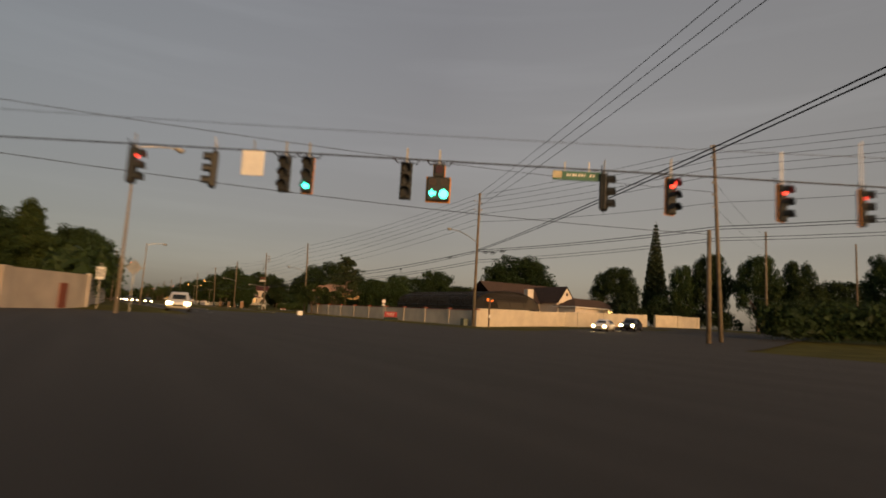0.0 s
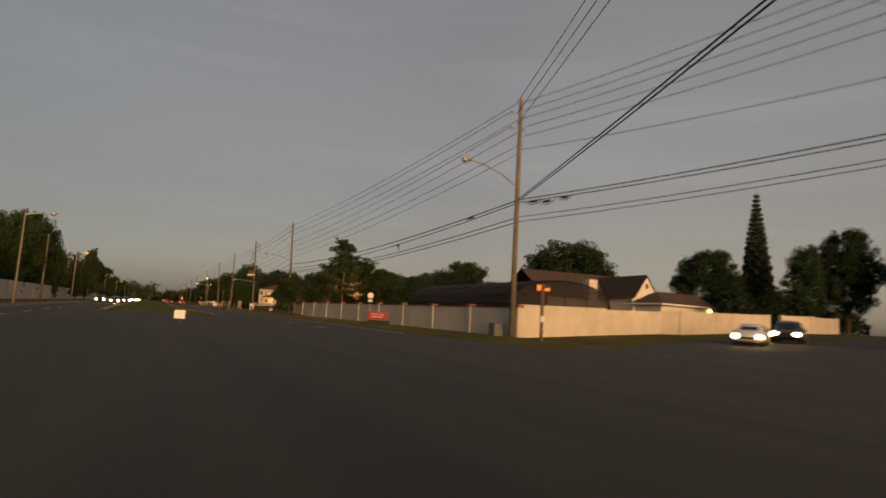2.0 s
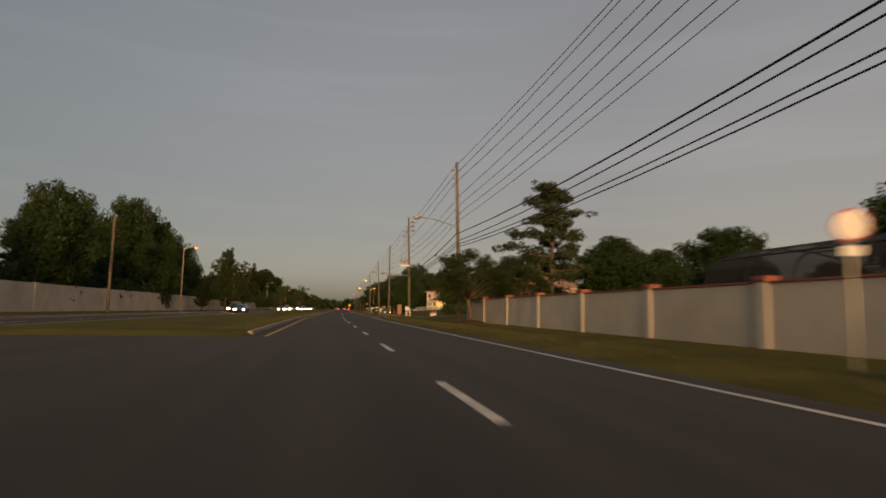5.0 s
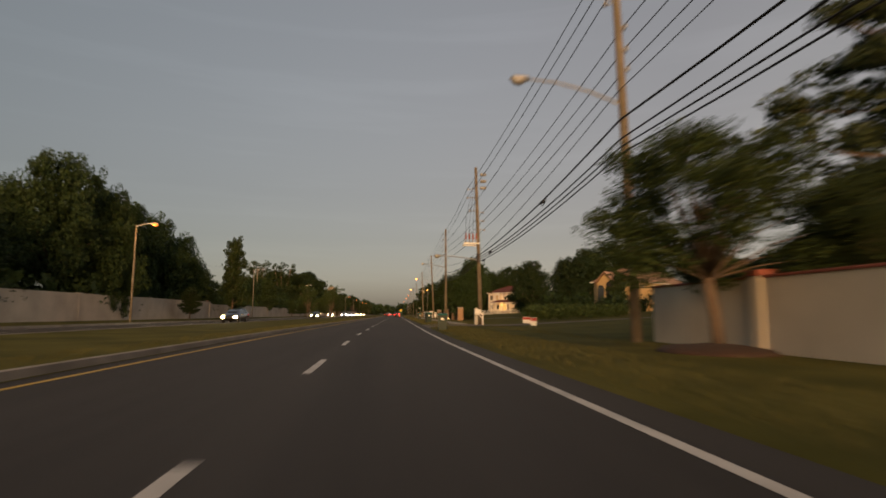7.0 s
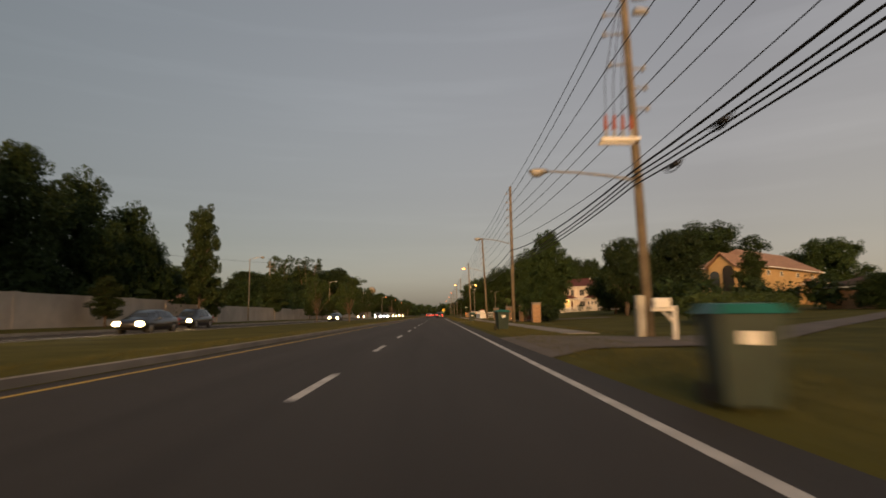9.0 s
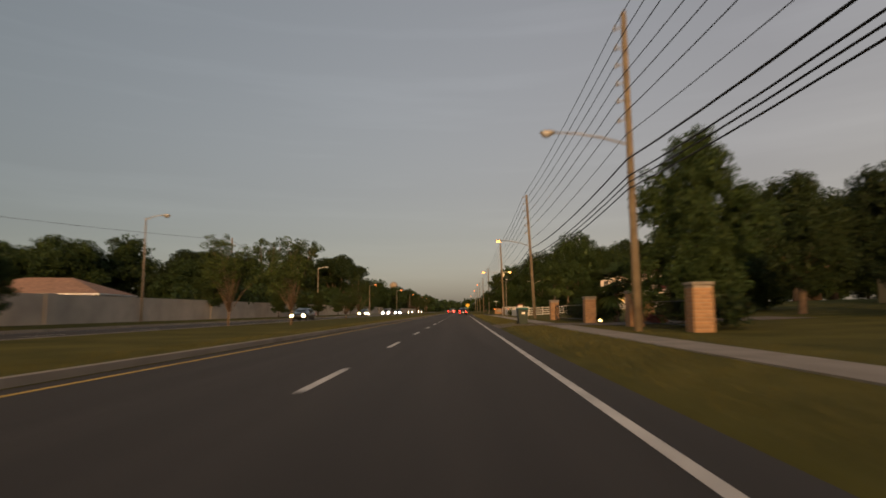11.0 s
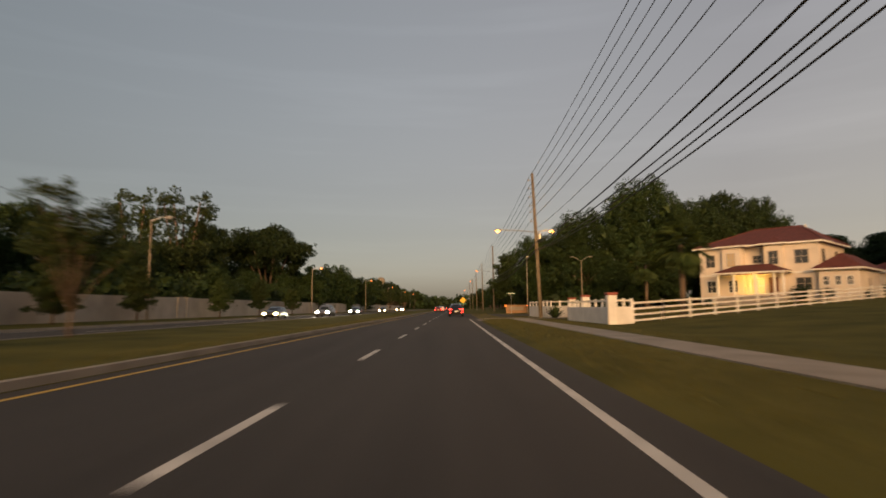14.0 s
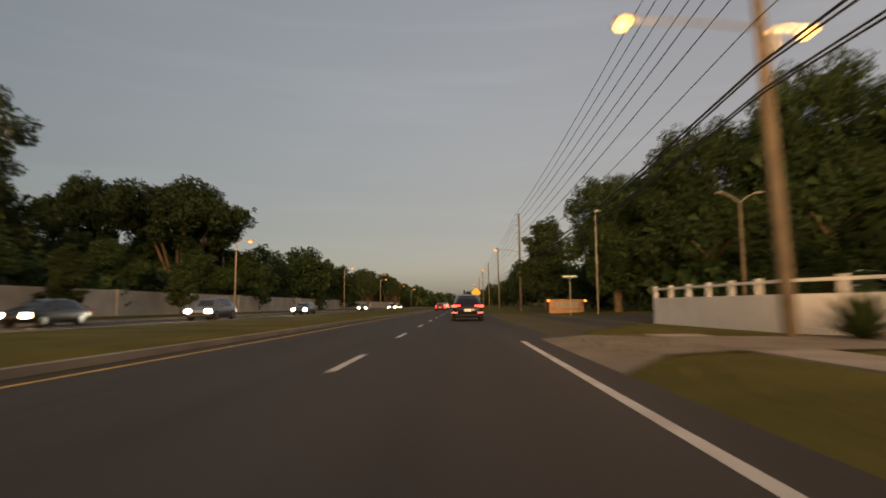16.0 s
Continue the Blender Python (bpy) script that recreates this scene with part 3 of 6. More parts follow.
        for i in range(30):
            a, q = i * 2.4, (i / 30) ** 0.5 * 4.4
            lobes.append(((q * math.cos(a), q * math.sin(a), 8.2 - 0.1 * q * q + rng.normal() * 0.45), rng.uniform(0.75, 1.3)))
            if i % 3 == 0:
                lobes.append(((0.8 * q * math.cos(a), 0.8 * q * math.sin(a), 6.2 - 0.12 * q * q + rng.normal() * 0.6), rng.uniform(0.6, 1.0)))
        n, size, lm, flat = 11000, 0.17, LEAF_M, 0.7
    elif kind == "vase":
        pipe(bm, [(0, 0, -0.6), (0.05, 0, 0.8), (0, 0.05, 1.8)], 0.13, 8, 0.75)
        for i in range(15):
            a, h = i * 2.4 + rng.uniform(-0.3, 0.3), rng.uniform(4.6, 9.7)
            reach = rng.uniform(0.9, 3.4) * (1.25 - 0.05 * h)
            tip = (reach * math.cos(a), reach * math.sin(a), h)
            mid = (tip[0] * 0.45, tip[1] * 0.45, 1.6 + (h - 1.6) * 0.55)
            pipe(bm, [(0, 0.03, 1.5), mid, tip], 0.05, 6, 0.25)
            for k in range(16):
                u = rng.uniform(0.25, 1.05)
                cs.append((mid[0] + (tip[0] - mid[0]) * u + rng.normal() * 0.38, mid[1] + (tip[1] - mid[1]) * u + rng.normal() * 0.38, mid[2] + (tip[2] - mid[2]) * u + rng.normal() * 0.3))
                rs.append(rng.uniform(0.2, 0.55))
        n, size, lm = 5600, 0.13, LEAF_O
    elif kind == "dome":
        pipe(bm, [(0.35, 0, -0.6), (0.15, 0, 1.4), (-0.1, 0.05, 3.0), (0.0, 0.0, 5.0)], 0.2, 8, 0.6)
        lobes = shell(rng, 34, 3.5, 3.4, 9.3, 0.55, 1.05, 2.4, 0.15)
        for c, r in lobes:
            pipe(bm, [(-0.1, 0.05, 3.0), (c[0] * 0.5, c[1] * 0.5, 3.0 + (c[2] - 3.0) * 0.7), c], 0.05, 5, 0.3)
        n, size, lm = 9000, 0.12, LEAF_O
    elif kind == "scrub":
        pipe(bm, [(0, 0, -0.6), (0.1, 0, 4)], 0.2, 7, 0.5)
        lobes = shell(rng, 26, 3.2, 0.9, 9.0, 0.8, 1.45, 3.0, 0.25) + [((0, 0, 3.6), 2.3), ((0.2, 0, 6.2), 1.7)]
        n, size, lm = 10000, 0.18, LEAF_M
    part("trunk", bm, BARK, root, smooth=True)
    if lobes:
        cs, rs = tufts(rng, lobes, (26 if kind != "loose" else 15) * min(2.0, rich ** 0.5), 0.34 / max(1.0, rich ** 0.25))
    sets = [leaves(rng, cs, rs, int(n * rich * 1.55), 0.82 * size / rich ** 0.4, flat)]
    if lobes:
        k = {"loose": 0.5, "umbrella": 0.6, "vase": 0.25, "dome": 0.5}.get(kind, 0.6)
        sets.append(inner(rng, [c for c, r in lobes], [r for c, r in lobes], k, 40 if rich < 1 else 70))
    crown_mesh("crown", lm, root, sets)
    return root


TREES = {}
RICH = {"oak": 2.0, "scrub": 2.0, "loose": 1.8, "round": 1.8, "umbrella": 1.8, "tall": 1.5}
for i, k in enumerate(("round", "oak", "loose", "pine", "norfolk", "tall", "umbrella", "scrub", "vase")):
    TREES[k] = [tree_of(k, 11 + i, RICH.get(k, 1.0))] + ([tree_of(k, 51 + i, RICH[k])] if k in ("oak", "scrub", "loose", "round") else [])
FAR = {k: [tree_of(k, 71 + i, 0.35), tree_of(k, 91 + i, 0.35)] for i, k in enumerate(("oak", "round", "scrub", "umbrella"))}
NEAR = {k: [tree_of(k, 31 + i, 4.2 if k in ("scrub", "oak") else 2.6)] for i, k in enumerate(("scrub", "vase", "oak", "dome"))}
PLACED = set()
SAY = {"round": "dense round tree", "oak": "broad spreading oak", "loose": "open-crowned olive green tree", "pine": "tall pine with open layered branches",
       "norfolk": "narrow conical tiered pine", "tall": "tall slender tree with upright boughs", "umbrella": "spreading tree on leaning limbs", "scrub": "bushy tree leafed to the ground", "vase": "young tree with airy spreading boughs", "dome": "small tree with a domed crown"}


def plant(kind, x, y, top, width, turn=0.0, where="", dz=0.0, group="", near=False):
    """A tree whose crown ends at height top above the road and is width metres across."""
    own = {"round": (10.1, 8.9), "oak": (10.3, 9.0), "loose": (10.4, 6.0), "pine": (10.4, 6.0), "norfolk": (10.1, 3.8), "tall": (10.2, 5.0), "vase": (10.2, 7.4), "dome": (10.2, 8.4), "umbrella": (9.6, 10.8), "scrub": (10.1, 8.2)}[kind]
    pool = FAR[kind] if y > 350 and kind in FAR else NEAR[kind] if near else TREES[kind]
    src = pool[int(abs(x * 7 + y * 3)) % len(pool)]
    z = land(x, y) + dz
    sz, sx = (top - z) / own[0], width / own[1]
    m = Matrix.Translation((x, y, z)) @ Matrix.Rotation(turn or (x * 1.7 + y), 4, "Z") @ Matrix.Diagonal((sx, sx, sz, 1))
    if src.name not in PLACED:
        PLACED.add(src.name)
        src.matrix_world = m
        ob = src
    else:
        ob = copy_thing(src, m)
        ob.matrix_basis = m
    return tagged(ob, SAY[kind] + where, "tree", group)


# behind the corner lot's walls
plant("round", 90, 114.7, 18.6, 23, where=" behind the roofs")
plant("oak", 76.6, 136, 14.3, 13.5, where=" behind the walled lot")
plant("oak", 90.5, 84, 14.8, 12, where=" beside the brown-roofed house")
plant("norfolk", 106, 86, 26.5, 6.4, where=" high above the roofs")
plant("oak", 102.5, 70, 18.4, 9.5, where=" past the side street")
plant("oak", 97.5, 72.5, 15.0, 7, where=" past the side street")
plant("oak", 104, 61, 17.6, 10, where=" past the side street")
plant("scrub", 82, 74, 8.0, 7, where=" by the cream wall")
plant("scrub", 94, 75, 8.0, 8, where=" beside the side street")
plant("oak", 109, 56, 16.6, 8, where=" past the side street")
plant("oak", 135, 60, 15, 15, where=" up the side street")
plant("oak", 95.5, 36, 14.9, 9, where=" up the side street")
plant("oak", 150, 40, 15, 22, where=" up the side street")
plant("scrub", 51, 117, 7.8, 6.5, where=" over the garden wall")
plant("scrub", 58, 122, 8.5, 8, where=" over the garden wall")
plant("scrub", 66, 120, 8.5, 8, where=" over the garden wall")
plant("pine", 40.3, 110.3, 12.8, 7.8, where=" behind the cream wall")
plant("dome", 36.6, 107.6, 5.0, 5.6, where=" leaning over the cream wall", near=True)
plant("dome", 32.6, 108.6, 6.2, 7.4, where=" on the verge before the wall", near=True)
for x, y, h, w in ((48, 114, 8.5, 9), (53, 124, 9.5, 10), (45, 125, 4.3, 7), (60, 130, 9, 9)):
    plant("oak" if x > 50 else "scrub", x, y, h, w, where=" behind the corner lot")
# along the open lawn and the yellow house
plant("scrub", 38.8, 190, 10.7, 7.0, where=" behind the brick pillars", near=True)
plant("oak", 53, 205, 12.1, 8.0, where=" at the lawn's far edge")
plant("round", 61, 206, 13.2, 9, where=" at the lawn's far edge")
plant("round", 84, 258, 21, 18, where=" behind the yellow house")
plant("loose", 69.8, 203, 9.7, 5.6, where=" before the yellow house")
plant("oak", 150, 300, 25, 24, where=" far behind the yellow house")
plant("loose", 118, 200, 13, 10, where=" across the lawn")
plant("loose", 128, 196, 14, 10, where=" across the lawn")
plant("loose", 76.5, 178, 10.4, 6.4, where=" across the lawn")
plant("scrub", 74, 186, 5.2, 6.5, where=" across the lawn")
plant("scrub", 94, 186, 6.0, 9, where=" across the lawn")
plant("loose", 85.5, 180, 11.4, 7.2, where=" across the lawn")
for x, y, h, w in ((84, 186, 4.6, 7), (89.5, 185.5, 4.8, 7), (96, 188.5, 5.4, 7.5), (101.5, 190, 5.6, 7)):
    plant("scrub", x, y, h, w, where=" across the lawn")
plant("oak", 105, 168, 13, 14, where=" across the lawn")
plant("scrub", 100, 205, 9, 9, where=" beside the yellow house")
plant("oak", 140, 180, 15, 18, where=" across the lawn")
# behind the brick pillars
plant("scrub", 56, 219, 9, 10, where=" behind the iron fence")
plant("oak", 103, 283, 26.5, 30, where=" beside the white house", near=True)
for x, y, h, k in ((101, 282, 11, 13), (114, 283, 13, 16), (86, 318, 12, 12), (95, 317, 13.5, 13), (104, 318, 14, 13), (113, 320, 15, 14), (122, 321, 16, 14), (131, 322, 17, 15)):
    plant("scrub", x, y, h, k, where=" beside the white house")
plant("oak", 118, 300, 22, 26, where=" behind the white house")
# behind the white house and the street corner
plant("oak", 57.5, 303, 20.6, 14.5, where=" over the white gateway", near=True)
plant("oak", 49.0, 305, 16.0, 12.5, where=" over the white gateway", near=True)
plant("oak", 43.4, 311, 13.2, 10.5, where=" past the corner", near=True)
plant("loose", 40.4, 332, 12.0, 8.5, where=" on the corner")
plant("oak", 65, 304, 17.2, 12.5, where=" over the white gateway", near=True)
plant("oak", 72, 309, 20.4, 12.5, where=" behind the white house")
plant("oak", 79, 311, 19.6, 9.5, where=" behind the white house")
plant("scrub", 46.5, 311, 9.5, 9, where=" past the corner")
plant("scrub", 51, 308, 9, 10, where=" behind the white gateway")
plant("scrub", 60, 312, 9, 10, where=" behind the white gateway")
plant("oak", 66, 318, 17, 12, where=" past the corner")
for x, y, h, k in ((52, 300, 7.5, 8), (59, 300, 8, 8), (67, 303, 8.5, 9), (74, 305, 9, 9), (47.5, 309, 8, 8)):
    plant("scrub", x, y, h, k, where=" behind the white gateway")
plant("scrub", 44, 322, 6, 7, where=" past the corner")
rt = random.Random(5)
for i in range(22):
    y = 330 + i * 13
    plant(rt.choice(("oak", "round", "scrub", "oak")), 45 + bend(y) + rt.uniform(-3, 7), y, rt.uniform(9, 14.5), rt.uniform(10, 14), where=" on the far verge", group="trees along the far road")
# over the opposite wall
for x, y, h, w, k in ((-13.0, 57, 8.4, 6.0, "oak"), (-10.0, 59, 9.2, 4.6, "loose"), (-20, 49, 10, 9, "oak"), (-17, 62, 8.5, 8, "scrub"), (-12, 68, 7.8, 7, "scrub"), (-6.6, 77, 9.0, 5.0, "scrub"), (-9, 86, 8.5, 7, "scrub"), (-8, 97, 11, 11, "scrub"), (-14, 106, 12.5, 10, "loose"), (-9, 113, 11.5, 11, "scrub"),
                      (-5, 126.5, 13.6, 9, "oak"), (-9, 133, 12.5, 9, "scrub"), (-10, 145, 11.5, 11, "scrub"), (-6.5, 152.5, 17.3, 9.5, "oak"), (-3.6, 157, 14.2, 7, "scrub"), (-11.5, 153, 13.2, 8, "scrub"), (-8, 164, 15.5, 9, "scrub"), (-13, 168, 15, 10, "oak"), (-8, 172, 15.6, 10, "scrub"), (-8, 181, 15.2, 10, "scrub"), (-7, 188, 13.5, 9, "scrub"), (1.5, 186, 12.8, 4.8, "loose"),
                      (-9, 196, 10, 10, "scrub"), (-27, 216, 9.5, 11, "scrub"), (-30, 232, 10.5, 12, "oak"), (-24, 240, 9.5, 11, "scrub"), (-1.2, 227, 8.5, 5.2, "loose"), (-9, 236, 8.0, 8, "scrub"), (-9, 239, 8.5, 10, "scrub"), (-13, 250, 11.5, 11, "oak"), (-24, 234, 11.5, 13, "oak"), (-21, 244, 12.5, 12, "scrub"), (-11, 241, 10, 11, "scrub"), (-10, 258, 8.5, 10, "scrub"), (-14, 264, 11.5, 12, "oak"), (-15, 276, 13, 12, "oak"),
                      (-10, 286, 9.5, 9, "scrub"), (-20.5, 308, 20.2, 10, "tall"), (-11, 303.5, 19.0, 10, "tall"), (-13, 296, 11, 10, "scrub"), (-22, 318, 14, 14, "oak"), (-30, 310, 13, 14, "oak"), (-7.5, 334, 17.8, 20, "umbrella"), (-20, 334, 18, 16, "umbrella"), (-14, 345, 16, 16, "oak"), (-9, 322, 8, 9, "scrub"), (-2, 327, 7.6, 9, "scrub"), (-15, 325, 10, 10, "scrub"), (-24, 326, 11, 11, "scrub"), (-1, 340, 9, 10, "scrub"), (-13, 337, 10, 11, "scrub"), (-4, 312, 7.5, 8, "scrub"), (-14, 314, 9.5, 9, "scrub"), (-3, 296, 7, 7, "scrub"), (-6, 275, 7.6, 8, "scrub"), (-18, 290, 10.5, 10, "scrub"), (-6, 348, 10, 10, "scrub")):
    plant(k, x, y, h, w, where=" over the opposite wall")
for x, y, h in ((11.2, 199.4, 6.5), (15.2, 200.2, 6.3), (13.9, 228.6, 3.6), (13.6, 239.5, 6.2), (16.0, 345, 6.0), (17.5, 372, 6.0)):
    plant("vase", x, y, h, 5.2, where=" on the grass median", group="young trees on the median")
for y, h in ((243, 4.4), (256, 4.0), (266, 4.8), (283, 4.4), (296, 5.2), (312, 4.6), (192, 4.8), (171, 4.2)):
    plant("loose", -0.9 + bend(y), y, h, 3.4, where=" on the opposite verge", group="young trees on the opposite verge")
for i in range(24):
    y = 358 + i * 13
    plant(rt.choice(("oak", "round", "scrub", "umbrella")), -6 + bend(y) + rt.uniform(-8, 2), y, rt.uniform(10, 15), rt.uniform(11, 15), where=" on the far verge", group="trees along the far road")
for pool in list(TREES.values()) + list(FAR.values()) + list(NEAR.values()):
    for src in pool:
        if src.name not in PLACED:
            for ob in list(src.children) + [src]:
                bpy.data.objects.remove(ob)
# the far end of the road
rng = np.random.default_rng(77)
cs = [(rng.uniform(-260, 330), rng.uniform(720, 860), 0.0) for i in range(260)]
cs = [(x, y, rng.uniform(1, 9)) for x, y, z in cs]
rs = [rng.uniform(5, 9) for c in cs]
tagged(crown_mesh("far_woods", LEAF_D, None, [leaves(rng, cs, rs, 16000, 1.0), inner(rng, cs, rs, 0.8)]), "dim wooded skyline at the end of the road", "woods", kind="stuff")


# ---- wooden poles, street lamps, wires ----
def cobra(parent, base, reach, rise, lit, along=(-1, 0, 0)):
    """A lamp arm with a cobra head; base is where the arm meets its post."""
    bm, a = bmesh.new(), Vector(along)
    b = Vector(base)
    pipe(bm, [b, b + a * reach * 0.35 + Vector((0, 0, rise * 0.55)), b + a * reach * 0.7 + Vector((0, 0, rise * 0.9)), b + a * reach + Vector((0, 0, rise))], 0.05, 7, 0.7)
    part("lamp_arm", bm, STEEL, parent)
    q = a.to_track_quat("X", "Z").to_matrix().to_4x4()
    tip = Matrix.Translation(b + a * (reach + 0.3) + Vector((0, 0, rise))) @ q
    bm = bmesh.new()
    ball(bm, (0, 0, 0), 0.4, 2, (1.0, 0.42, 0.3))
    bmesh.ops.transform(bm, matrix=tip, verts=bm.verts)
    head = part("lamp_head", bm, STEEL, parent, smooth=True)
    bm = bmesh.new()
    ball(bm, (0.06, 0, -0.08), 0.25, 2, (1.0, 0.75, 0.6))
    bmesh.ops.transform(bm, matrix=tip, verts=bm.verts)
    part("lens", bm, (G_SODIUM if lit == "bright" else G_ORANGE) if lit else CERAM, head, "glowing orange lens" if lit else "unlit grey lens", smooth=True)


DOWN = (0.01, 0.065, 0.122, 0.196, 0.257, 0.32)
SUPPORTS = {185.5: (0.051, 0.116, 0.172, 0.232, 0.288, 0.35), 227.2: (0.017, 0.072, 0.128, 0.186, 0.25, 0.31), 273.2: (0.045, 0.105, 0.165, 0.225, 0.27, 0.335)}
BOTH_SIDES = {54.4: [(0.003, 0.15), (0.063, -0.7), (0.072, 0.35), (0.129, -0.7), (0.126, 0.35), (0.192, 0.25)],
              113.9: [(0.049, -0.4), (0.101, -0.4), (0.152, -0.4), (0.212, 0.27), (0.27, 0.27), (0.322, 0.27)],
              145.9: [(0.14, -0.8), (0.195, -0.85), (0.28, -0.7), (0.29, 0.55), (0.343, 0.58), (0.4, 0.6)]}


def supports_of(y):
    """The six wires' supports on the pole at y: (how far down from the top, metres across)."""
    return BOTH_SIDES.get(y) or [(k, -0.42) for k in SUPPORTS.get(y, DOWN)]


def wood_pole(x, y, height, lean, lamp=None, lit=False, label="", right_lamp=False):
    z = land(x, y)
    root = thing("utility_pole", Matrix.Translation((x, y, z)), label, "utility pole", "wooden poles along the road")
    top = Vector((lean, 0, height))
    part("post", pipe(bmesh.new(), [(0, 0, -0.5), top * 0.5, top], 0.19, 12, 0.66), WOOD, root, smooth=True)
    for k, off in supports_of(y):
        p = top * (1 - k)
        sd = 1 if off > 0 else -1
        off = abs(off)
        bm = bmesh.new()
        tube(bm, p, p + Vector((sd * off, 0, -0.06)), 0.045, 0.03, 7)
        tube(bm, p + Vector((sd * off, 0, -0.14)), p + Vector((sd * off, 0, 0.08)), 0.075, 0.05, 8)
        part("insulator", bm, CERAM, root)
    if lamp:
        cobra(root, top * (lamp[0] / height), lamp[1], lamp[2], lit)
    if right_lamp:
        cobra(root, top * (lamp[0] / height) + Vector((0, 0.2, 0)), 1.3, 0.25, "bright", (1, 0.25, 0))
        part("junction_can", tube(bmesh.new(), top * 0.56 + Vector((0.3, 0, -0.3)), top * 0.56 + Vector((0.3, 0, 0.25)), 0.16, None, 10), STEEL, root)
    return root


POLES = [(33.6, 54.4, 15.9, 0.0, (9.85, 3.7, 1.2), False, "weathered wooden pole with an unlit street lamp at the corner"),
         (33.0, 113.9, 14.3, -0.45, (8.3, 3.4, 0.8), False, "weathered wooden pole with an unlit street lamp by the wall's end"),
         (33.05, 145.9, 14.25, -0.45, (5.75, 3.4, 0.35), False, "wooden pole carrying a switch bracket and a lamp"),
         (34.2, 185.5, 14.4, -0.1, (8.2, 3.3, 0.6), False, "weathered wooden pole with an unlit street lamp before trees"),
         (35.9, 227.2, 14.4, -0.7, (8.35, 3.3, 0.68), "bright", "weathered wooden pole with a lit orange street lamp"),
         (36.7, 273.2, 14.0, -0.55, (8.2, 3.3, 0.25), "bright", "weathered wooden pole with two lit orange street lamps"),
         (38.5, 342.5, 14.3, -0.1, (8.6, 3.2, 0.4), True, "distant wooden pole with a lit street lamp")]
for x, y, h, lean, lamp, lit, label in POLES:
    wood_pole(x, y, h, lean, lamp, lit, label, right_lamp=(y == 273.2))
for i in range(4):
    y = 392 + i * 46
    wood_pole(34.0 + bend(y), y, 14.2, -0.2, (8.6, 3.2, 0.4), i % 2 == 0, "distant wooden pole along the road")
    POLES.append((34.0 + bend(y), y, 14.2, -0.2, None, False, ""))
wood_pole(-2, -31, 15.5, 0, None, False, "weathered wooden pole behind the junction")
wood_pole(41.3, 28.2, 17.2, -1.2, None, False, "tall weathered wooden pole beside the side street")
x, y = 37.7, 27.0
stub = thing("utility_pole", Matrix.Translation((x, y, land(x, y))), "short bare wooden stub pole beside a taller one", "utility pole")
part("post", pipe(bmesh.new(), [(0, 0, -0.5), (0, 0, 9.3)], 0.2, 12, 0.8), WOOD, stub, smooth=True)
wood_pole(82, 47, 15.5, 0, None, False, "wooden pole up the side street")
wood_pole(103.8, 44, 15.6, 0, None, False, "wooden pole up the side street")


def wire(name, pts, r, sag, material, label, category="power line"):
    """One wire through its supports, hanging between them."""
    way = []
    for a, b in zip(pts, pts[1:]):
        a, b = Vector(a), Vector(b)
        for i in range(10):
            t = i / 10
            way.append(a.lerp(b, t) - Vector((0, 0, 4 * sag * t * (1 - t) * (b - a).length / 45)))
    way.append(Vector(pts[-1]))
    return tagged(part(name, pipe(bmesh.new(), way, r, 5), material), label, category, "overhead wires")


def at(pole, k, side):
    """A support on a pole: k down from its top, side metres across."""
    x, y, h, lean = pole[:4]
    f = 1 - k
    return (x + lean * f + side, y, land(x, y) + h * f + 0.05)


T_POLE = (41.3, 28.2, 17.2, -1.2)
Q_POLE = (-2, -31, 15.5, 0.0)
S_POLE = (82, 47, 15.5, 0.0)
R_POLE = (49.5, -2.0, 17.0, 0.0)
behind = wood_pole(49.5, -2.0, 17.0, 0, None, False, "tall weathered wooden pole along the crossing road")
for i in range(6):
    wire("power_line", [at(p, *supports_of(p[1])[i]) for p in POLES], 0.02, 0.42, WIREC, "thin bare power line hung from pole to pole")
for k in (0.02, 0.07, 0.12):
    wire("power_line", [at(POLES[0], k, -0.3), at(Q_POLE, k, -0.42)], 0.02, 0.4, WIREC, "thin bare power line over the junction")
for k in (0.01, 0.045, 0.08, 0.12, 0.16):
    wire("power_line", [at(POLES[0], k, 0.3), at(T_POLE, k, 0.0), at(R_POLE, k, 0.0)], 0.02, 0.45, WIREC, "thin bare power line to the side street")
wire("power_line", [at(POLES[0], 0.22, 0.2), at(T_POLE, 0.3, 0.0), at(R_POLE, 0.3, 0.0)], 0.02, 0.5, WIREC, "thin neutral wire to the side street")
for k in (0.2, 0.33):
    wire("power_line", [at(T_POLE, k, 0.1), at(S_POLE, k - 0.15, 0.0)], 0.014, 0.5, WIREC, "thin wire up the side street")


# heights of the four thick cables and the neutral wire on each pole
HUNG = {54.4: (8.99, 8.79, 7.83, 7.52, 12.15), 113.9: (7.85, 7.17, 6.89, 6.65, 8.89), 145.9: (6.21, 6.03, 5.86, 5.67, 6.46), 185.5: (7.65, 6.88, 6.6, 6.32, 8.76),
        227.2: (8.09, 7.28, 7.0, 6.62, 8.99), 273.2: (7.29, 7.18, 6.59, 6.5, 8.49)}


def low(pole, z, side=0.0):
    x, y, h, lean = pole[:4]
    return (x + lean * z / h + side, y, land(x, y) + z)


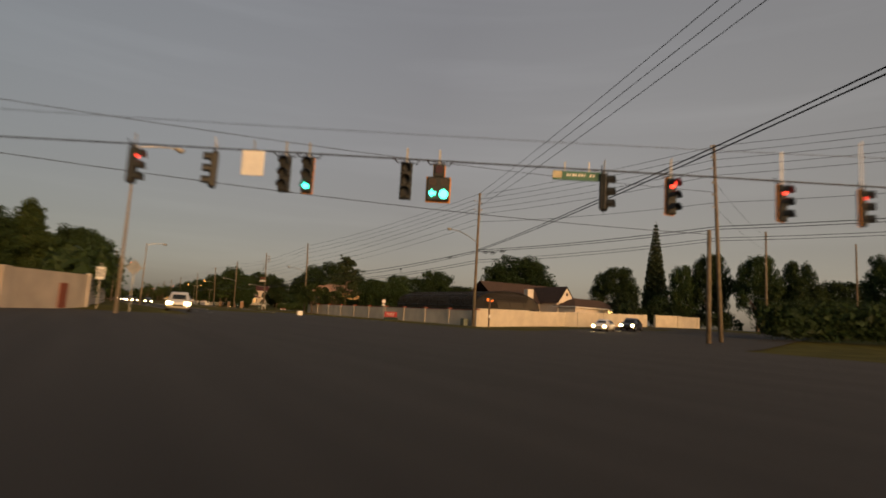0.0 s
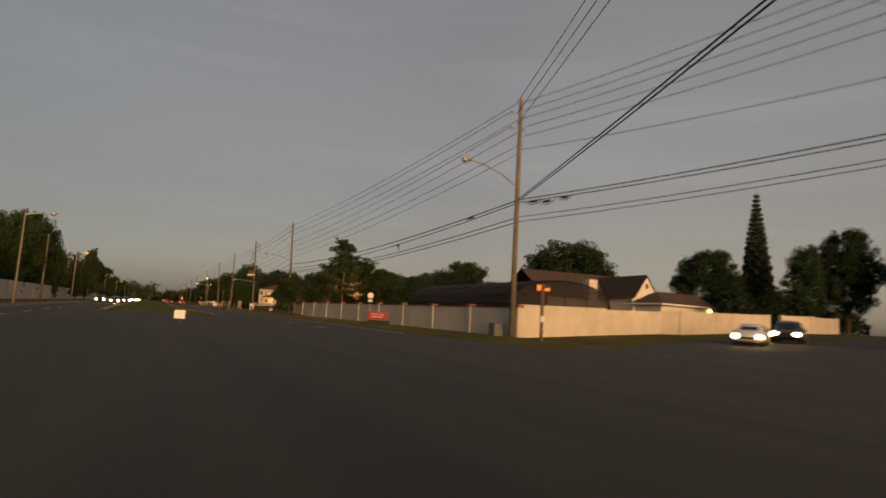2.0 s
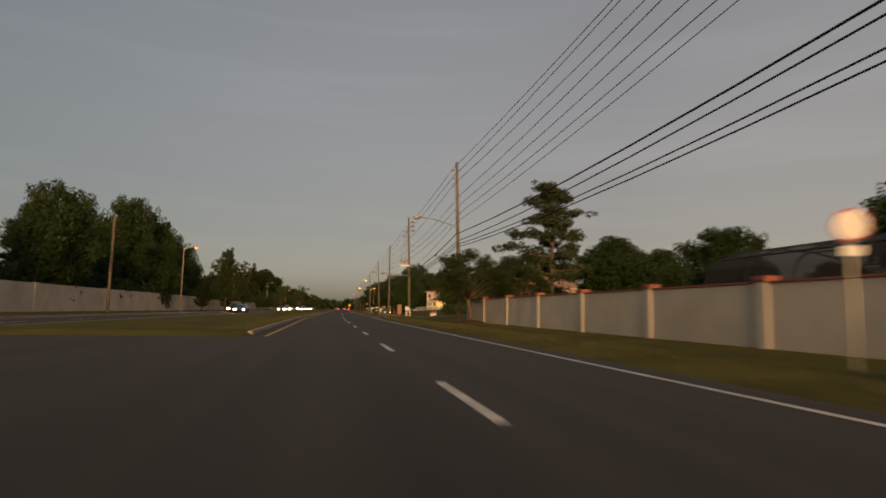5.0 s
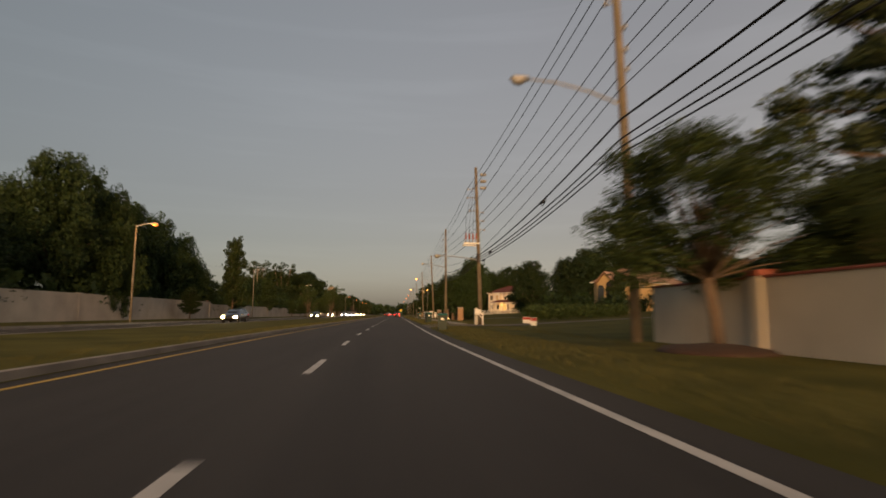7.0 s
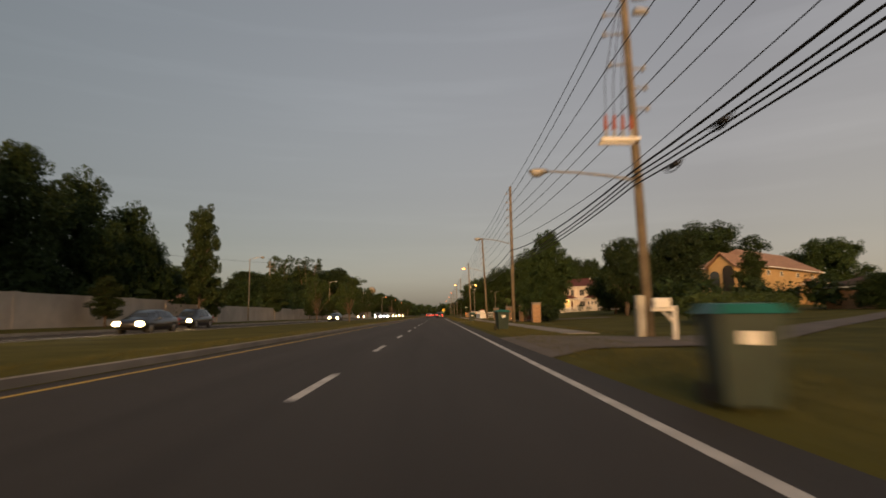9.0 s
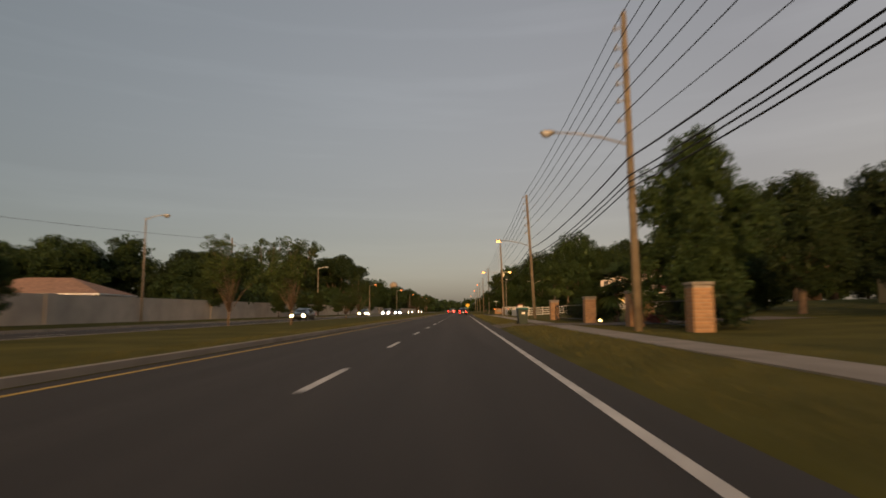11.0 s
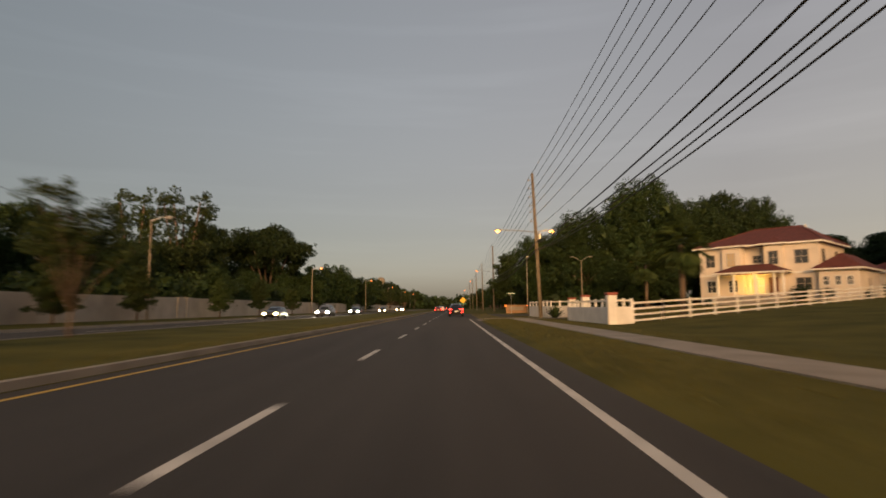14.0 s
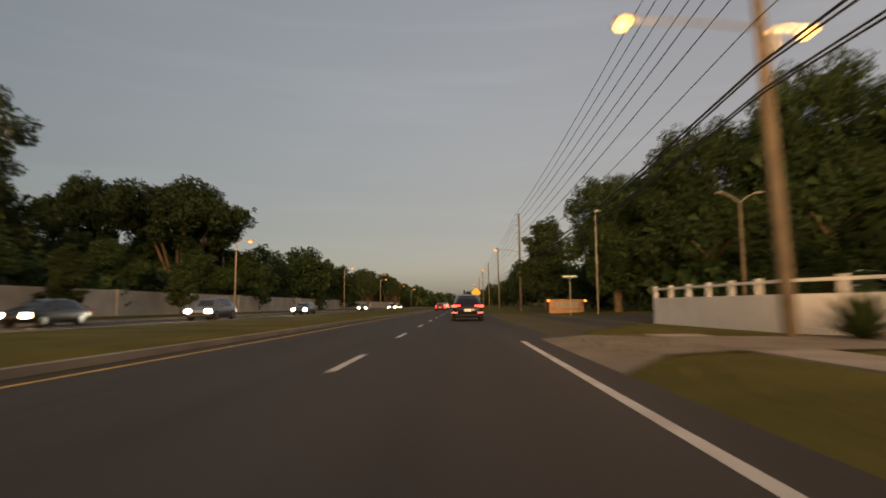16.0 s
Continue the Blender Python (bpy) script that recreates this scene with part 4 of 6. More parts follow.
for i, r in enumerate((0.04, 0.032, 0.03, 0.03, 0.017)):
    path = [low(p, HUNG.get(p[1], (7.7, 7.1, 6.8, 6.5, 8.7))[i] - land(p[0], p[1]), -0.15) for p in POLES]
    if i < 4:
        wire("cable", path, r, 0.6, BLACKC, "thick black telephone cable hung from pole to pole", "cable")
    else:
        wire("cable", path, r, 0.45, WIREC, "thin neutral wire below the power lines", "cable")
for z, dz in ((9.0, -0.8), (8.85, -0.7)):
    wire("cable", [low(POLES[0], z), low(Q_POLE, z - dz)], 0.03, 0.4, BLACKC, "thick black cable slung over the junction", "cable")
for z, top, r in ((9.0, 10.0, 0.034), (8.8, 9.75, 0.03), (7.83, 9.0, 0.024), (7.52, 8.75, 0.022)):
    wire("cable", [low(POLES[0], z), low(T_POLE, top), low(R_POLE, top + 0.3)], r, 0.4, BLACKC, "thick black cable to the side street", "cable")
# loops and splice cases on the cables
def splice(x, y, z, s, turn=0.0, coil=False):
    root = thing("splice_case", Matrix.Translation((x, y, z)) @ Matrix.Rotation(radians(turn), 4, "Z"), "black splice case and cable loop on a hung cable", "cable splice")
    part("cable_loop", pipe(bmesh.new(), [(0, -s * 1.5, 0), (0, -s * 0.8, -0.2), (0, 0, -0.27), (0, s * 0.8, -0.2), (0, s * 1.5, 0)], 0.022, 6), BLACKC, root)
    if coil:
        part("coil", pipe(bmesh.new(), [(0.02, 0.2 * math.cos(k * 0.7) - s, -0.3 + 0.26 * math.sin(k * 0.7)) for k in range(11)], 0.02, 5), BLACKC, root)
    part("case", pipe(bmesh.new(), [(0, -s * 0.6, -0.06), (0, -s * 0.5, -0.06), (0, s * 0.5, -0.06), (0, s * 0.6, -0.06)], 0.085, 8), BLACKC, root)
    return root


def on_cable(i, y):
    """The place of cable i at y, between its two poles."""
    for a, b in zip(POLES, POLES[1:]):
        if a[1] <= y <= b[1]:
            t = (y - a[1]) / (b[1] - a[1])
            p, q = (Vector(low(c, HUNG[c[1]][i] - land(c[0], c[1]), -0.15)) for c in (a, b))
            return p.lerp(q, t) - Vector((0, 0, 4 * 0.6 * t * (1 - t) * (b[1] - a[1]) / 45))


for y, i, size, coil in ((60.0, 0, 0.45, False), (73.0, 1, 0.2, True), (124.0, 0, 0.45, False), (139.5, 1, 0.45, False), (142.5, 3, 0.5, False)):
    splice(*on_cable(i, y), size, 0.0, coil)
for k, z, size in ((0.05, 8.9, 0.5), (0.09, 8.8, 0.45), (0.14, 8.9, 0.35)):
    splice(33.6 + 6.8 * k, 54.4 - 26.2 * k, z, size, 14.5)
# switch gear on one pole
x, y = 33.05, 145.9
gear = thing("switch_gear", Matrix.Translation((x - 0.25, y - 0.3, land(x, y))), "pole switch bracket with red-tipped terminators and dropping leads", "switch gear")
part("bracket", boxm(-1.35, 0.1, -0.1, 0.1, 7.15, 7.3, 0.02), SIGNW, gear, "pale steel bracket")
part("bracket", boxm(-1.5, -0.2, -0.25, -0.17, 6.95, 7.07, 0.02), STEEL, gear)
for i in range(4):
    xx = -1.15 + i * 0.32
    bm = tube(bmesh.new(), (xx, 0, 7.3), (xx, 0, 7.65), 0.07, 0.05, 8)
    part("insulator", bm, CERAM, gear)
    bm = tube(bmesh.new(), (xx, 0, 7.6), (xx, 0, 8.15), 0.085, 0.055, 8)
    part("terminator", bm, CAPRED, gear, "dull red terminator")
    part("lead", pipe(bmesh.new(), [(xx, 0, 8.1), (xx + 0.05, 0.05, 9.5), (xx * 0.6, 0.15, 11.5), (-0.25, 0.25, 13.2 - 0.5 * i)], 0.014, 5), BLACKC, gear)
for i in range(3):
    bm = bmesh.new()
    tube(bm, (0.2, 0.3, 13.6 - i * 0.62), (0.75, 0.3, 13.6 - i * 0.62), 0.16, 0.13, 8)
    part("arrester", bm, CERAM, gear)


def lamp_post(x, y, height, reach, lit, label, along=(1, 0, 0), material=None):
    root = thing("street_lamp", Matrix.Translation((x, y, land(x, y))), label, "street lamp", "street lamps on the opposite verge")
    part("post", pipe(bmesh.new(), [(0, 0, -0.3), (0, 0, height * 0.5), (0, 0, height)], 0.11, 10, 0.5), material or CONCP, root, smooth=True)
    cobra(root, (0, 0, height - 0.15), reach, 0.35, lit, along)
    return root


lamp_post(-3.7, 39.0, 10.6, 2.2, False, "pale concrete lamp post at the junction corner, unlit")
lamp_post(1.5, 92.5, 8.9, 2.0, False, "pale lamp post on the opposite verge, unlit")
lamp_post(1.3, 151, 9.0, 1.3, True, "concrete lamp post on the opposite verge, lit orange")
lamp_post(-0.9, 211, 9.2, 1.5, False, "concrete lamp post on the opposite verge, unlit")
lamp_post(1.2, 269.6, 9.0, 1.3, False, "concrete lamp post on the opposite verge, unlit")
lamp_post(3.4, 324.8, 8.2, 1.3, True, "concrete lamp post on the opposite verge, lit orange")
for i in range(4):
    lamp_post(4.6 + bend(380 + i * 55) - 4.0, 380 + i * 55, 8.6, 1.3, True, "distant lamp post on the opposite verge, lit orange")
for x, y, h in ((-9.3, 253.5, 12.6), (-0.9, 130, 10.1), (-6, 345, 9)):
    root = thing("utility_pole", Matrix.Translation((x, y, land(x, y))), "bare wooden pole behind the opposite wall", "utility pole")
    part("post", pipe(bmesh.new(), [(0, 0, -0.5), (0, 0, h)], 0.17, 10, 0.7), WOOD, root, smooth=True)
    if h > 12:
        part("crossarm", boxm(-0.6, 0.6, -0.05, 0.05, h - 1.3, h - 1.15, 0.01), WOOD, root)
wire("power_line", [(-9.3, 253.5, 12.7), (-40, 215, 13.5)], 0.02, 0.4, WIREC, "thin wire over the opposite trees")
wire("power_line", [(-9.3, 253.5, 12.7), (-22, 330, 12)], 0.02, 0.4, WIREC, "thin wire over the opposite trees")
# a slim white pole and a twin lamp by the corner street
root = thing("street_lamp", Matrix.Translation((40.4, 306.6, land(40.4, 306.6))), "slim pale metal pole with a small lamp head", "street lamp")
part("post", pipe(bmesh.new(), [(0, 0, -0.3), (0, 0, 8.7)], 0.08, 10, 0.6), CONCRETE, root, smooth=True)
part("lamp_head", boxm(-0.1, 0.45, -0.1, 0.1, 8.6, 8.75, 0.03), STEEL, root)
root = thing("street_lamp", Matrix.Translation((45.3, 292.3, land(45.3, 292.3))), "pale twin-armed lamp post behind the white gateway, unlit", "street lamp")
part("post", pipe(bmesh.new(), [(0, 0, -0.3), (0, 0, 6.6)], 0.1, 10, 0.6), WOOD, root, smooth=True)
for s in (-1, 1):
    part("lamp_arm", pipe(bmesh.new(), [(0, 0, 6.5), (s * 0.4, 0, 6.85), (s * 0.95, 0, 7.1)], 0.03, 6), CONCRETE, root)
    part("lamp_head", boxm(s * 1.15 - 0.25, s * 1.15 + 0.25, -0.1, 0.1, 7.08, 7.17, 0.03), CONCRETE, root)
# the light that the lit lamps give
for x, y, z, e in ((31.5, 226.9, 8.6, 260), (32.6, 273.2, 8.2, 380), (37.9, 273.6, 8.3, 260), (2.8, 151, 9.2, 160), (4.9, 324.8, 8.4, 160)):
    lamp = new("street_lamp_light", bpy.data.lights.new("street_lamp_light", "POINT"))
    lamp.data.energy, lamp.data.color, lamp.data.shadow_soft_size = e, (1.0, 0.5, 0.14), 0.25
    lamp.location = (x, y, z - 0.25)

# ---- traffic signals on their span wire ----
def head3(parent, kind, edged=True):
    """A three-lens signal head whose top hangs at the origin; it faces -y."""
    part("housing", boxm(-0.17, 0.17, -0.1, 0.12, -1.12, -0.04, 0.03), SIGBODY, parent)
    part("backplate_edge", boxm(-0.19, 0.19, 0.03, 0.06, -1.15, -0.01, 0.01), SIGYEL if edged and kind != "dark" else SIGBODY, parent)
    for i in range(3):
        z = -0.22 - i * 0.36
        on = (kind == "red" and i == 0) or (kind == "green" and i == 2)
        bm = tube(bmesh.new(), (0, -0.1, z), (0, -0.125, z), 0.135, 0.12, 16)
        part("lens", bm, (G_RED if kind == "red" else G_GREEN) if on else SIGBODY, parent, ("lit red lens" if kind == "red" else "lit green lens") if on else "")
        bm = bmesh.new()
        n = 12
        for k in range(n):
            a0, a1 = math.pi * (-0.1 + 1.2 * k / n), math.pi * (-0.1 + 1.2 * (k + 1) / n)
            q = [(0.15 * math.cos(a0), -0.1, z + 0.15 * math.sin(a0)), (0.15 * math.cos(a1), -0.1, z + 0.15 * math.sin(a1)), (0.15 * math.cos(a1), -0.34, z - 0.02 + 0.15 * math.sin(a1)), (0.15 * math.cos(a0), -0.34, z - 0.02 + 0.15 * math.sin(a0))]
            bm.faces.new([bm.verts.new(c) for c in q])
            bm.faces.new([bm.verts.new((c[0] * 1.04, c[1], z + (c[2] - z) * 1.04)) for c in q[::-1]])
        part("visor", bm, SIGBODY, parent)


def hanger(parent, up, tall=0.3):
    part("hanger", boxm(-0.035 - 0.03 * (tall > 0.9), 0.035 + 0.03 * (tall > 0.9), -0.015, 0.015, -0.04, up + tall, 0.005), SIGNW if tall > 0.5 else STEEL, parent)
    part("cable_loop", pipe(bmesh.new(), [(-0.45, 0, up), (-0.3, 0, up - 0.16), (-0.1, 0, up - 0.12), (0, 0, up - 0.02), (0.12, 0, up - 0.14), (0.32, 0, up - 0.17), (0.45, 0, up)], 0.02, 5), BLACKC, parent)


SPAN_A, SPAN_B = Vector((-24.0, 38.6, 7.55)), Vector((36.0, -0.5, 7.1))


def span_at(x):
    """The span wire's place at x, with its sag."""
    t = (x - SPAN_A.x) / (SPAN_B.x - SPAN_A.x)
    p = SPAN_A.lerp(SPAN_B, t)
    return p - Vector((0, 0, 4 * -0.12 * t * (1 - t)))


def signal(x, kind, face, label, drop=0.12, tall=0.3, edged=True):
    p = span_at(x)
    root = thing("traffic_signal", Matrix.Translation(p - Vector((0, 0, drop))) @ Matrix.Rotation(radians(face), 4, "Z") @ Matrix.Diagonal((1.3, 1.3, 1.4, 1)), label, "traffic signal", "signals on the span wire")
    hanger(root, drop, tall)
    if kind == "dog":
        part("housing", boxm(-0.17, 0.17, -0.1, 0.12, -0.42, -0.02, 0.03), SIGBODY, root)
        part("housing", boxm(-0.36, 0.36, -0.1, 0.12, -1.14, -0.42, 0.03), SIGBODY, root)
        bm = box(bmesh.new(), -0.2, 0.2, 0.05, 0.08, -0.46, 0.01, 0.01)
        box(bm, -0.4, 0.4, 0.052, 0.082, -1.18, -0.4, 0.01)
        part("backplate_edge", bm, SIGYEL, root, "orange retroreflective edge")
        part("lens", tube(bmesh.new(), (0, -0.1, -0.2), (0, -0.125, -0.2), 0.135, 0.12, 16), mat("unlit_red_lens", (0.05, 0.008, 0.006), 0.3), root, "unlit red lens")
        AMBER = mat("unlit_amber_lens", (0.05, 0.028, 0.008), 0.3)
        for sx in (-0.18, 0.18):
            part("lens", tube(bmesh.new(), (sx, -0.1, -0.6), (sx, -0.125, -0.6), 0.13, 0.12, 16), AMBER, root, "unlit amber lens")
        part("lens", tube(bmesh.new(), (0.18, -0.1, -0.94), (0.18, -0.13, -0.94), 0.14, 0.12, 18), G_GREEN, root, "lit green lens")
        arrow(root, -0.18, -0.94)
    elif kind == "arrow":
        head3(root, "yellow")
        arrow(root, 0, -0.94)
    else:
        head3(root, kind, edged)
    return root


def arrow(parent, x, z):
    bm = bmesh.new()
    for pts in (((-0.12, 0), (0.0, 0.12), (0.0, -0.12)), ((0.0, 0.045), (0.12, 0.045), (0.12, -0.045), (0.0, -0.045))):
        bm.faces.new([bm.verts.new((x + a, -0.145, z + b)) for a, b in pts])
    part("arrow_lens", bm, G_GREEN, parent, "lit green left arrow")


signal(-4.3, "red", 62, "black signal head turned aside, red lit", edged=False)
signal(-1.4, "dark", -95, "black signal head seen from the side")
signal(1.15, "plain", -33, "green-black signal head with no lens lit", edged=False)
signal(1.98, "arrow", -33, "signal head with a lit green arrow")
signal(5.45, "plain", -33, "green-black signal head with no lens lit", edged=False)
signal(6.6, "dog", -33, "cluster signal head, green ball and arrow lit")
signal(12.36, "dark", 30, "black signal head seen from the side")
signal(14.65, "red", -10, "signal head with its red lens lit", tall=0.45)
signal(18.44, "red", 0, "signal head with its red lens lit on a long pale hanger", tall=0.85)
signal(21.16, "red", 15, "signal head with its red lens lit on a long pale hanger", tall=1.3)
wire("cable", [SPAN_A] + [span_at(x) for x in range(-20, 36, 4)] + [SPAN_B], 0.035, 0.0, BLACKC, "dark span wire that carries the signals", "cable")
wire("cable", [SPAN_A + Vector((0, 0, 1.6)), SPAN_B + Vector((0, 0, 1.6))], 0.012, 0.25, WIREC, "thin upper span wire", "cable")
for p, s in ((SPAN_A, 11.6), (SPAN_B, 9.6)):
    root = thing("strain_pole", Matrix.Translation((p.x, p.y, land(p.x, p.y))), "pale concrete strain pole for the signal wire", "pole")
    part("post", pipe(bmesh.new(), [(0, 0, -0.5), (0, 0, s)], 0.24, 12, 0.65), CONCP, root, smooth=True)
wire("cable", [low(T_POLE, 13.0), (-24, 38.6, 11.2)], 0.02, 0.5, WIREC, "dark wire across the junction", "cable")
wire("cable", [(37.7, 27.0, 9.0), (-24, 38.6, 8.6)], 0.022, 0.55, BLACKC, "dark wire across the junction", "cable")
p = span_at(0.0)
sign = thing("lane_sign", Matrix.Translation(p) @ Matrix.Rotation(radians(-35), 4, "Z"), "blank-faced cream sign board hung from the span wire", "sign")
part("board", boxm(-0.48, 0.48, -0.06, -0.02, -1.1, -0.02, 0.02), SIGNW, sign)
part("hanger", boxm(-0.03, 0.03, -0.015, 0.015, -0.05, 0.45), STEEL, sign)
p = span_at(11.4)
sign = thing("street_name_sign", Matrix.Translation(p - Vector((0, 0, 0.12))) @ Matrix.Rotation(radians(-33), 4, "Z"), "green street name sign hung from the span wire", "sign")
part("board", boxm(-1.0, 1.0, -0.02, 0.02, -0.38, 0.02, 0.02), SIGNGR, sign)
part("edge_panel", boxm(-1.0, -0.62, -0.026, -0.021, -0.3, 0.0), mat("sign_tan", (0.5, 0.45, 0.3), 0.6), sign)
bm = bmesh.new()
for i, w in enumerate((0.1, 0.08, 0.12, 0.07, 0.1, 0.1, 0.06, 0.0, 0.09, 0.1)):
    if w:
        box(bm, -0.42 + i * 0.12, -0.42 + i * 0.12 + w * 0.8, -0.027, -0.021, -0.2, -0.1)
part("writing_bars", bm, SIGNW, sign)
for s in (-0.5, 0.5):
    part("hanger", boxm(s - 0.025, s + 0.025, -0.015, 0.015, 0.0, 0.4), STEEL, sign)


# ---- houses ----
def hip_roof(name, x0, x1, y0, y1, z, rise, over, material, parent, ridge_x=True, label=""):
    x0, x1, y0, y1 = x0 - over, x1 + over, y0 - over, y1 + over
    half = min(x1 - x0, y1 - y0) / 2
    if ridge_x:
        r0, r1 = (x0 + half, (y0 + y1) / 2, z + rise), (x1 - half, (y0 + y1) / 2, z + rise)
    else:
        r0, r1 = ((x0 + x1) / 2, y0 + half, z + rise), ((x0 + x1) / 2, y1 - half, z + rise)
    v = [(x0, y0, z), (x1, y0, z), (x1, y1, z), (x0, y1, z), r0, r1] + [(x0, y0, z - 0.18), (x1, y0, z - 0.18), (x1, y1, z - 0.18), (x0, y1, z - 0.18)]
    f = ([(0, 1, 5, 4), (1, 2, 5), (2, 3, 4, 5), (3, 0, 4)] if ridge_x else [(0, 1, 4), (1, 2, 5, 4), (2, 3, 5), (3, 0, 4, 5)]) + [(9, 8, 7, 6)]
    ob = mesh_part(name, v, f, material, parent, label)
    mesh_part("fascia", v, [(0, 6, 7, 1), (1, 7, 8, 2), (2, 8, 9, 3), (3, 9, 6, 0)], WHITEP, ob, "white fascia")
    return ob


def window(parent, x, y, z, w, h, face, lit=None, frame_mat=None):
    """A framed window standing 3 cm proud of a wall. face: 'y' looks to -y, 'x' looks to -x."""
    m = Matrix.Translation((x, y, z)) @ Matrix.Rotation(0 if face == "y" else radians(-90), 4, "Z")
    bm = bmesh.new()
    t = 0.08
    for a in ((-w / 2 - t, w / 2 + t, h / 2, h / 2 + t), (-w / 2 - t, w / 2 + t, -h / 2 - t, -h / 2), (-w / 2 - t, -w / 2, -h / 2, h / 2), (w / 2, w / 2 + t, -h / 2, h / 2), (-w / 2, w / 2, -0.025, 0.025), (-0.02, 0.02, -h / 2, h / 2)):
        box(bm, a[0], a[1], -0.05, 0.01, a[2], a[3], m=m)
    fr = part("window", bm, frame_mat or WHITEP, parent)
    part("pane", boxm(-w / 2, w / 2, -0.02, 0.0, -h / 2, h / 2, m=m), lit or WINGL, fr, "window lit from within" if lit else "dark window glass")


def facade_box(name, parent, x0, x1, y0, y1, z0, z1, material):
    return part(name, boxm(x0, x1, y0, y1, z0, z1), material, parent)


G_ROOM = glow("lit_room", (1.0, 0.6, 0.2), 0.7)
G_DIM = glow("dim_room", (1.0, 0.6, 0.25), 0.3)
HZ = 2.3
hs = thing("house", Matrix.Translation((60.4, 291.9, HZ)) @ Matrix.Rotation(radians(-47), 4, "Z"), "two-storey cream house with red hipped roof and lit porch", "house")
EAVE = 6.0
facade_box("wall", hs, 0, 5.2, 0, 11, -2.2, EAVE, HOUSEW)
facade_box("wall", hs, 3.0, 5.1, -0.5, 0.0, 2.9, EAVE, HOUSEW)
facade_box("wall", hs, 5.2, 7.8, 0.9, 11, -2.2, EAVE, HOUSEW)
facade_box("wall", hs, 7.8, 9.8, -0.6, 11, -2.2, EAVE, HOUSEW)
facade_box("wall", hs, 9.8, 13.3, -0.2, 11, -2.2, EAVE, HOUSEW)
facade_box("wall", hs, 13.3, 17.0, -0.9, 9.0, -2.2, 2.75, HOUSEW)
facade_box("wall", hs, 15.0, 20.0, 12.0, 18.0, -2.2, 2.75, HOUSEW)


def house_roof(x0, x1, y0, y1, z, rise, over, r0, r1, label=""):
    """A hipped roof whose ridge runs from x = r0 to x = r1, with fascia and soffit."""
    x0, x1, y0, y1 = x0 - over, x1 + over, y0 - over, y1 + over
    m = (y0 + y1) / 2
    v = [(x0, y0, z), (x1, y0, z), (x1, y1, z), (x0, y1, z), (r0, m, z + rise), (r1, m, z + rise), (x0, y0, z - 0.2), (x1, y0, z - 0.2), (x1, y1, z - 0.2), (x0, y1, z - 0.2)]
    ob = mesh_part("roof", v, [(0, 1, 5, 4), (1, 2, 5), (2, 3, 4, 5), (3, 0, 4), (9, 8, 7, 6)], ROOFRED, hs, label)
    mesh_part("fascia", v, [(0, 6, 7, 1), (1, 7, 8, 2), (2, 8, 9, 3), (3, 9, 6, 0)], WHITEP, ob, "white fascia")
    for a, b in ((v[0], v[4]), (v[1], v[5]), (v[2], v[5]), (v[3], v[4]), (v[4], v[5])):
        part("ridge_cap", pipe(bmesh.new(), [a, b], 0.1, 6), ROOFRED, ob)
    return ob


house_roof(0, 13.3, 0, 11, EAVE + 0.1, 2.45, 0.6, 5.0, 10.3, "dark red hipped tile roof")
hip_roof("roof", 7.8, 9.8, -0.6, 3.2, EAVE + 0.11, 0.8, 0.5, ROOFRED, hs, False)
hip_roof("roof", 3.0, 5.1, -0.5, 3.0, EAVE + 0.11, 0.7, 0.5, ROOFRED, hs, False)
hip_roof("roof", 13.3, 17.0, -0.9, 9.0, 2.85, 1.75, 0.6, ROOFRED, hs, False)
hip_roof("roof", 15.0, 20.0, 12.0, 18.0, 2.85, 1.5, 0.6, ROOFRED, hs, False)
hip_roof("roof", 2.9, 10.4, -2.6, 1.2, 2.75, 0.95, 0.3, ROOFRED, hs)
part("vent", tube(bmesh.new(), (10.6, 5.9, EAVE + 2.3), (10.6, 5.9, EAVE + 2.75), 0.14, 0.1, 10), WHITEP, hs, "white roof vent")
part("band_course", boxm(-0.06, 5.2, -0.06, -0.003, 2.5, 2.7), WHITEP, hs)
part("band_course", boxm(9.8, 13.36, -0.26, -0.203, 2.5, 2.7), WHITEP, hs)
for x in (3.1, 4.9, 7.3, 9.3, 10.2):
    bm = tube(bmesh.new(), (x, -2.4, -0.6), (x, -2.4, 2.5), 0.16, 0.14, 12)
    box(bm, x - 0.23, x + 0.23, -2.63, -2.17, 2.4, 2.54, 0.02)
    box(bm, x - 0.23, x + 0.23, -2.63, -2.17, -0.7, -0.45, 0.02)
    part("porch_column", bm, WHITEP, hs)
part("porch_floor", boxm(2.8, 10.5, -2.8, -0.62, -2.2, -0.05), CONCRETE, hs)
part("porch_floor", boxm(5.2, 7.8, -0.62, 0.9, -2.2, -0.052), CONCRETE, hs)
part("door", boxm(8.2, 9.2, -0.69, -0.603, -0.04, 2.1, 0.01), mat("door_wood", (0.16, 0.07, 0.04), 0.6), hs)
window(hs, 6.5, 0.88, 1.2, 1.5, 1.8, "y", G_ROOM)
for x in (1.4, 4.0):
    window(hs, x, -0.02, 1.2, 1.0, 1.4, "y")
for x, y, w, h, lit in ((1.4, -0.02, 1.0, 1.45, None), (4.05, -0.52, 0.85, 1.5, G_DIM), (6.6, 0.88, 0.9, 0.8, None), (8.8, -0.62, 0.95, 1.5, None), (11.6, -0.22, 1.3, 1.5, None)):
    window(hs, x, y, 4.4, w, h, "y", lit, HOUSEF)
window(hs, 11.7, -0.22, 1.3, 1.5, 1.3, "y", None, HOUSEF)
for x in (14.0, 15.1, 16.2):
    window(hs, x, -0.92, 1.5, 0.45, 0.9, "y")
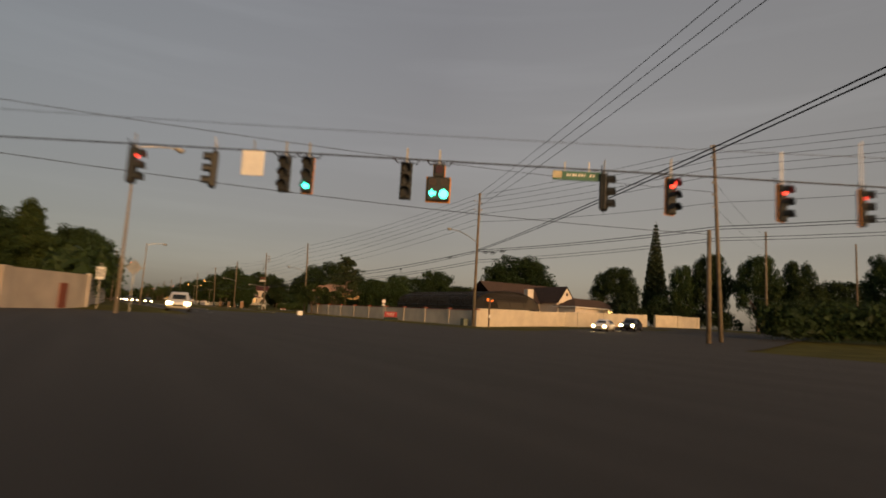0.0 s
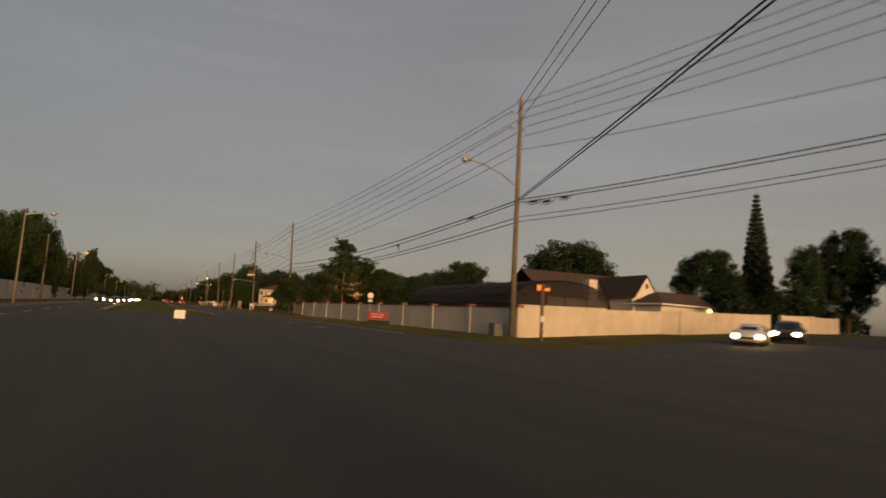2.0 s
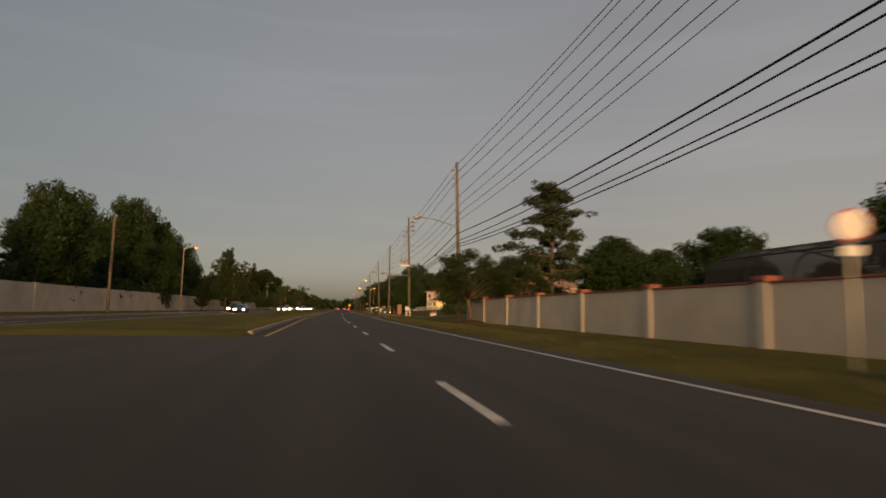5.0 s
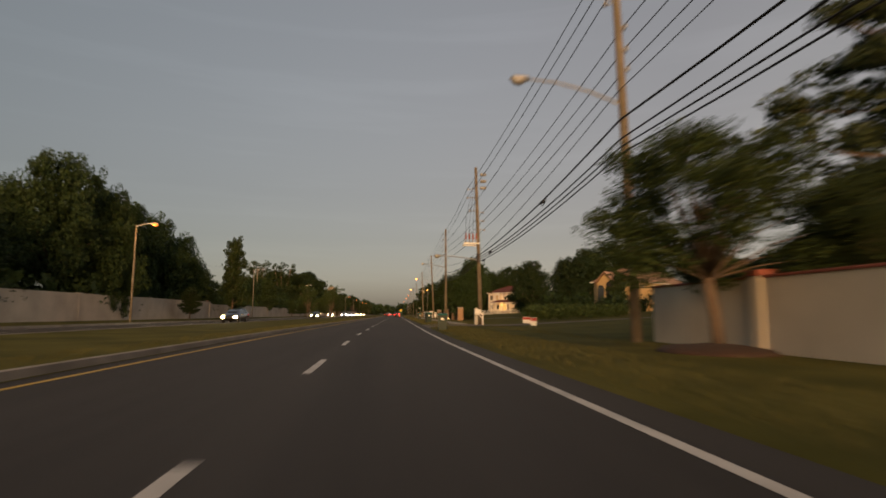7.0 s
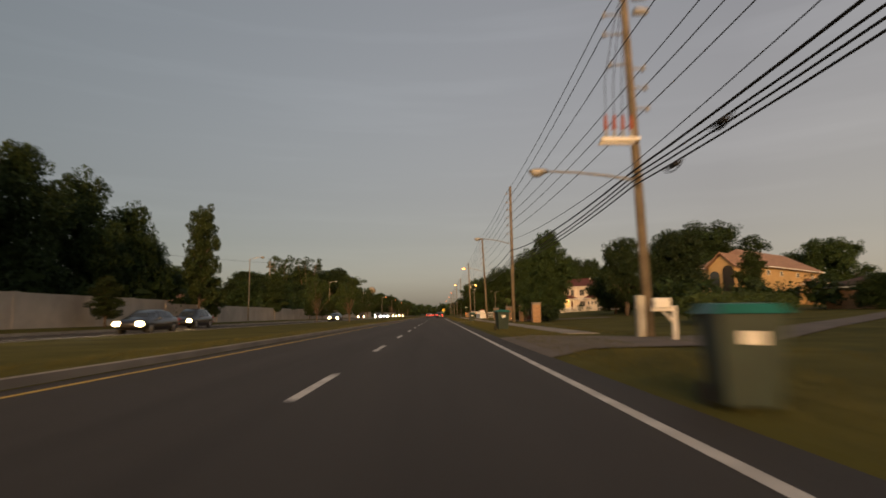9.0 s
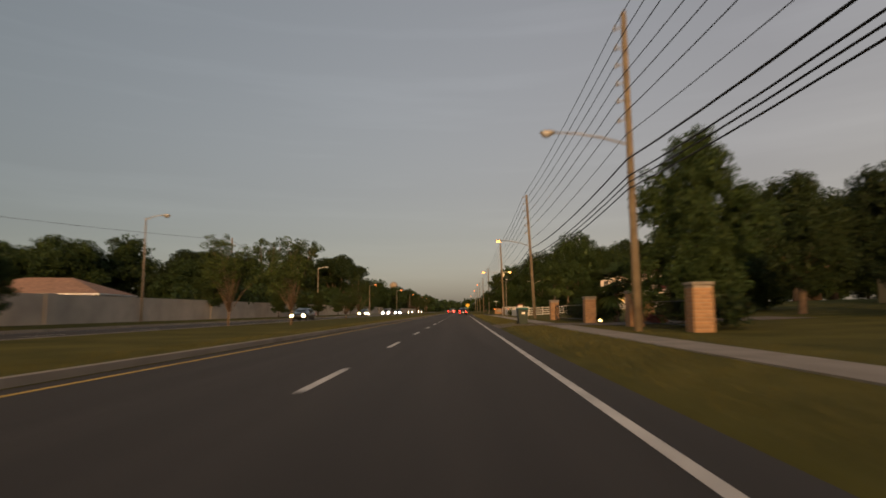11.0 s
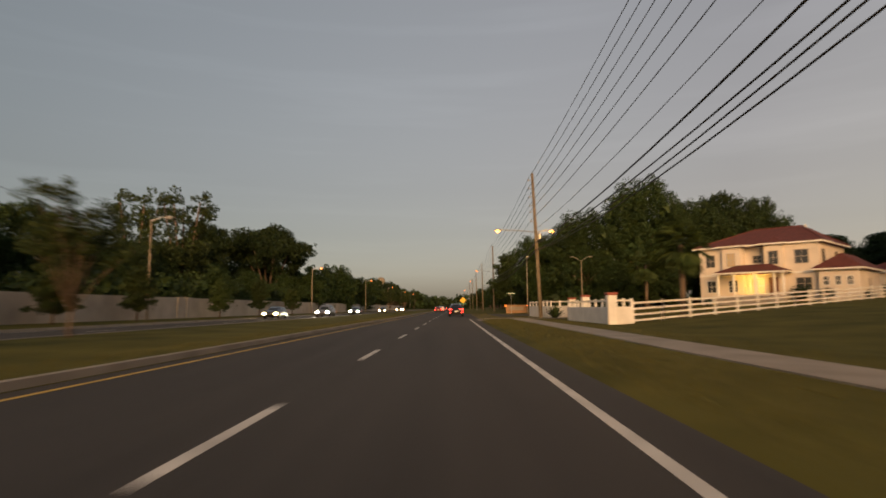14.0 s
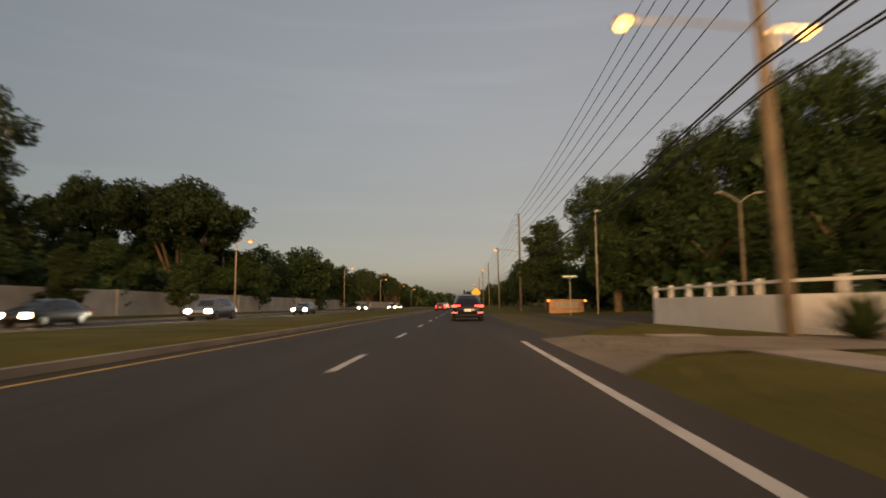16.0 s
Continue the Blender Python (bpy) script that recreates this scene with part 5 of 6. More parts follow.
for y, z, w, h in ((1.4, 4.4, 0.95, 1.5), (7.0, 4.4, 0.95, 1.5)):
    fr = part("window", boxm(13.303, 13.36, y - w / 2 - 0.1, y + w / 2 + 0.1, z - h / 2 - 0.1, z + h / 2 + 0.1, 0.01), HOUSEF, hs)
    part("pane", boxm(13.363, 13.375, y - w / 2, y + w / 2, z - h / 2, z + h / 2), WINGL, fr, "dark window glass")
part("door", boxm(17.003, 17.06, 3.4, 4.3, -0.6, 1.8, 0.01), HOUSEF, hs, "tan side door")
porch = new("porch_light", bpy.data.lights.new("porch_light", "POINT"))
porch.data.energy, porch.data.color, porch.data.shadow_soft_size = 330, (1.0, 0.52, 0.09), 0.15
porch.location = hs.matrix_world @ Vector((6.5, -1.0, 2.2))

YZ = 2.0
yh = thing("house", Matrix.Translation((77.4, 217.2, YZ - 0.2)) @ Matrix.Rotation(radians(38), 4, "Z"), "two-storey yellow stucco house with tan hipped roof", "house")
facade_box("wall", yh, 0, 30, -1, 8, -2.4, 6.6, HOUSEY)
hip_roof("roof", 0, 30, -1, 8, 6.7, 3.3, 0.7, ROOFTAN, yh, label="tan hipped tile roof")
facade_box("wall", yh, 20, 33, -4, 6, -2.4, 4.1, HOUSEY)
hip_roof("roof", 20, 33, -4, 6, 4.2, 1.7, 0.7, ROOFTAN, yh)
facade_box("wall", yh, -6, 0, -0.5, 3.5, -2.4, 6.3, HOUSEY)
mesh_part("gable", [(-6.0, -0.5, 6.3), (-6.0, 3.5, 6.3), (-6.0, 1.5, 8.2)], [(0, 2, 1)], HOUSEY, yh, "yellow gable end")
mesh_part("roof", [(-6.5, -1.0, 6.2), (-6.5, 1.5, 8.6), (-6.5, 4.0, 6.2), (1.5, -1.0, 6.2), (1.5, 1.5, 8.6), (1.5, 4.0, 6.2), (-6.5, -1.0, 6.0), (-6.5, 1.5, 8.4), (-6.5, 4.0, 6.0)],
          [(0, 3, 4, 1), (1, 4, 5, 2), (0, 1, 7, 6), (1, 2, 8, 7)], ROOFTAN, yh, "tan gabled tile roof")
for x in (5.5, 11, 18.5, 26):
    window(yh, x, -1.02, 5.7, 1.2, 0.7, "y")
window(yh, 12, -1.02, 1.5, 1.6, 1.6, "y")
# the large arch is no recess: a flat panel with its shade as colour
for y, z, r, low_z, name, material, label in ((2.6, 4.9, 0.75, 2.2, "arch_window", WINGL, "tall arched window"), (0.5, 5.6, 0.85, 1.0, "porch_arch", ARCH_SHADE, "flat dark panel imitating the shade of a deep arch"), (2.6, 0.9, 0.5, -0.9, "entry_arch", G_ROOM, "small arch lit from within")):
    bm = tube(bmesh.new(), (-6.01, y, z), (-6.06, y, z), r, r, 24)
    box(bm, -6.055, -6.012, y - r, y + r, low_z, z)
    part(name, bm, material, yh, label)

# the brown-roofed house and screened pool behind the corner wall
bh = thing("house", Matrix.Translation((53.4, 82, 1.4)) @ Matrix.Rotation(radians(-6), 4, "Z"), "low house with brown shingle roof and cream gable", "house")
facade_box("wall", bh, 5.5, 20, 2, 14, -1.6, 3.2, HOUSEW)
v = [(4.8, 1.4, 3.1), (20.6, 1.4, 3.1), (20.6, 14.6, 3.1), (4.8, 14.6, 3.1), (4.8, 8, 7.0), (20.6, 8, 7.0)]
mesh_part("roof", v, [(0, 1, 5, 4), (2, 3, 4, 5), (0, 3, 2, 1)], ROOFBR, bh, "brown shingle gable roof")
mesh_part("gable", [(20.4, 2, 3.15), (20.4, 14, 3.15), (20.4, 8, 6.85)], [(0, 1, 2)], HOUSEW, bh)
gx = boxm(14.9, 18.7, -3.2, 4, -1.6, 3.4)
part("wall", gx, HOUSEW, bh)
v = [(14.5, -3.5, 3.3), (19.1, -3.5, 3.3), (16.8, -3.5, 6.5), (14.5, 8, 3.3), (19.1, 8, 3.3), (16.8, 8, 6.5)]
mesh_part("roof", v, [(0, 2, 5, 3), (1, 4, 5, 2)], ROOFBR, bh)
mesh_part("gable", [(14.9, -3.52, 3.35), (18.7, -3.52, 3.35), (16.8, -3.52, 6.15)], [(0, 1, 2)], HOUSEW, bh, "cream gable end")
part("vent", boxm(16.6, 17.0, -3.58, -3.525, 4.7, 5.3, 0.02), ROOFBR, bh)
part("chimney", boxm(11.4, 12.7, 1.2, 2.5, 3.0, 5.7, 0.03), HOUSEW, bh, "cream chimney")
bh2 = thing("house", Matrix.Translation((68.6, 73.4, 1.2)) @ Matrix.Rotation(radians(5), 4, "Z"), "low house with brown hipped roof behind the wall", "house")
facade_box("wall", bh2, 0, 12, 0, 4.6, -1.9, 2.9, HOUSEW)
hip_roof("roof", 0, 12, 0, 4.6, 3.0, 1.6, 0.6, ROOFBR, bh2)
part("wall_lamp", ball(bmesh.new(), (9.6, -0.28, 2.5), 0.28, 2), G_WARM, bh2, "bright wall lamp")
lh = thing("house", Matrix.Translation((-25, 219, 0.3)) @ Matrix.Rotation(radians(8), 4, "Z"), "low house with tan hipped roof behind the opposite wall", "house")
facade_box("wall", lh, 0, 14, 0, 9, -0.6, 2.7, HOUSEW)
hip_roof("roof", 0, 14, 0, 9, 2.8, 1.9, 0.6, ROOFTAN, lh)
for x in (3, 7, 11):
    window(lh, x, -0.02, 1.4, 1.2, 1.2, "y")
rh = thing("house", Matrix.Translation((78.5, 189, land(82, 190) - 0.2)) @ Matrix.Rotation(radians(24), 4, "Z"), "low brown brick house with a gabled porch behind trees", "house")
facade_box("wall", rh, 0, 15, 0, 8, -1.2, 2.7, BRICK)
hip_roof("roof", 0, 15, 0, 8, 2.8, 1.7, 0.6, ROOFBR, rh, label="brown hipped shingle roof")
part("porch", boxm(1.5, 6.0, -2.0, 0.5, -1.2, 2.6), BRICK, rh, "brick porch front")
mesh_part("porch_roof", [(1.1, -2.5, 2.6), (6.4, -2.5, 2.6), (3.75, -2.5, 4.3), (1.1, 4, 2.6), (6.4, 4, 2.6), (3.75, 4, 4.3)], [(0, 2, 5, 3), (1, 4, 5, 2)], ROOFBR, rh)
mesh_part("gable", [(1.5, -2.02, 2.6), (6.0, -2.02, 2.6), (3.75, -2.02, 4.0)], [(0, 1, 2)], BRICK, rh)
part("bargeboard", pipe(bmesh.new(), [(1.1, -2.52, 2.6), (3.75, -2.52, 4.3), (6.4, -2.52, 2.6)], 0.09, 4), HOUSEW, rh, "white edge board under the gable")
for x in (9, 12.5):
    window(rh, x, -0.02, 1.4, 1.3, 1.2, "y")
cage = thing("pool_enclosure", Matrix.Translation((46, 72, land(46, 72))) @ Matrix.Rotation(radians(0), 4, "Z"), "dark screened pool enclosure with curved frame roof", "pool enclosure")
CL, CW, CH, CR = 26.0, 13.0, 2.6, 2.6
def arch(t):
    a = math.pi * t
    return (CW * (1 - math.cos(a)) / 2, CH + CR * math.sin(a) ** 0.8)
for i in range(8):
    y = CL * i / 7
    part("rib", pipe(bmesh.new(), [(0, y, 0), (0, y, CH)] + [(arch(k / 10)[0], y, arch(k / 10)[1]) for k in range(1, 10)] + [(CW, y, CH), (CW, y, 0)], 0.07, 4), IRON, cage)
for k in range(0, 11, 2):
    x, z = arch(k / 10) if 0 < k < 10 else ((0, CH) if k == 0 else (CW, CH))
    part("purlin", pipe(bmesh.new(), [(x, 0, z), (x, CL, z)], 0.06, 4), IRON, cage)
sm = bpy.data.materials.new("screen_mesh")
sm.use_nodes = True
sn, sl = sm.node_tree.nodes, sm.node_tree.links
tr, mx = sn.new("ShaderNodeBsdfTransparent"), sn.new("ShaderNodeMixShader")
sn["Principled BSDF"].inputs["Base Color"].default_value, sn["Principled BSDF"].inputs["Roughness"].default_value = (0.02, 0.018, 0.016, 1), 0.9
mx.inputs[0].default_value = 0.72
sl.new(tr.outputs[0], mx.inputs[1]), sl.new(sn["Principled BSDF"].outputs[0], mx.inputs[2]), sl.new(mx.outputs[0], sn["Material Output"].inputs[0])
v, f = [], []
pts = [(0, 0), (0, CH)] + [arch(k / 10) for k in range(1, 10)] + [(CW, CH), (CW, 0)]
for y in (0.0, CL):
    v += [(x, y, z) for x, z in pts]
n = len(pts)
f = [(k, k + 1, n + k + 1, n + k) for k in range(n - 1)] + [tuple(range(n))[::-1], tuple(range(n, 2 * n))]
mesh_part("screen", v, f, sm, cage, "dark insect screen")


# ---- gateway, fences, pillars by the white house ----
def white_post(x, y, w, h, capped, label):
    z = land(x, y)
    root = thing("gate_pillar", Matrix.Translation((x, y, z)), label, "pillar", "white gateway pillars")
    part("shaft", boxm(-w / 2, w / 2, -w / 2, w / 2, -0.3, h, 0.02), WHITEP, root)
    if capped:
        part("cap", boxm(-w / 2 - 0.05, w / 2 + 0.05, -w / 2 - 0.05, w / 2 + 0.05, h, h + 0.16, 0.04), CAPRED, root, "red painted cap")
    return root


white_post(37.2, 252.0, 0.54, 1.7, True, "square white pillar with a red cap at the wall's bend")
white_post(38.9, 265.0, 0.6, 1.78, True, "square white gate pillar with a red cap")
q = white_post(39.45, 272.3, 0.6, 1.68, True, "square white gate pillar with number bars")
bm = bmesh.new()
for i in range(4):
    box(bm, -0.12, 0.12, -0.325, -0.312, 0.55 + i * 0.28, 0.68 + i * 0.28)
part("number_bars", bm, STEEL, q)


def low_wall(pts, h, rail, label):
    """A white wall with a rail on short posts."""
    root = thing("low_wall", Matrix.Identity(4), label, "wall", "white gateway walls")
    for (x0, y0), (x1, y1) in zip(pts, pts[1:]):
        L, a = math.hypot(x1 - x0, y1 - y0), math.atan2(y1 - y0, x1 - x0)
        z = min(land(x0, y0), land(x1, y1))
        m = Matrix.Translation((x0, y0, z)) @ Matrix.Rotation(a, 4, "Z")
        part("wall_panel", boxm(0, L, -0.12, 0.12, -0.3, h, 0.01, m=m), WHITEP, root)
        n = max(2, round(L / 1.7))
        for i in range(n + 1):
            part("post", boxm(L * i / n - 0.07, L * i / n + 0.07, -0.07, 0.07, h, h + rail + 0.08, 0.015, m=m), WHITEP, root)
        part("rail", boxm(0, L, -0.04, 0.04, h + rail - 0.1, h + rail, 0.01, m=m), WHITEP, root)
    return root


low_wall([(37.2, 252.3), (37.3, 263.8), (38.6, 264.9)], 1.02, 0.42, "white gateway wall with a rail on posts")
low_wall([(37.47, 252.05), (38.5, 252.4)], 1.02, 0.42, "white return wall beside the corner pillar")
low_wall([(39.3, 272.7), (38.1, 275.5), (37.5, 285.0)], 1.15, 0.45, "white gateway wall beyond the drive")


def board_fence(pts, label, boards=4, top=1.25):
    root = thing("rail_fence", Matrix.Identity(4), label, "fence")
    for (x0, y0), (x1, y1) in zip(pts, pts[1:]):
        L = math.hypot(x1 - x0, y1 - y0)
        n = max(1, round(L / 3.1))
        P = [(x0 + (x1 - x0) * i / n, y0 + (y1 - y0) * i / n) for i in range(n + 1)]
        for x, y in P:
            z = land(x, y)
            part("post", boxm(x - 0.07, x + 0.07, y - 0.07, y + 0.07, z - 0.3, z + top + 0.1, 0.015), WHITEP, root)
        for (a, b), (c, d) in zip(P, P[1:]):
            for k in range(boards):
                h = 0.1 + k * (top - 0.22) / (boards - 1)
                za, zb = land(a, b) + h, land(c, d) + h
                bm = bmesh.new()
                vs = [bm.verts.new(q) for q in ((a, b - 0.09, za), (c, d - 0.09, zb), (c, d - 0.09, zb + 0.12), (a, b - 0.09, za + 0.12), (a, b - 0.055, za), (c, d - 0.055, zb), (c, d - 0.055, zb + 0.12), (a, b - 0.055, za + 0.12))]
                for q in ((0, 1, 2, 3), (7, 6, 5, 4), (0, 4, 5, 1), (3, 2, 6, 7), (1, 5, 6, 2), (0, 3, 7, 4)):
                    bm.faces.new([vs[i] for i in q])
                part("board", bm, WHITEP, root)
    return root


board_fence([(38.6, 252.5), (41.1, 254.4), (56.3, 265.7), (78.0, 281.9)], "white board fence across the lawn")


def brick_pillar(x, y, w, h, label):
    """A pillar of separate bricks in courses, with a pale cap."""
    root = thing("brick_pillar", Matrix.Translation((x, y, land(x, y))), label, "pillar", "brick pillars")
    part("core", boxm(-w / 2 + 0.012, w / 2 - 0.012, -w / 2 + 0.012, w / 2 - 0.012, -0.3, h), MORTAR, root)
    part("cap", boxm(-w / 2 - 0.06, w / 2 + 0.06, -w / 2 - 0.06, w / 2 + 0.06, h, h + 0.14, 0.03), CONCRETE, root, "pale cast cap")
    n, rows = 4, int(h / 0.15)
    bw = w / n
    bmk = bmesh.new()
    box(bmk, -0.5, 0.5, -0.5, 0.5, -0.5, 0.5)
    me = bpy.data.meshes.new("brick")
    bmk.to_mesh(me)
    bmk.free()
    me.materials.append(BRICK)
    for r in range(rows):
        off = (r % 2) * bw / 2
        for fx, fy, ax in ((0, -1, 0), (-1, 0, 1)):
            for i in range(n + (r % 2)):
                c0, c1 = max(-w / 2, -w / 2 + i * bw - off), min(w / 2, -w / 2 + (i + 1) * bw - off)
                if c1 - c0 < 0.04:
                    continue
                b = new("brick", me)
                b.parent = root
                c, s = (c0 + c1) / 2, c1 - c0 - 0.012
                b.location = (c, -w / 2, 0.075 + r * 0.15) if ax == 0 else (-w / 2, c, 0.075 + r * 0.15)
                b.scale = (s, 0.03, 0.135) if ax == 0 else (0.03, s, 0.135)
    return root


for x, y, w, h in ((36.1, 216.0, 0.75, 1.75), (36.1, 202.0, 0.75, 1.75), (41.2, 205.0, 0.75, 1.75), (36.4, 192.8, 0.8, 1.85), (36.3, 184.2, 0.8, 1.9)):
    brick_pillar(x, y, w, h, "tan brick pillar with a pale cap on the verge")
part_f = thing("iron_fence", Matrix.Identity(4), "black iron railing between brick pillars", "fence")
for (x0, y0), (x1, y1) in (((36.1, 202.5), (36.1, 215.5)), ((36.35, 184.8), (36.4, 192.2))):
    n = int((y1 - y0) / 0.32)
    for i in range(n + 1):
        x, y = x0 + (x1 - x0) * i / n, y0 + (y1 - y0) * i / n
        z = land(x, y)
        part("bar", tube(bmesh.new(), (x, y, z), (x, y, z + 1.45), 0.014, 0.012, 5), IRON, part_f)
    for h in (0.25, 1.3):
        part("rail", pipe(bmesh.new(), [(x0, y0, land(x0, y0) + h), (x1, y1, land(x1, y1) + h)], 0.025, 5), IRON, part_f)


def shrubs(name, spots, size, material, label, category, count=900, kind="", leaf=0.1):
    rng = np.random.default_rng(len(spots) * 31 + int(spots[0][1]))
    cs = [(x, y, land(x, y) + h * 0.5) for x, y, h in spots]
    rs = [max(size * 0.5, h * 0.55) for x, y, h in spots]
    return tagged(crown_mesh(name, material, None, [leaves(rng, cs, rs, count * len(spots), leaf), inner(rng, cs, rs, 0.7)]), label, category, kind=kind)


shrubs("hedge", [(37.9, 203.2 + i * 0.8, 1.75 + 0.15 * (i % 3)) for i in range(16)], 1.6, LEAF_D, "dark clipped hedge behind the iron railing", "hedge", 420, "stuff")
shrubs("hedge", [(38.2, 185.0 + i * 1.2, 1.6 + 0.2 * (i % 3)) for i in range(6)], 1.5, LEAF_D, "dark clipped hedge behind the iron railing", "hedge", 260, "stuff")
shrubs("hedge", [(41 + i * 0.85, 159 + i * 0.98, 2.1 + 0.1 * math.sin(i * 1.9)) for i in range(26)], 1.6, LEAF_O, "clipped olive green hedge across the lawn", "hedge", 420, "stuff")
shrubs("hedge", [(51 + i * 0.8, 35 - i * 0.58 + q, 2.0 + lift) for i in range(6, 56) for q, lift in ((0, 2.6), (-0.9, 0.2), (0.6, 1.2))], 1.8, LEAF_D, "tall dark clipped hedge beside the side street", "hedge", 520, "stuff", 0.1)
shrubs("shrub", [(38.6, 200.6, 0.6), (38.9, 199.9, 0.6), (38.7, 196.6, 0.6), (38.9, 195.8, 0.5)], 0.9, FLOWERS, "red-leaved shrubs by the brick gateway", "shrub", 220, leaf=0.08)
shrubs("shrub", [(60.3, 289.8, 1.0), (61.0, 288.6, 1.1), (61.8, 287.4, 1.0), (67.3, 282.4, 2.0), (69.2, 280.9, 1.5), (72.6, 279.2, 1.0), (76.5, 281.6, 1.6)], 1.2, LEAF_D, "clipped shrubs along the white house", "shrub", 260)
shrubs("undergrowth", [(-6.5 + bend(52 + i * 4.4) + 1.6 * math.sin(i * 2.3), 52 + i * 4.4, 4.6 + 1.2 * math.sin(i * 1.7)) for i in range(82) if not 198 < 52 + i * 4.4 < 224], 4.6, LEAF_M, "dense undergrowth behind the opposite wall", "undergrowth", 420, "stuff", 0.2)
shrubs("undergrowth", [(48 + 2.2 * (i % 6) + 3 * math.sin(i), 303 + 2.0 * (i // 6) + 0.6 * (i % 6), 4.5 + 1.5 * math.sin(i * 1.7)) for i in range(24)], 4.5, LEAF_D, "dense undergrowth behind the white gateway", "undergrowth", 420, "stuff", 0.2)
shrubs("undergrowth", [(44 + i * 2.3, 192 + 4.0 * math.sin(i * 1.3) + i * 0.5, 4.0 + 1.2 * math.sin(i * 2.1)) for i in range(4, 16)], 4.0, LEAF_D, "undergrowth below the trees beyond the lawn", "undergrowth", 420, "stuff", 0.18)
shrubs("undergrowth", [(42 + i * 3.0, 118 + 3.0 * math.sin(i * 1.3) + i * 0.8, 3.5 + 0.8 * math.sin(i * 2.1)) for i in range(16)], 3.6, LEAF_D, "undergrowth below the trees behind the corner lot", "undergrowth", 420, "stuff", 0.18)
shrubs("undergrowth", [(76 + i * 3.6, 69 + 1.0 * i + 1.5 * math.sin(i * 1.3), 4.4 + 1.2 * math.sin(i * 2.1)) for i in range(18)], 4.2, LEAF_D, "undergrowth along the side street", "undergrowth", 420, "stuff", 0.2)


# a fan palm and a clump of sword leaves
def fan_palm(x, y, h, label, spread=1.0):
    rng = np.random.default_rng(int(x * y))
    root = thing("palm", Matrix.Translation((x, y, land(x, y))), label, "palm")
    part("trunk", pipe(bmesh.new(), [(0, 0, -0.3), (0.05, 0, h * 0.5), (0, 0, h)], 0.22, 10, 0.85), BARK, root, smooth=True)
    for i in range(46):
        a, e = i * 2.4 + rng.uniform(-0.3, 0.3), rng.uniform(-1.1, 1.2)
        d = Vector((math.cos(a) * math.cos(e), math.sin(a) * math.cos(e), math.sin(e)))
        s = d.cross(Vector((0, 0, 1))).normalized()
        c = Vector((0, 0, h)) + d * 0.95 * spread
        bm = bmesh.new()
        pipe(bm, [(0, 0, h), c], 0.02, 4)
        for k in range(15):
            q = -1.3 + 2.6 * k / 14
            t = c + (d * math.cos(q) + s * math.sin(q)) * rng.uniform(0.85, 1.1) * spread - Vector((0, 0, rng.uniform(0.2, 0.45) * spread))
            w = (s * math.cos(q) - d * math.sin(q)) * 0.085
            bm.faces.new([bm.verts.new(p) for p in (c, c.lerp(t, 0.6) - w + Vector((0, 0, 0.08)), t, c.lerp(t, 0.6) + w + Vector((0, 0, 0.08)))])
        part("frond", bm, LEAF_O, root)
    return root


fan_palm(43.6, 257.3, 4.9, "fan palm with a shaggy crown on the lawn", 1.12)
fan_palm(52.2, 288.5, 5.4, "fan palm with a shaggy crown below tall trees", 1.25)
fan_palm(38.2, 202.8, 2.7, "squat palm by the brick gateway", 1.2)
root = thing("agave", Matrix.Translation((37.8, 272.2, land(37.8, 272.2))) @ Matrix.Diagonal((1.5, 1.5, 1.35, 1)), "clump of grey-green sword leaves by the gate", "agave")
for i in range(46):
    a, e = i * 2.4, 0.2 + 1.2 * (i / 46)
    d = Vector((math.cos(a) * math.cos(e), math.sin(a) * math.cos(e), math.sin(e)))
    s = d.cross(Vector((0, 0, 1))).normalized() * 0.05
    bm = bmesh.new()
    bm.faces.new([bm.verts.new(p) for p in (-s, d * 0.5 - s * 1.2 + Vector((0, 0, 0.04)), d * 1.0, d * 0.5 + s * 1.2 + Vector((0, 0, 0.04)), s)])
    part("leaf", bm, LEAF_O, root)

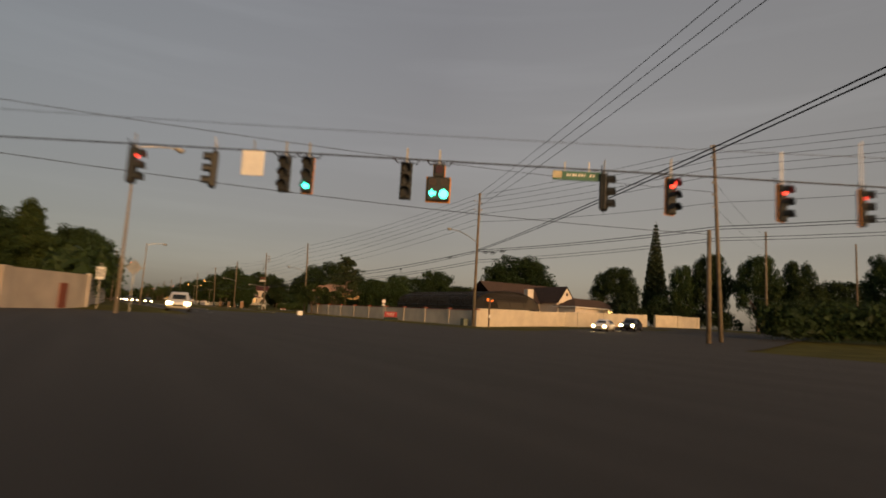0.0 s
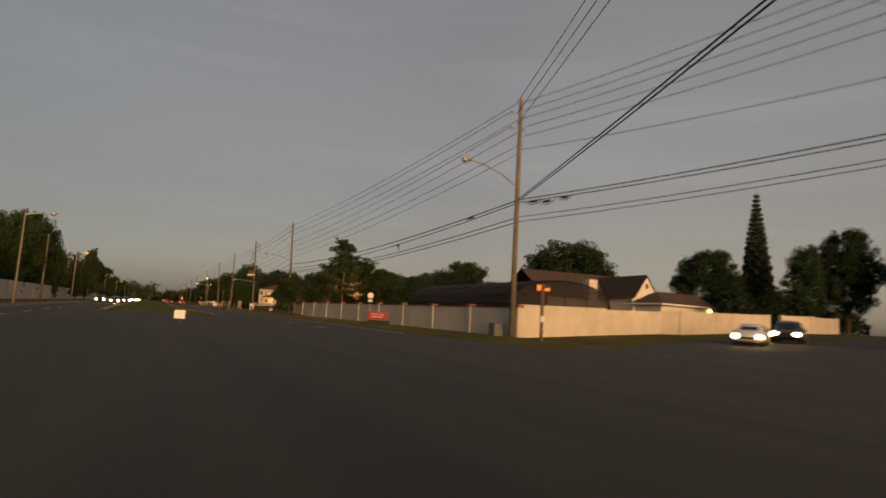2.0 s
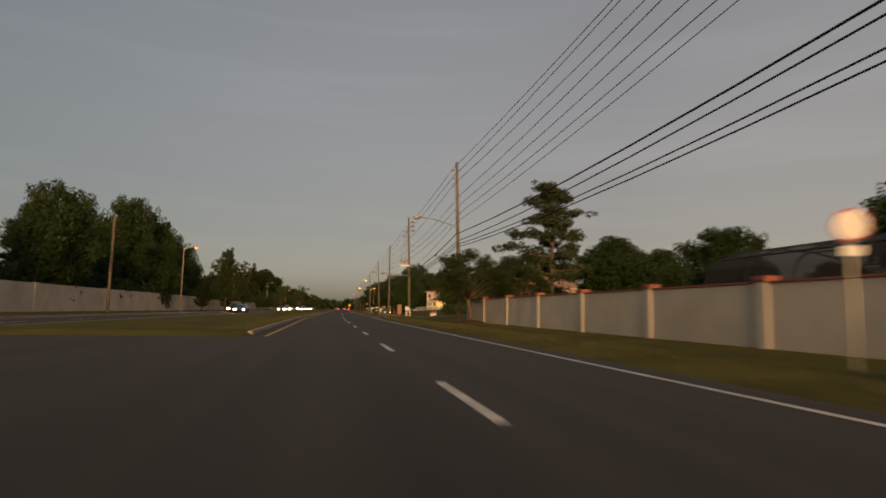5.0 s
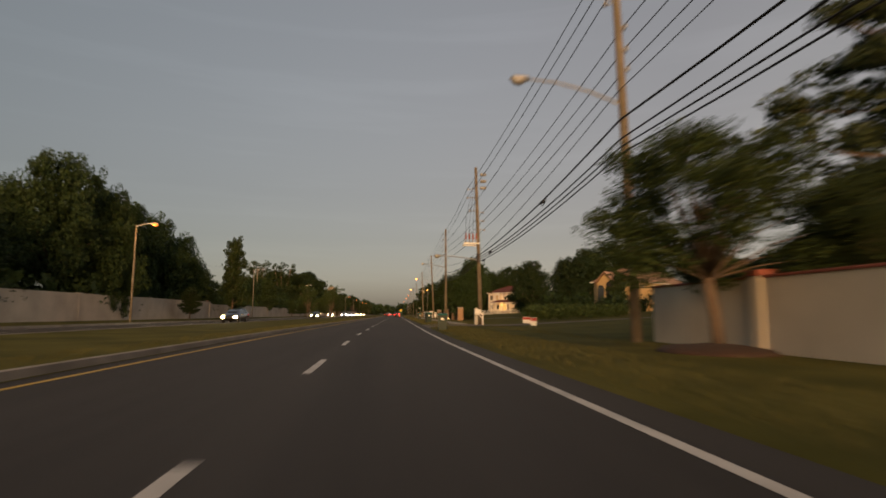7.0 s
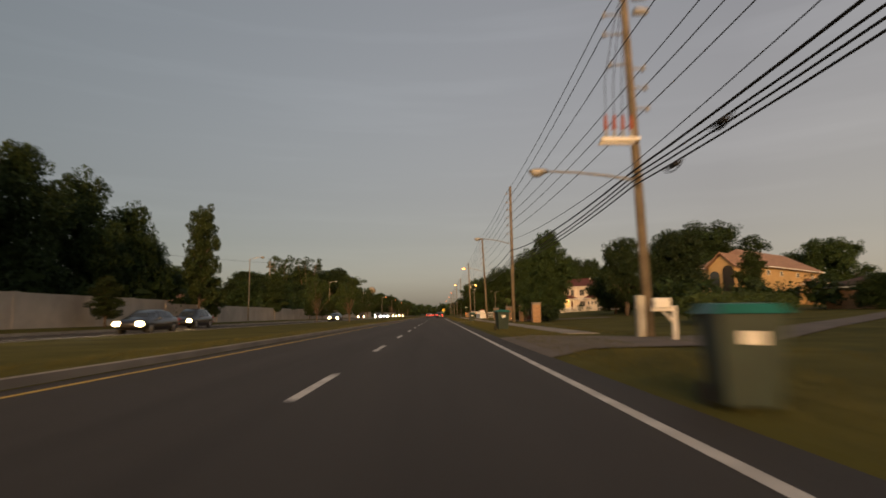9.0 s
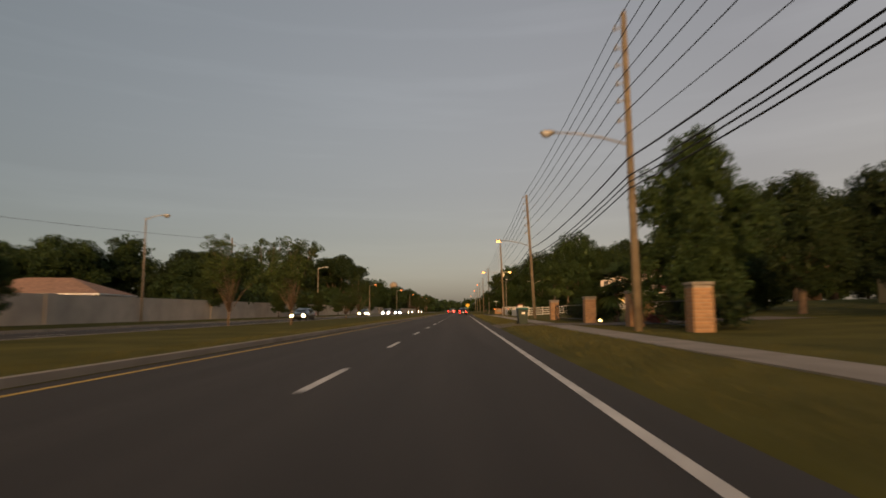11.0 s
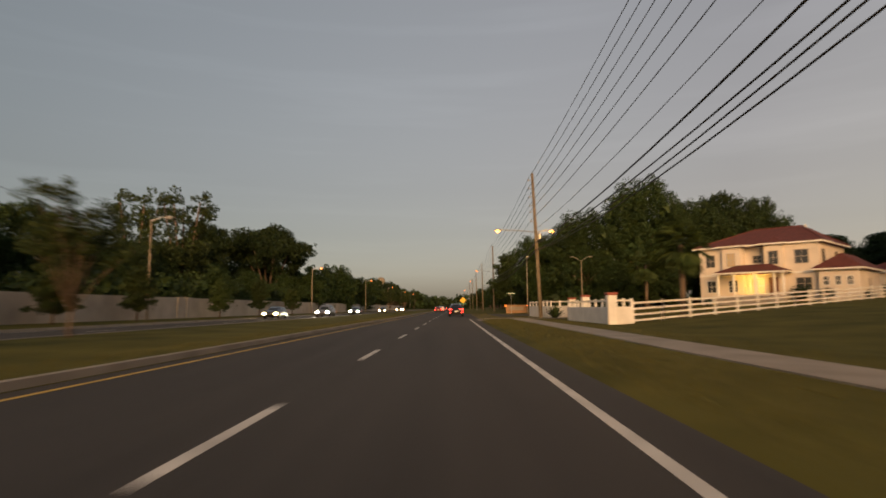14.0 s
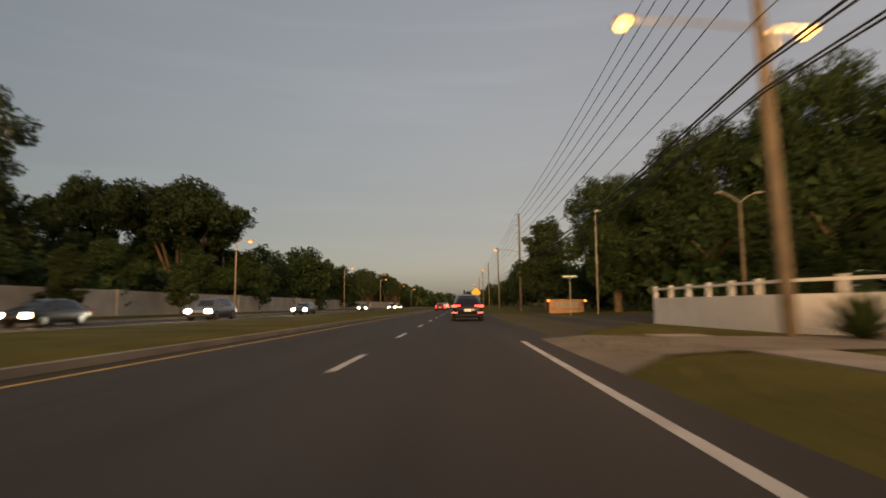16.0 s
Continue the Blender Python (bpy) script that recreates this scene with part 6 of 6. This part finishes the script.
# ---- street furniture ----
def bin_cart(x, y, turn, label, size=1.0):
    root = thing("wheelie_bin", Matrix.Translation((x, y, land(x, y) - 0.02)) @ Matrix.Rotation(radians(turn), 4, "Z") @ Matrix.Diagonal((size, size, size, 1)), label, "bin", "wheelie bins on the verge")
    bm = bmesh.new()
    v = [bm.verts.new(c) for c in ((-0.26, -0.3, 0.06), (0.26, -0.3, 0.06), (0.26, 0.24, 0.06), (-0.26, 0.24, 0.06), (-0.34, -0.4, 1.02), (0.34, -0.4, 1.02), (0.34, 0.34, 1.02), (-0.34, 0.34, 1.02))]
    for q in ((3, 2, 1, 0), (0, 1, 5, 4), (1, 2, 6, 5), (2, 3, 7, 6), (3, 0, 4, 7), (4, 5, 6, 7)):
        bm.faces.new([v[i] for i in q])
    part("body", bm, PLASTIC_G, root)
    bm = bmesh.new()
    v = [bm.verts.new(c) for c in ((-0.37, -0.44, 1.02), (0.37, -0.44, 1.02), (0.37, 0.38, 1.02), (-0.37, 0.38, 1.02), (-0.3, -0.34, 1.12), (0.3, -0.34, 1.12), (0.3, 0.3, 1.14), (-0.3, 0.3, 1.14))]
    for q in ((3, 2, 1, 0), (0, 1, 5, 4), (1, 2, 6, 5), (2, 3, 7, 6), (3, 0, 4, 7), (4, 5, 6, 7)):
        bm.faces.new([v[i] for i in q])
    part("lid", bm, PLASTIC_L, root, "teal plastic lid")
    part("badge", boxm(-0.1, 0.1, -0.385, -0.372, 0.7, 0.84), SIGNW, root, "pale square badge")
    for s in (-0.3, 0.3):
        part("wheel", tube(bmesh.new(), (s - 0.04, 0.26, 0.13), (s + 0.04, 0.26, 0.13), 0.13, None, 14), RUBBER, root)
    part("handle", pipe(bmesh.new(), [(-0.28, 0.36, 0.95), (-0.28, 0.46, 0.98), (0.28, 0.46, 0.98), (0.28, 0.36, 0.95)], 0.018, 6), RUBBER, root)
    return root


bin_cart(29.3, 158.0, 10, "dark green wheelie bin with teal lid on the verge")
bin_cart(28.1, 130.9, -8, "dark green wheelie bin with teal lid by the kerb", 0.92)
bin_cart(30.9, 198.9, 5, "dark green wheelie bin with teal lid by the drive")
root = thing("mailbox", Matrix.Translation((32.35, 143.0, land(32.35, 143.0) - 0.06)), "white mailbox on a white bracketed post", "mailbox")
part("post", boxm(0.3, 0.42, -0.06, 0.06, -0.3, 1.15, 0.01), WHITEP, root)
part("arm", boxm(-0.35, 0.42, -0.05, 0.05, 0.98, 1.08, 0.01), WHITEP, root)
bm = tube(bmesh.new(), (-0.3, 0, 1.27), (0.22, 0, 1.27), 0.13, None, 14)
box(bm, -0.3, 0.22, -0.13, 0.13, 1.085, 1.27, 0.01)
part("box", bm, SIGNW, root)
part("brace", pipe(bmesh.new(), [(0.36, 0, 0.6), (0.0, 0, 1.0)], 0.04, 6), WHITEP, root)
part("meter_box", boxm(-0.5, -0.2, 0.9, 1.15, 0.0, 1.5, 0.02), STEEL, tagged(thing("cabinet", Matrix.Translation((32.9, 144.4, land(32.9, 144.4))), "grey metal cabinet beside a wooden pole", "cabinet")))
for x, y, s in ((34.9, 136.7, 1.0), (33.0, 127.5, 0.6)):
    root = thing("yard_sign", Matrix.Translation((x, y, land(x, y))), "small red and white yard sign in the grass", "sign")
    part("panel", boxm(-0.3 * s, 0.3 * s, -0.01, 0.01, 0.3, 0.75, 0.004), SIGNW, root)
    part("stripe", boxm(-0.28 * s, 0.28 * s, -0.016, -0.0105, 0.56, 0.73), SIGNR, root, "red printed block")
    for k in (-0.2, 0.2):
        part("wire_leg", tube(bmesh.new(), (k * s, 0.016, -0.1), (k * s, 0.016, 0.5), 0.006, None, 5), STEEL, root)
root = thing("banner_sign", Matrix.Translation((30.0, 68.8, land(30.0, 68.8))) @ Matrix.Rotation(radians(-38), 4, "Z"), "red banner sign on a dark frame by the verge", "sign")
part("panel", boxm(-0.85, 0.85, -0.02, 0.02, 0.45, 1.15, 0.01), SIGNR, root)
part("frame", boxm(-0.95, 0.95, 0.025, 0.3, 0.0, 0.42, 0.03), PLASTIC_G, root)
for r in range(2):
    for i in range(5):
        part("writing_bar", boxm(-0.55 + i * 0.22, -0.4 + i * 0.22, -0.026, -0.0205, 0.68 + r * 0.2, 0.75 + r * 0.2), SIGNW, root)
root = thing("round_sign", Matrix.Translation((30.6, 72.4, land(30.6, 72.4))), "round white sign with a red ring on a post", "sign")
part("post", tube(bmesh.new(), (0, 0.03, -0.3), (0, 0.03, 2.6), 0.03, None, 8), STEEL, root)
m = Matrix.Translation((0, 0, 2.55)) @ Matrix.Rotation(radians(-25), 4, "Z")
part("disc", tube(bmesh.new(), m @ Vector((0, 0.0, 0)), m @ Vector((0, -0.02, 0)), 0.3, None, 24), SIGNR, root)
part("face", tube(bmesh.new(), m @ Vector((0, -0.021, 0)), m @ Vector((0, -0.026, 0)), 0.26, None, 24), SIGNW, root, "white face")
part("plate", boxm(-0.22, 0.22, -0.02, 0.0, 2.0, 2.18, 0.005), SIGNW, root)
root = thing("walk_signal", Matrix.Translation((33.2, 50.8, land(33.2, 50.8))), "dark post with lit orange walk signals", "walk signal")
part("post", pipe(bmesh.new(), [(0, 0, -0.3), (0, 0, 3.3)], 0.1, 10), BARK, root)
for s, a, hood in ((-0.36, 5, 0.15), (0.34, -35, 0.0)):
    m = Matrix.Translation((s, 0, 3.1)) @ Matrix.Rotation(radians(a), 4, "Z")
    part("housing", boxm(-0.2, 0.2, -0.1, 0.14, -0.22, 0.22, 0.02, m=m), SIGBODY, root)
    part("bracket", boxm(min(0, s), max(0, s), -0.02, 0.02, 3.28, 3.33), SIGBODY, root)
    part("lens", boxm(-0.13, 0.13, -0.125, -0.105, -0.15, hood, m=m), G_HAND, root, "lit orange hand lens")
part("push_button", boxm(-0.12, 0.12, -0.1, -0.071, 1.1, 1.45), SIGNW, root)
root = thing("utility_cabinet", Matrix.Translation((33.15, 55.6, land(33.15, 55.6))), "dull green utility cabinet against the cream wall", "cabinet")
part("body", boxm(-0.34, 0.34, -0.36, 0.36, -0.1, 0.78, 0.03), mat("cabinet_green", (0.14, 0.16, 0.12), 0.7), root)
part("lid", boxm(-0.38, 0.38, -0.4, 0.4, 0.78, 0.84, 0.02), mat("cabinet_top", (0.13, 0.15, 0.11), 0.7), root)
root = thing("street_name_sign", Matrix.Translation((37.6, 304.1, land(37.6, 304.1))), "small green street name sign on a post", "sign")
part("post", tube(bmesh.new(), (0, 0, -0.3), (0, 0, 3.0), 0.03, None, 8), STEEL, root)
part("board", boxm(-0.62, 0.62, -0.015, 0.015, 3.0, 3.22, 0.005), SIGNGR, root)
bm = bmesh.new()
for i in range(6):
    box(bm, -0.5 + i * 0.17, -0.38 + i * 0.17, -0.021, -0.0155, 3.06, 3.16)
part("writing_bars", bm, SIGNW, root)
root = thing("monument_sign", Matrix.Translation((40.2, 318.6, land(40.2, 318.6))), "low brown brick entrance sign with two lamps", "sign")
part("wall_panel", boxm(-1.8, 1.8, -0.25, 0.25, -0.2, 1.4, 0.04), BRICK, root)
part("name_panel", boxm(-1.2, 1.2, -0.29, -0.252, 0.5, 1.1, 0.01), CONCRETE, root)
for s in (-1.9, 1.9):
    part("lamp", ball(bmesh.new(), (s, -0.3, 1.25), 0.14, 2), G_ORANGE, root, "glowing lamp")
root = thing("warning_sign", Matrix.Translation((31.4, 330, land(31.4, 330))), "yellow diamond sign over a green plate", "sign")
part("post", tube(bmesh.new(), (0, 0.03, -0.3), (0, 0.03, 2.6), 0.04, None, 8), STEEL, root)
part("diamond", boxm(-0.45, 0.45, -0.015, 0.015, -0.45, 0.45, m=Matrix.Translation((0, 0, 2.55)) @ Matrix.Rotation(radians(45), 4, "Y")), SIGNY, root)
part("plate", boxm(-0.8, 0.5, -0.03, -0.005, 1.75, 2.05), SIGNGR, root, "green plate")
root = thing("uplight", Matrix.Translation((36.2, 199.6, land(36.2, 199.6))), "small bright ground uplight in the shrubs", "garden light")
part("body", tube(bmesh.new(), (0, 0, -0.05), (0, 0, 0.18), 0.09, 0.11, 12), IRON, root)
part("lens", ball(bmesh.new(), (0, 0, 0.2), 0.12, 2), G_WARM, root, "glowing lens")
bm = bmesh.new()
vs = bmesh.ops.create_icosphere(bm, subdivisions=3, radius=1.0)["verts"]
for v in vs:
    v.co = Vector((v.co.x * 1.3, v.co.y * 1.7, v.co.z * 0.22 * (1 + 0.2 * noise.noise(v.co * 3))))
    v.co += Vector((32.6, 108.6, land(32.6, 108.6)))
tagged(part("mulch_bed", bm, MULCH, smooth=True), "low red mulch mound under a verge tree", "mulch bed")
# junction corner signs
for x, y, k in ((-2.6, 45.5, 0), (-4.6, 47.5, 1)):
    root = thing("road_sign", Matrix.Translation((x, y, land(x, y))) @ Matrix.Rotation(radians(-25), 4, "Z"), "pale diamond road sign on a post" if k == 0 else "white road sign on a post", "sign")
    part("post", tube(bmesh.new(), (0, 0.03, -0.3), (0, 0.03, 3.4), 0.035, None, 8), STEEL, root)
    if k == 0:
        part("panel", boxm(-0.42, 0.42, -0.015, 0.015, -0.42, 0.42, m=Matrix.Translation((0, 0, 3.2)) @ Matrix.Rotation(radians(45), 4, "Y")), STEEL, root)
    else:
        part("panel", boxm(-0.3, 0.3, -0.015, 0.015, 2.2, 3.1, 0.01), SIGNW, root)
        bm = bmesh.new()
        box(bm, -0.18, -0.08, -0.022, -0.0155, 2.35, 2.95), box(bm, 0.06, 0.16, -0.022, -0.0155, 2.35, 2.95)
        part("writing_bars", bm, SIGBODY, root)
root = thing("yard_sign", Matrix.Translation((14.25, 58.8, 0.0)), "small white notice standing on the asphalt", "sign")
part("panel", boxm(-0.28, 0.28, -0.01, 0.01, 0.25, 0.72, 0.004), SIGNW, root)
part("leg", tube(bmesh.new(), (0, 0.02, -0.02), (0, 0.02, 0.6), 0.015, None, 5), STEEL, root)
root = thing("red_door", Matrix.Translation((-6.85, 46.1, land(-6.85, 46.1))) @ Matrix.Rotation(radians(65.9), 4, "Z"), "rusty red metal door in the corner wall", "door")
part("leaf", boxm(-0.5, 0.5, -0.2, -0.13, 0.05, 1.75, 0.01), mat("rust_red", (0.24, 0.07, 0.04), 0.8, scale=4), root)
tower = thing("far_tower", Matrix.Translation((-60, 1050, 0)), "pale water tower on the skyline", "tower")
part("shaft", pipe(bmesh.new(), [(0, 0, 0), (0, 0, 34)], 2.4, 14), CONCP, tower)
part("tank", ball(bmesh.new(), (0, 0, 40), 6.5, 2, (1, 1, 0.9)), CONCP, tower, smooth=True)


# ---- grass blades along the verges ----
rng = np.random.default_rng(9)
n = 60000
gy = rng.uniform(60, 310, n)
gu = np.where(rng.uniform(0, 1, n) < 0.62, rng.uniform(27.7, 30.2, n), np.where(rng.uniform(0, 1, n) < 0.5, rng.uniform(31.9, 33.4, n), rng.uniform(17.4, 18.7, n)))
gy = np.where((gu < 19) & (gy < 87), gy + 60, gy)
gx = gu + np.where(gy > 120, 0.021 * (gy - 120), 0.0)
gz = np.array([land(x, y) for x, y in zip(gx, gy)])
hh, aa = rng.uniform(0.04, 0.13, n), rng.uniform(0, 6.28, n)
lean = rng.normal(size=(n, 2)) * 0.04
p0 = np.stack([gx - 0.012 * np.cos(aa), gy - 0.012 * np.sin(aa), gz - 0.01], 1)
p1 = np.stack([gx + 0.012 * np.cos(aa), gy + 0.012 * np.sin(aa), gz - 0.01], 1)
p2 = np.stack([gx + lean[:, 0], gy + lean[:, 1], gz + hh], 1)
tagged(mesh_part("grass", np.stack([p0, p1, p2], 1).reshape(-1, 3).tolist(), np.arange(3 * n).reshape(-1, 3).tolist(), LEAF_G), "short dry grass blades along the verges", "grass", kind="stuff")


# ---- cars ----
def car(x, y, turn, paint, style, lamps, label, group="", z=None):
    """A car standing at x, y; it points to its +y. lamps: 'head' warm or white headlights on, 'tail' tail lights on, 'both'."""
    root = thing("car", Matrix.Translation((x, y, land(x, y) if z is None else z)) @ Matrix.Rotation(radians(turn), 4, "Z"), label, "car", group)
    suv = style == "suv"
    L, W, H = (4.75, 1.94, 1.66) if suv else (4.7, 1.82, 1.44)
    # stations from tail to nose: place along, half width, sill, waist, roof, roof half width
    S = [(-0.5, 0.86, 0.42, 0.86, 0.90, 0.70), (-0.47, 0.94, 0.32, 0.98, 1.02, 0.74), (-0.40, 0.98, 0.24, 1.02, 1.32 if suv else 1.1, 0.66), (-0.30, 1.0, 0.22, 1.0, 1.58 if suv else 1.34, 0.62), (-0.12, 1.0, 0.2, 0.97, H, 0.63), (0.06, 1.0, 0.2, 0.95, H * 0.985, 0.63),
         (0.17, 1.0, 0.2, 0.94, H * 0.86, 0.65), (0.27, 0.99, 0.21, 0.94, 0.99, 0.74), (0.40, 0.96, 0.24, 0.84, 0.88, 0.7), (0.47, 0.88, 0.3, 0.72, 0.76, 0.66), (0.5, 0.76, 0.38, 0.6, 0.64, 0.56)]
    k = 1.0 if suv else 0.9
    bm, rings = bmesh.new(), []
    for a, hw, lo, wa, ro, rw in S:
        hw, rw, wa = hw * W / 2, rw * W / 2, wa * (1.0 if suv else 0.93)
        ro = max(ro, wa + 0.02)
        pts = [(hw * 0.86, lo), (hw * 0.98, lo + 0.14), (hw, (lo + wa) / 2), (hw * 0.97, wa - 0.03), (hw * 0.93, wa), (rw + (hw * 0.93 - rw) * 0.12, ro - 0.05), (rw * 0.86, ro)]
        ring = [(p, q) for p, q in pts] + [(-p, q) for p, q in reversed(pts)]
        rings.append([bm.verts.new((p, a * L, q)) for p, q in ring])
    for r0, r1 in zip(rings, rings[1:]):
        for i in range(len(r0)):
            j = (i + 1) % len(r0)
            bm.faces.new((r0[i], r0[j], r1[j], r1[i]))
    bm.faces.new(rings[0]), bm.faces.new(rings[-1][::-1])
    bmesh.ops.recalc_face_normals(bm, faces=bm.faces)
    co = [[v.co.copy() for v in r] for r in rings]
    body = part("body", bm, paint, root, smooth=True)

    def pane(name, quads, lift=0.012):
        b = bmesh.new()
        for q in quads:
            q = [Vector(c) for c in q]
            n = (q[1] - q[0]).cross(q[2] - q[0]).normalized()
            mid = sum(q, Vector()) / 4
            if n.dot(mid - Vector((0, mid.y * 0.3, 0.6))) < 0:
                n = -n
            vs = [b.verts.new(mid + (c - mid) * 0.9 + n * lift) for c in q]
            b.faces.new(vs)
        part(name, b, GLASS, body)
    pane("windscreen", [(co[6][6], co[6][7], co[7][7], co[7][6])])
    pane("rear_window", [(co[2][6], co[2][7], co[3][7], co[3][6])])
    for s in (0, 1):
        i, j = ((4, 5) if s == 0 else (9, 8))
        pane("side_window", [(co[3][i], co[4][i], co[4][j], co[3][j])])
        pane("side_window", [(co[4][i], co[5][i], co[5][j], co[4][j])])
        pane("side_window", [(co[5][i], co[6][i], co[6][j], co[5][j])])
    for sx in (-1, 1):
        for yy in (-0.30, 0.31):
            wx = sx * (W / 2 - 0.11)
            r = 0.36 if suv else 0.33
            tyre = part("wheel", tube(bmesh.new(), (wx - 0.11, yy * L, r), (wx + 0.115, yy * L, r), r, None, 20), RUBBER, root)
            part("rim", tube(bmesh.new(), (wx + sx * 0.118, yy * L, r), (wx + sx * 0.13, yy * L, r), r * 0.66, r * 0.5, 14), RIM, tyre)
        on = lamps in ("head", "both", "yellow")
        b = ball(bmesh.new(), (sx * W * 0.36, L * 0.485, 0.66 * k), 0.19, 2, (1.2, 0.8, 0.85))
        part("headlight", b, (G_HEADW if lamps == "yellow" else G_HEAD) if on else CERAM, root, "headlight switched on" if on else "")
        b = boxm(sx * W * 0.36 - 0.27, sx * W * 0.36 + 0.27, -L * 0.494, -L * 0.46, 0.86 * k, 0.98 * k, 0.02)
        part("tail_light", b, G_TAIL if lamps in ("tail", "both") else SIGNR, root, "red tail light switched on" if lamps in ("tail", "both") else "")
        # with tail lights on, the reflectors glow in place of light thrown back
        b = boxm(sx * W * 0.40 - 0.16, sx * W * 0.40 + 0.16, -L * 0.503, -L * 0.49, 0.5, 0.56, 0.01)
        part("reflector", b, G_TAIL if lamps == "tail" else SIGNR, root)
        part("mirror", ball(bmesh.new(), (sx * (W / 2 + 0.08), L * 0.14, 1.0 * k), 0.12, 2, (1, 0.6, 0.7)), paint, root)
    part("number_plate", boxm(-0.2, 0.2, -L * 0.5 - 0.03, -L * 0.5 + 0.01, 0.6 * k, 0.76 * k), SIGNW, root, "plain pale plate")
    part("bumper", boxm(-W * 0.4, W * 0.4, -L * 0.5 - 0.02, -L * 0.46, 0.3, 0.46, 0.03), RUBBER, root)
    part("grille", boxm(-W * 0.22, W * 0.22, L * 0.48, L * 0.5 + 0.01, 0.42, 0.58, 0.02), RUBBER, root)
    return root


P_DARK = mat("car_dark_blue", (0.015, 0.012, 0.018), 0.3, 0.3, coat=0.8, bump=0.0, var=0.05)
P_WHITE = mat("car_white", (0.72, 0.71, 0.68), 0.3, 0.0, coat=0.6, bump=0.0, var=0.04)
P_GREY = mat("car_grey", (0.16, 0.16, 0.17), 0.35, 0.5, coat=0.6, bump=0.0, var=0.05)
P_BLACK = mat("car_black", (0.012, 0.012, 0.013), 0.3, 0.2, coat=0.8, bump=0.0, var=0.05)
P_RED = mat("car_red", (0.2, 0.015, 0.012), 0.3, 0.2, coat=0.6, bump=0.0, var=0.05)
car(29.2, 296.0, -1.2, P_DARK, "suv", "tail", "dark sport utility car with red tail lights on")
car(48.2, 47.8, 118, P_WHITE, "sedan", "yellow", "white saloon waiting on the side street, headlights on")
car(55.2, 49.6, 116, P_BLACK, "suv", "yellow", "black car waiting on the side street, headlights on")
car(1.6, 53, 171, P_WHITE, "suv", "yellow", "white car leaving the road, headlights on")
for u, y, p, st, l in ((7.3, 161, P_BLACK, "sedan", "yellow"), (3.7, 176, P_BLACK, "suv", "yellow"), (7.3, 226, P_BLACK, "sedan", "yellow"), (3.8, 288, P_BLACK, "sedan", "yellow"), (7.2, 300, P_GREY, "suv", "head"), (7.4, 324, P_BLACK, "sedan", "head"), (7.2, 366, P_BLACK, "sedan", "yellow"), (7.3, 410, P_GREY, "suv", "yellow"), (3.8, 460, P_BLACK, "sedan", "yellow")):
    car(u + bend(y), y, 180 - 1.2, p, st, l, "oncoming car with its headlights on", "oncoming cars")
for x, y, p, st in ((26.4, 372, P_RED, "sedan"), (27.2, 402, P_WHITE, "suv"), (31.6, 440, P_GREY, "sedan"), (28.6, 470, P_BLACK, "suv")):
    car(x, y, -1.2, p, st, "tail", "car far ahead with red tail lights on", "cars far ahead")
# the beams of the nearest headlights
for u, y, z in ((7.2, 297.3, 0.75), (7.4, 321.4, 0.75), (7.2, 363.4, 0.75), (7.3, 158.4, 0.75)):
    beam = new("headlight_beam", bpy.data.lights.new("headlight_beam", "SPOT"))
    beam.data.energy, beam.data.color, beam.data.spot_size, beam.data.spot_blend, beam.data.shadow_soft_size = 900, (1.0, 0.86, 0.6), radians(70), 0.7, 0.12
    beam.matrix_world = look((u + bend(y), y, z), (u + bend(y) - 3.0, y - 25.0, 0.1))
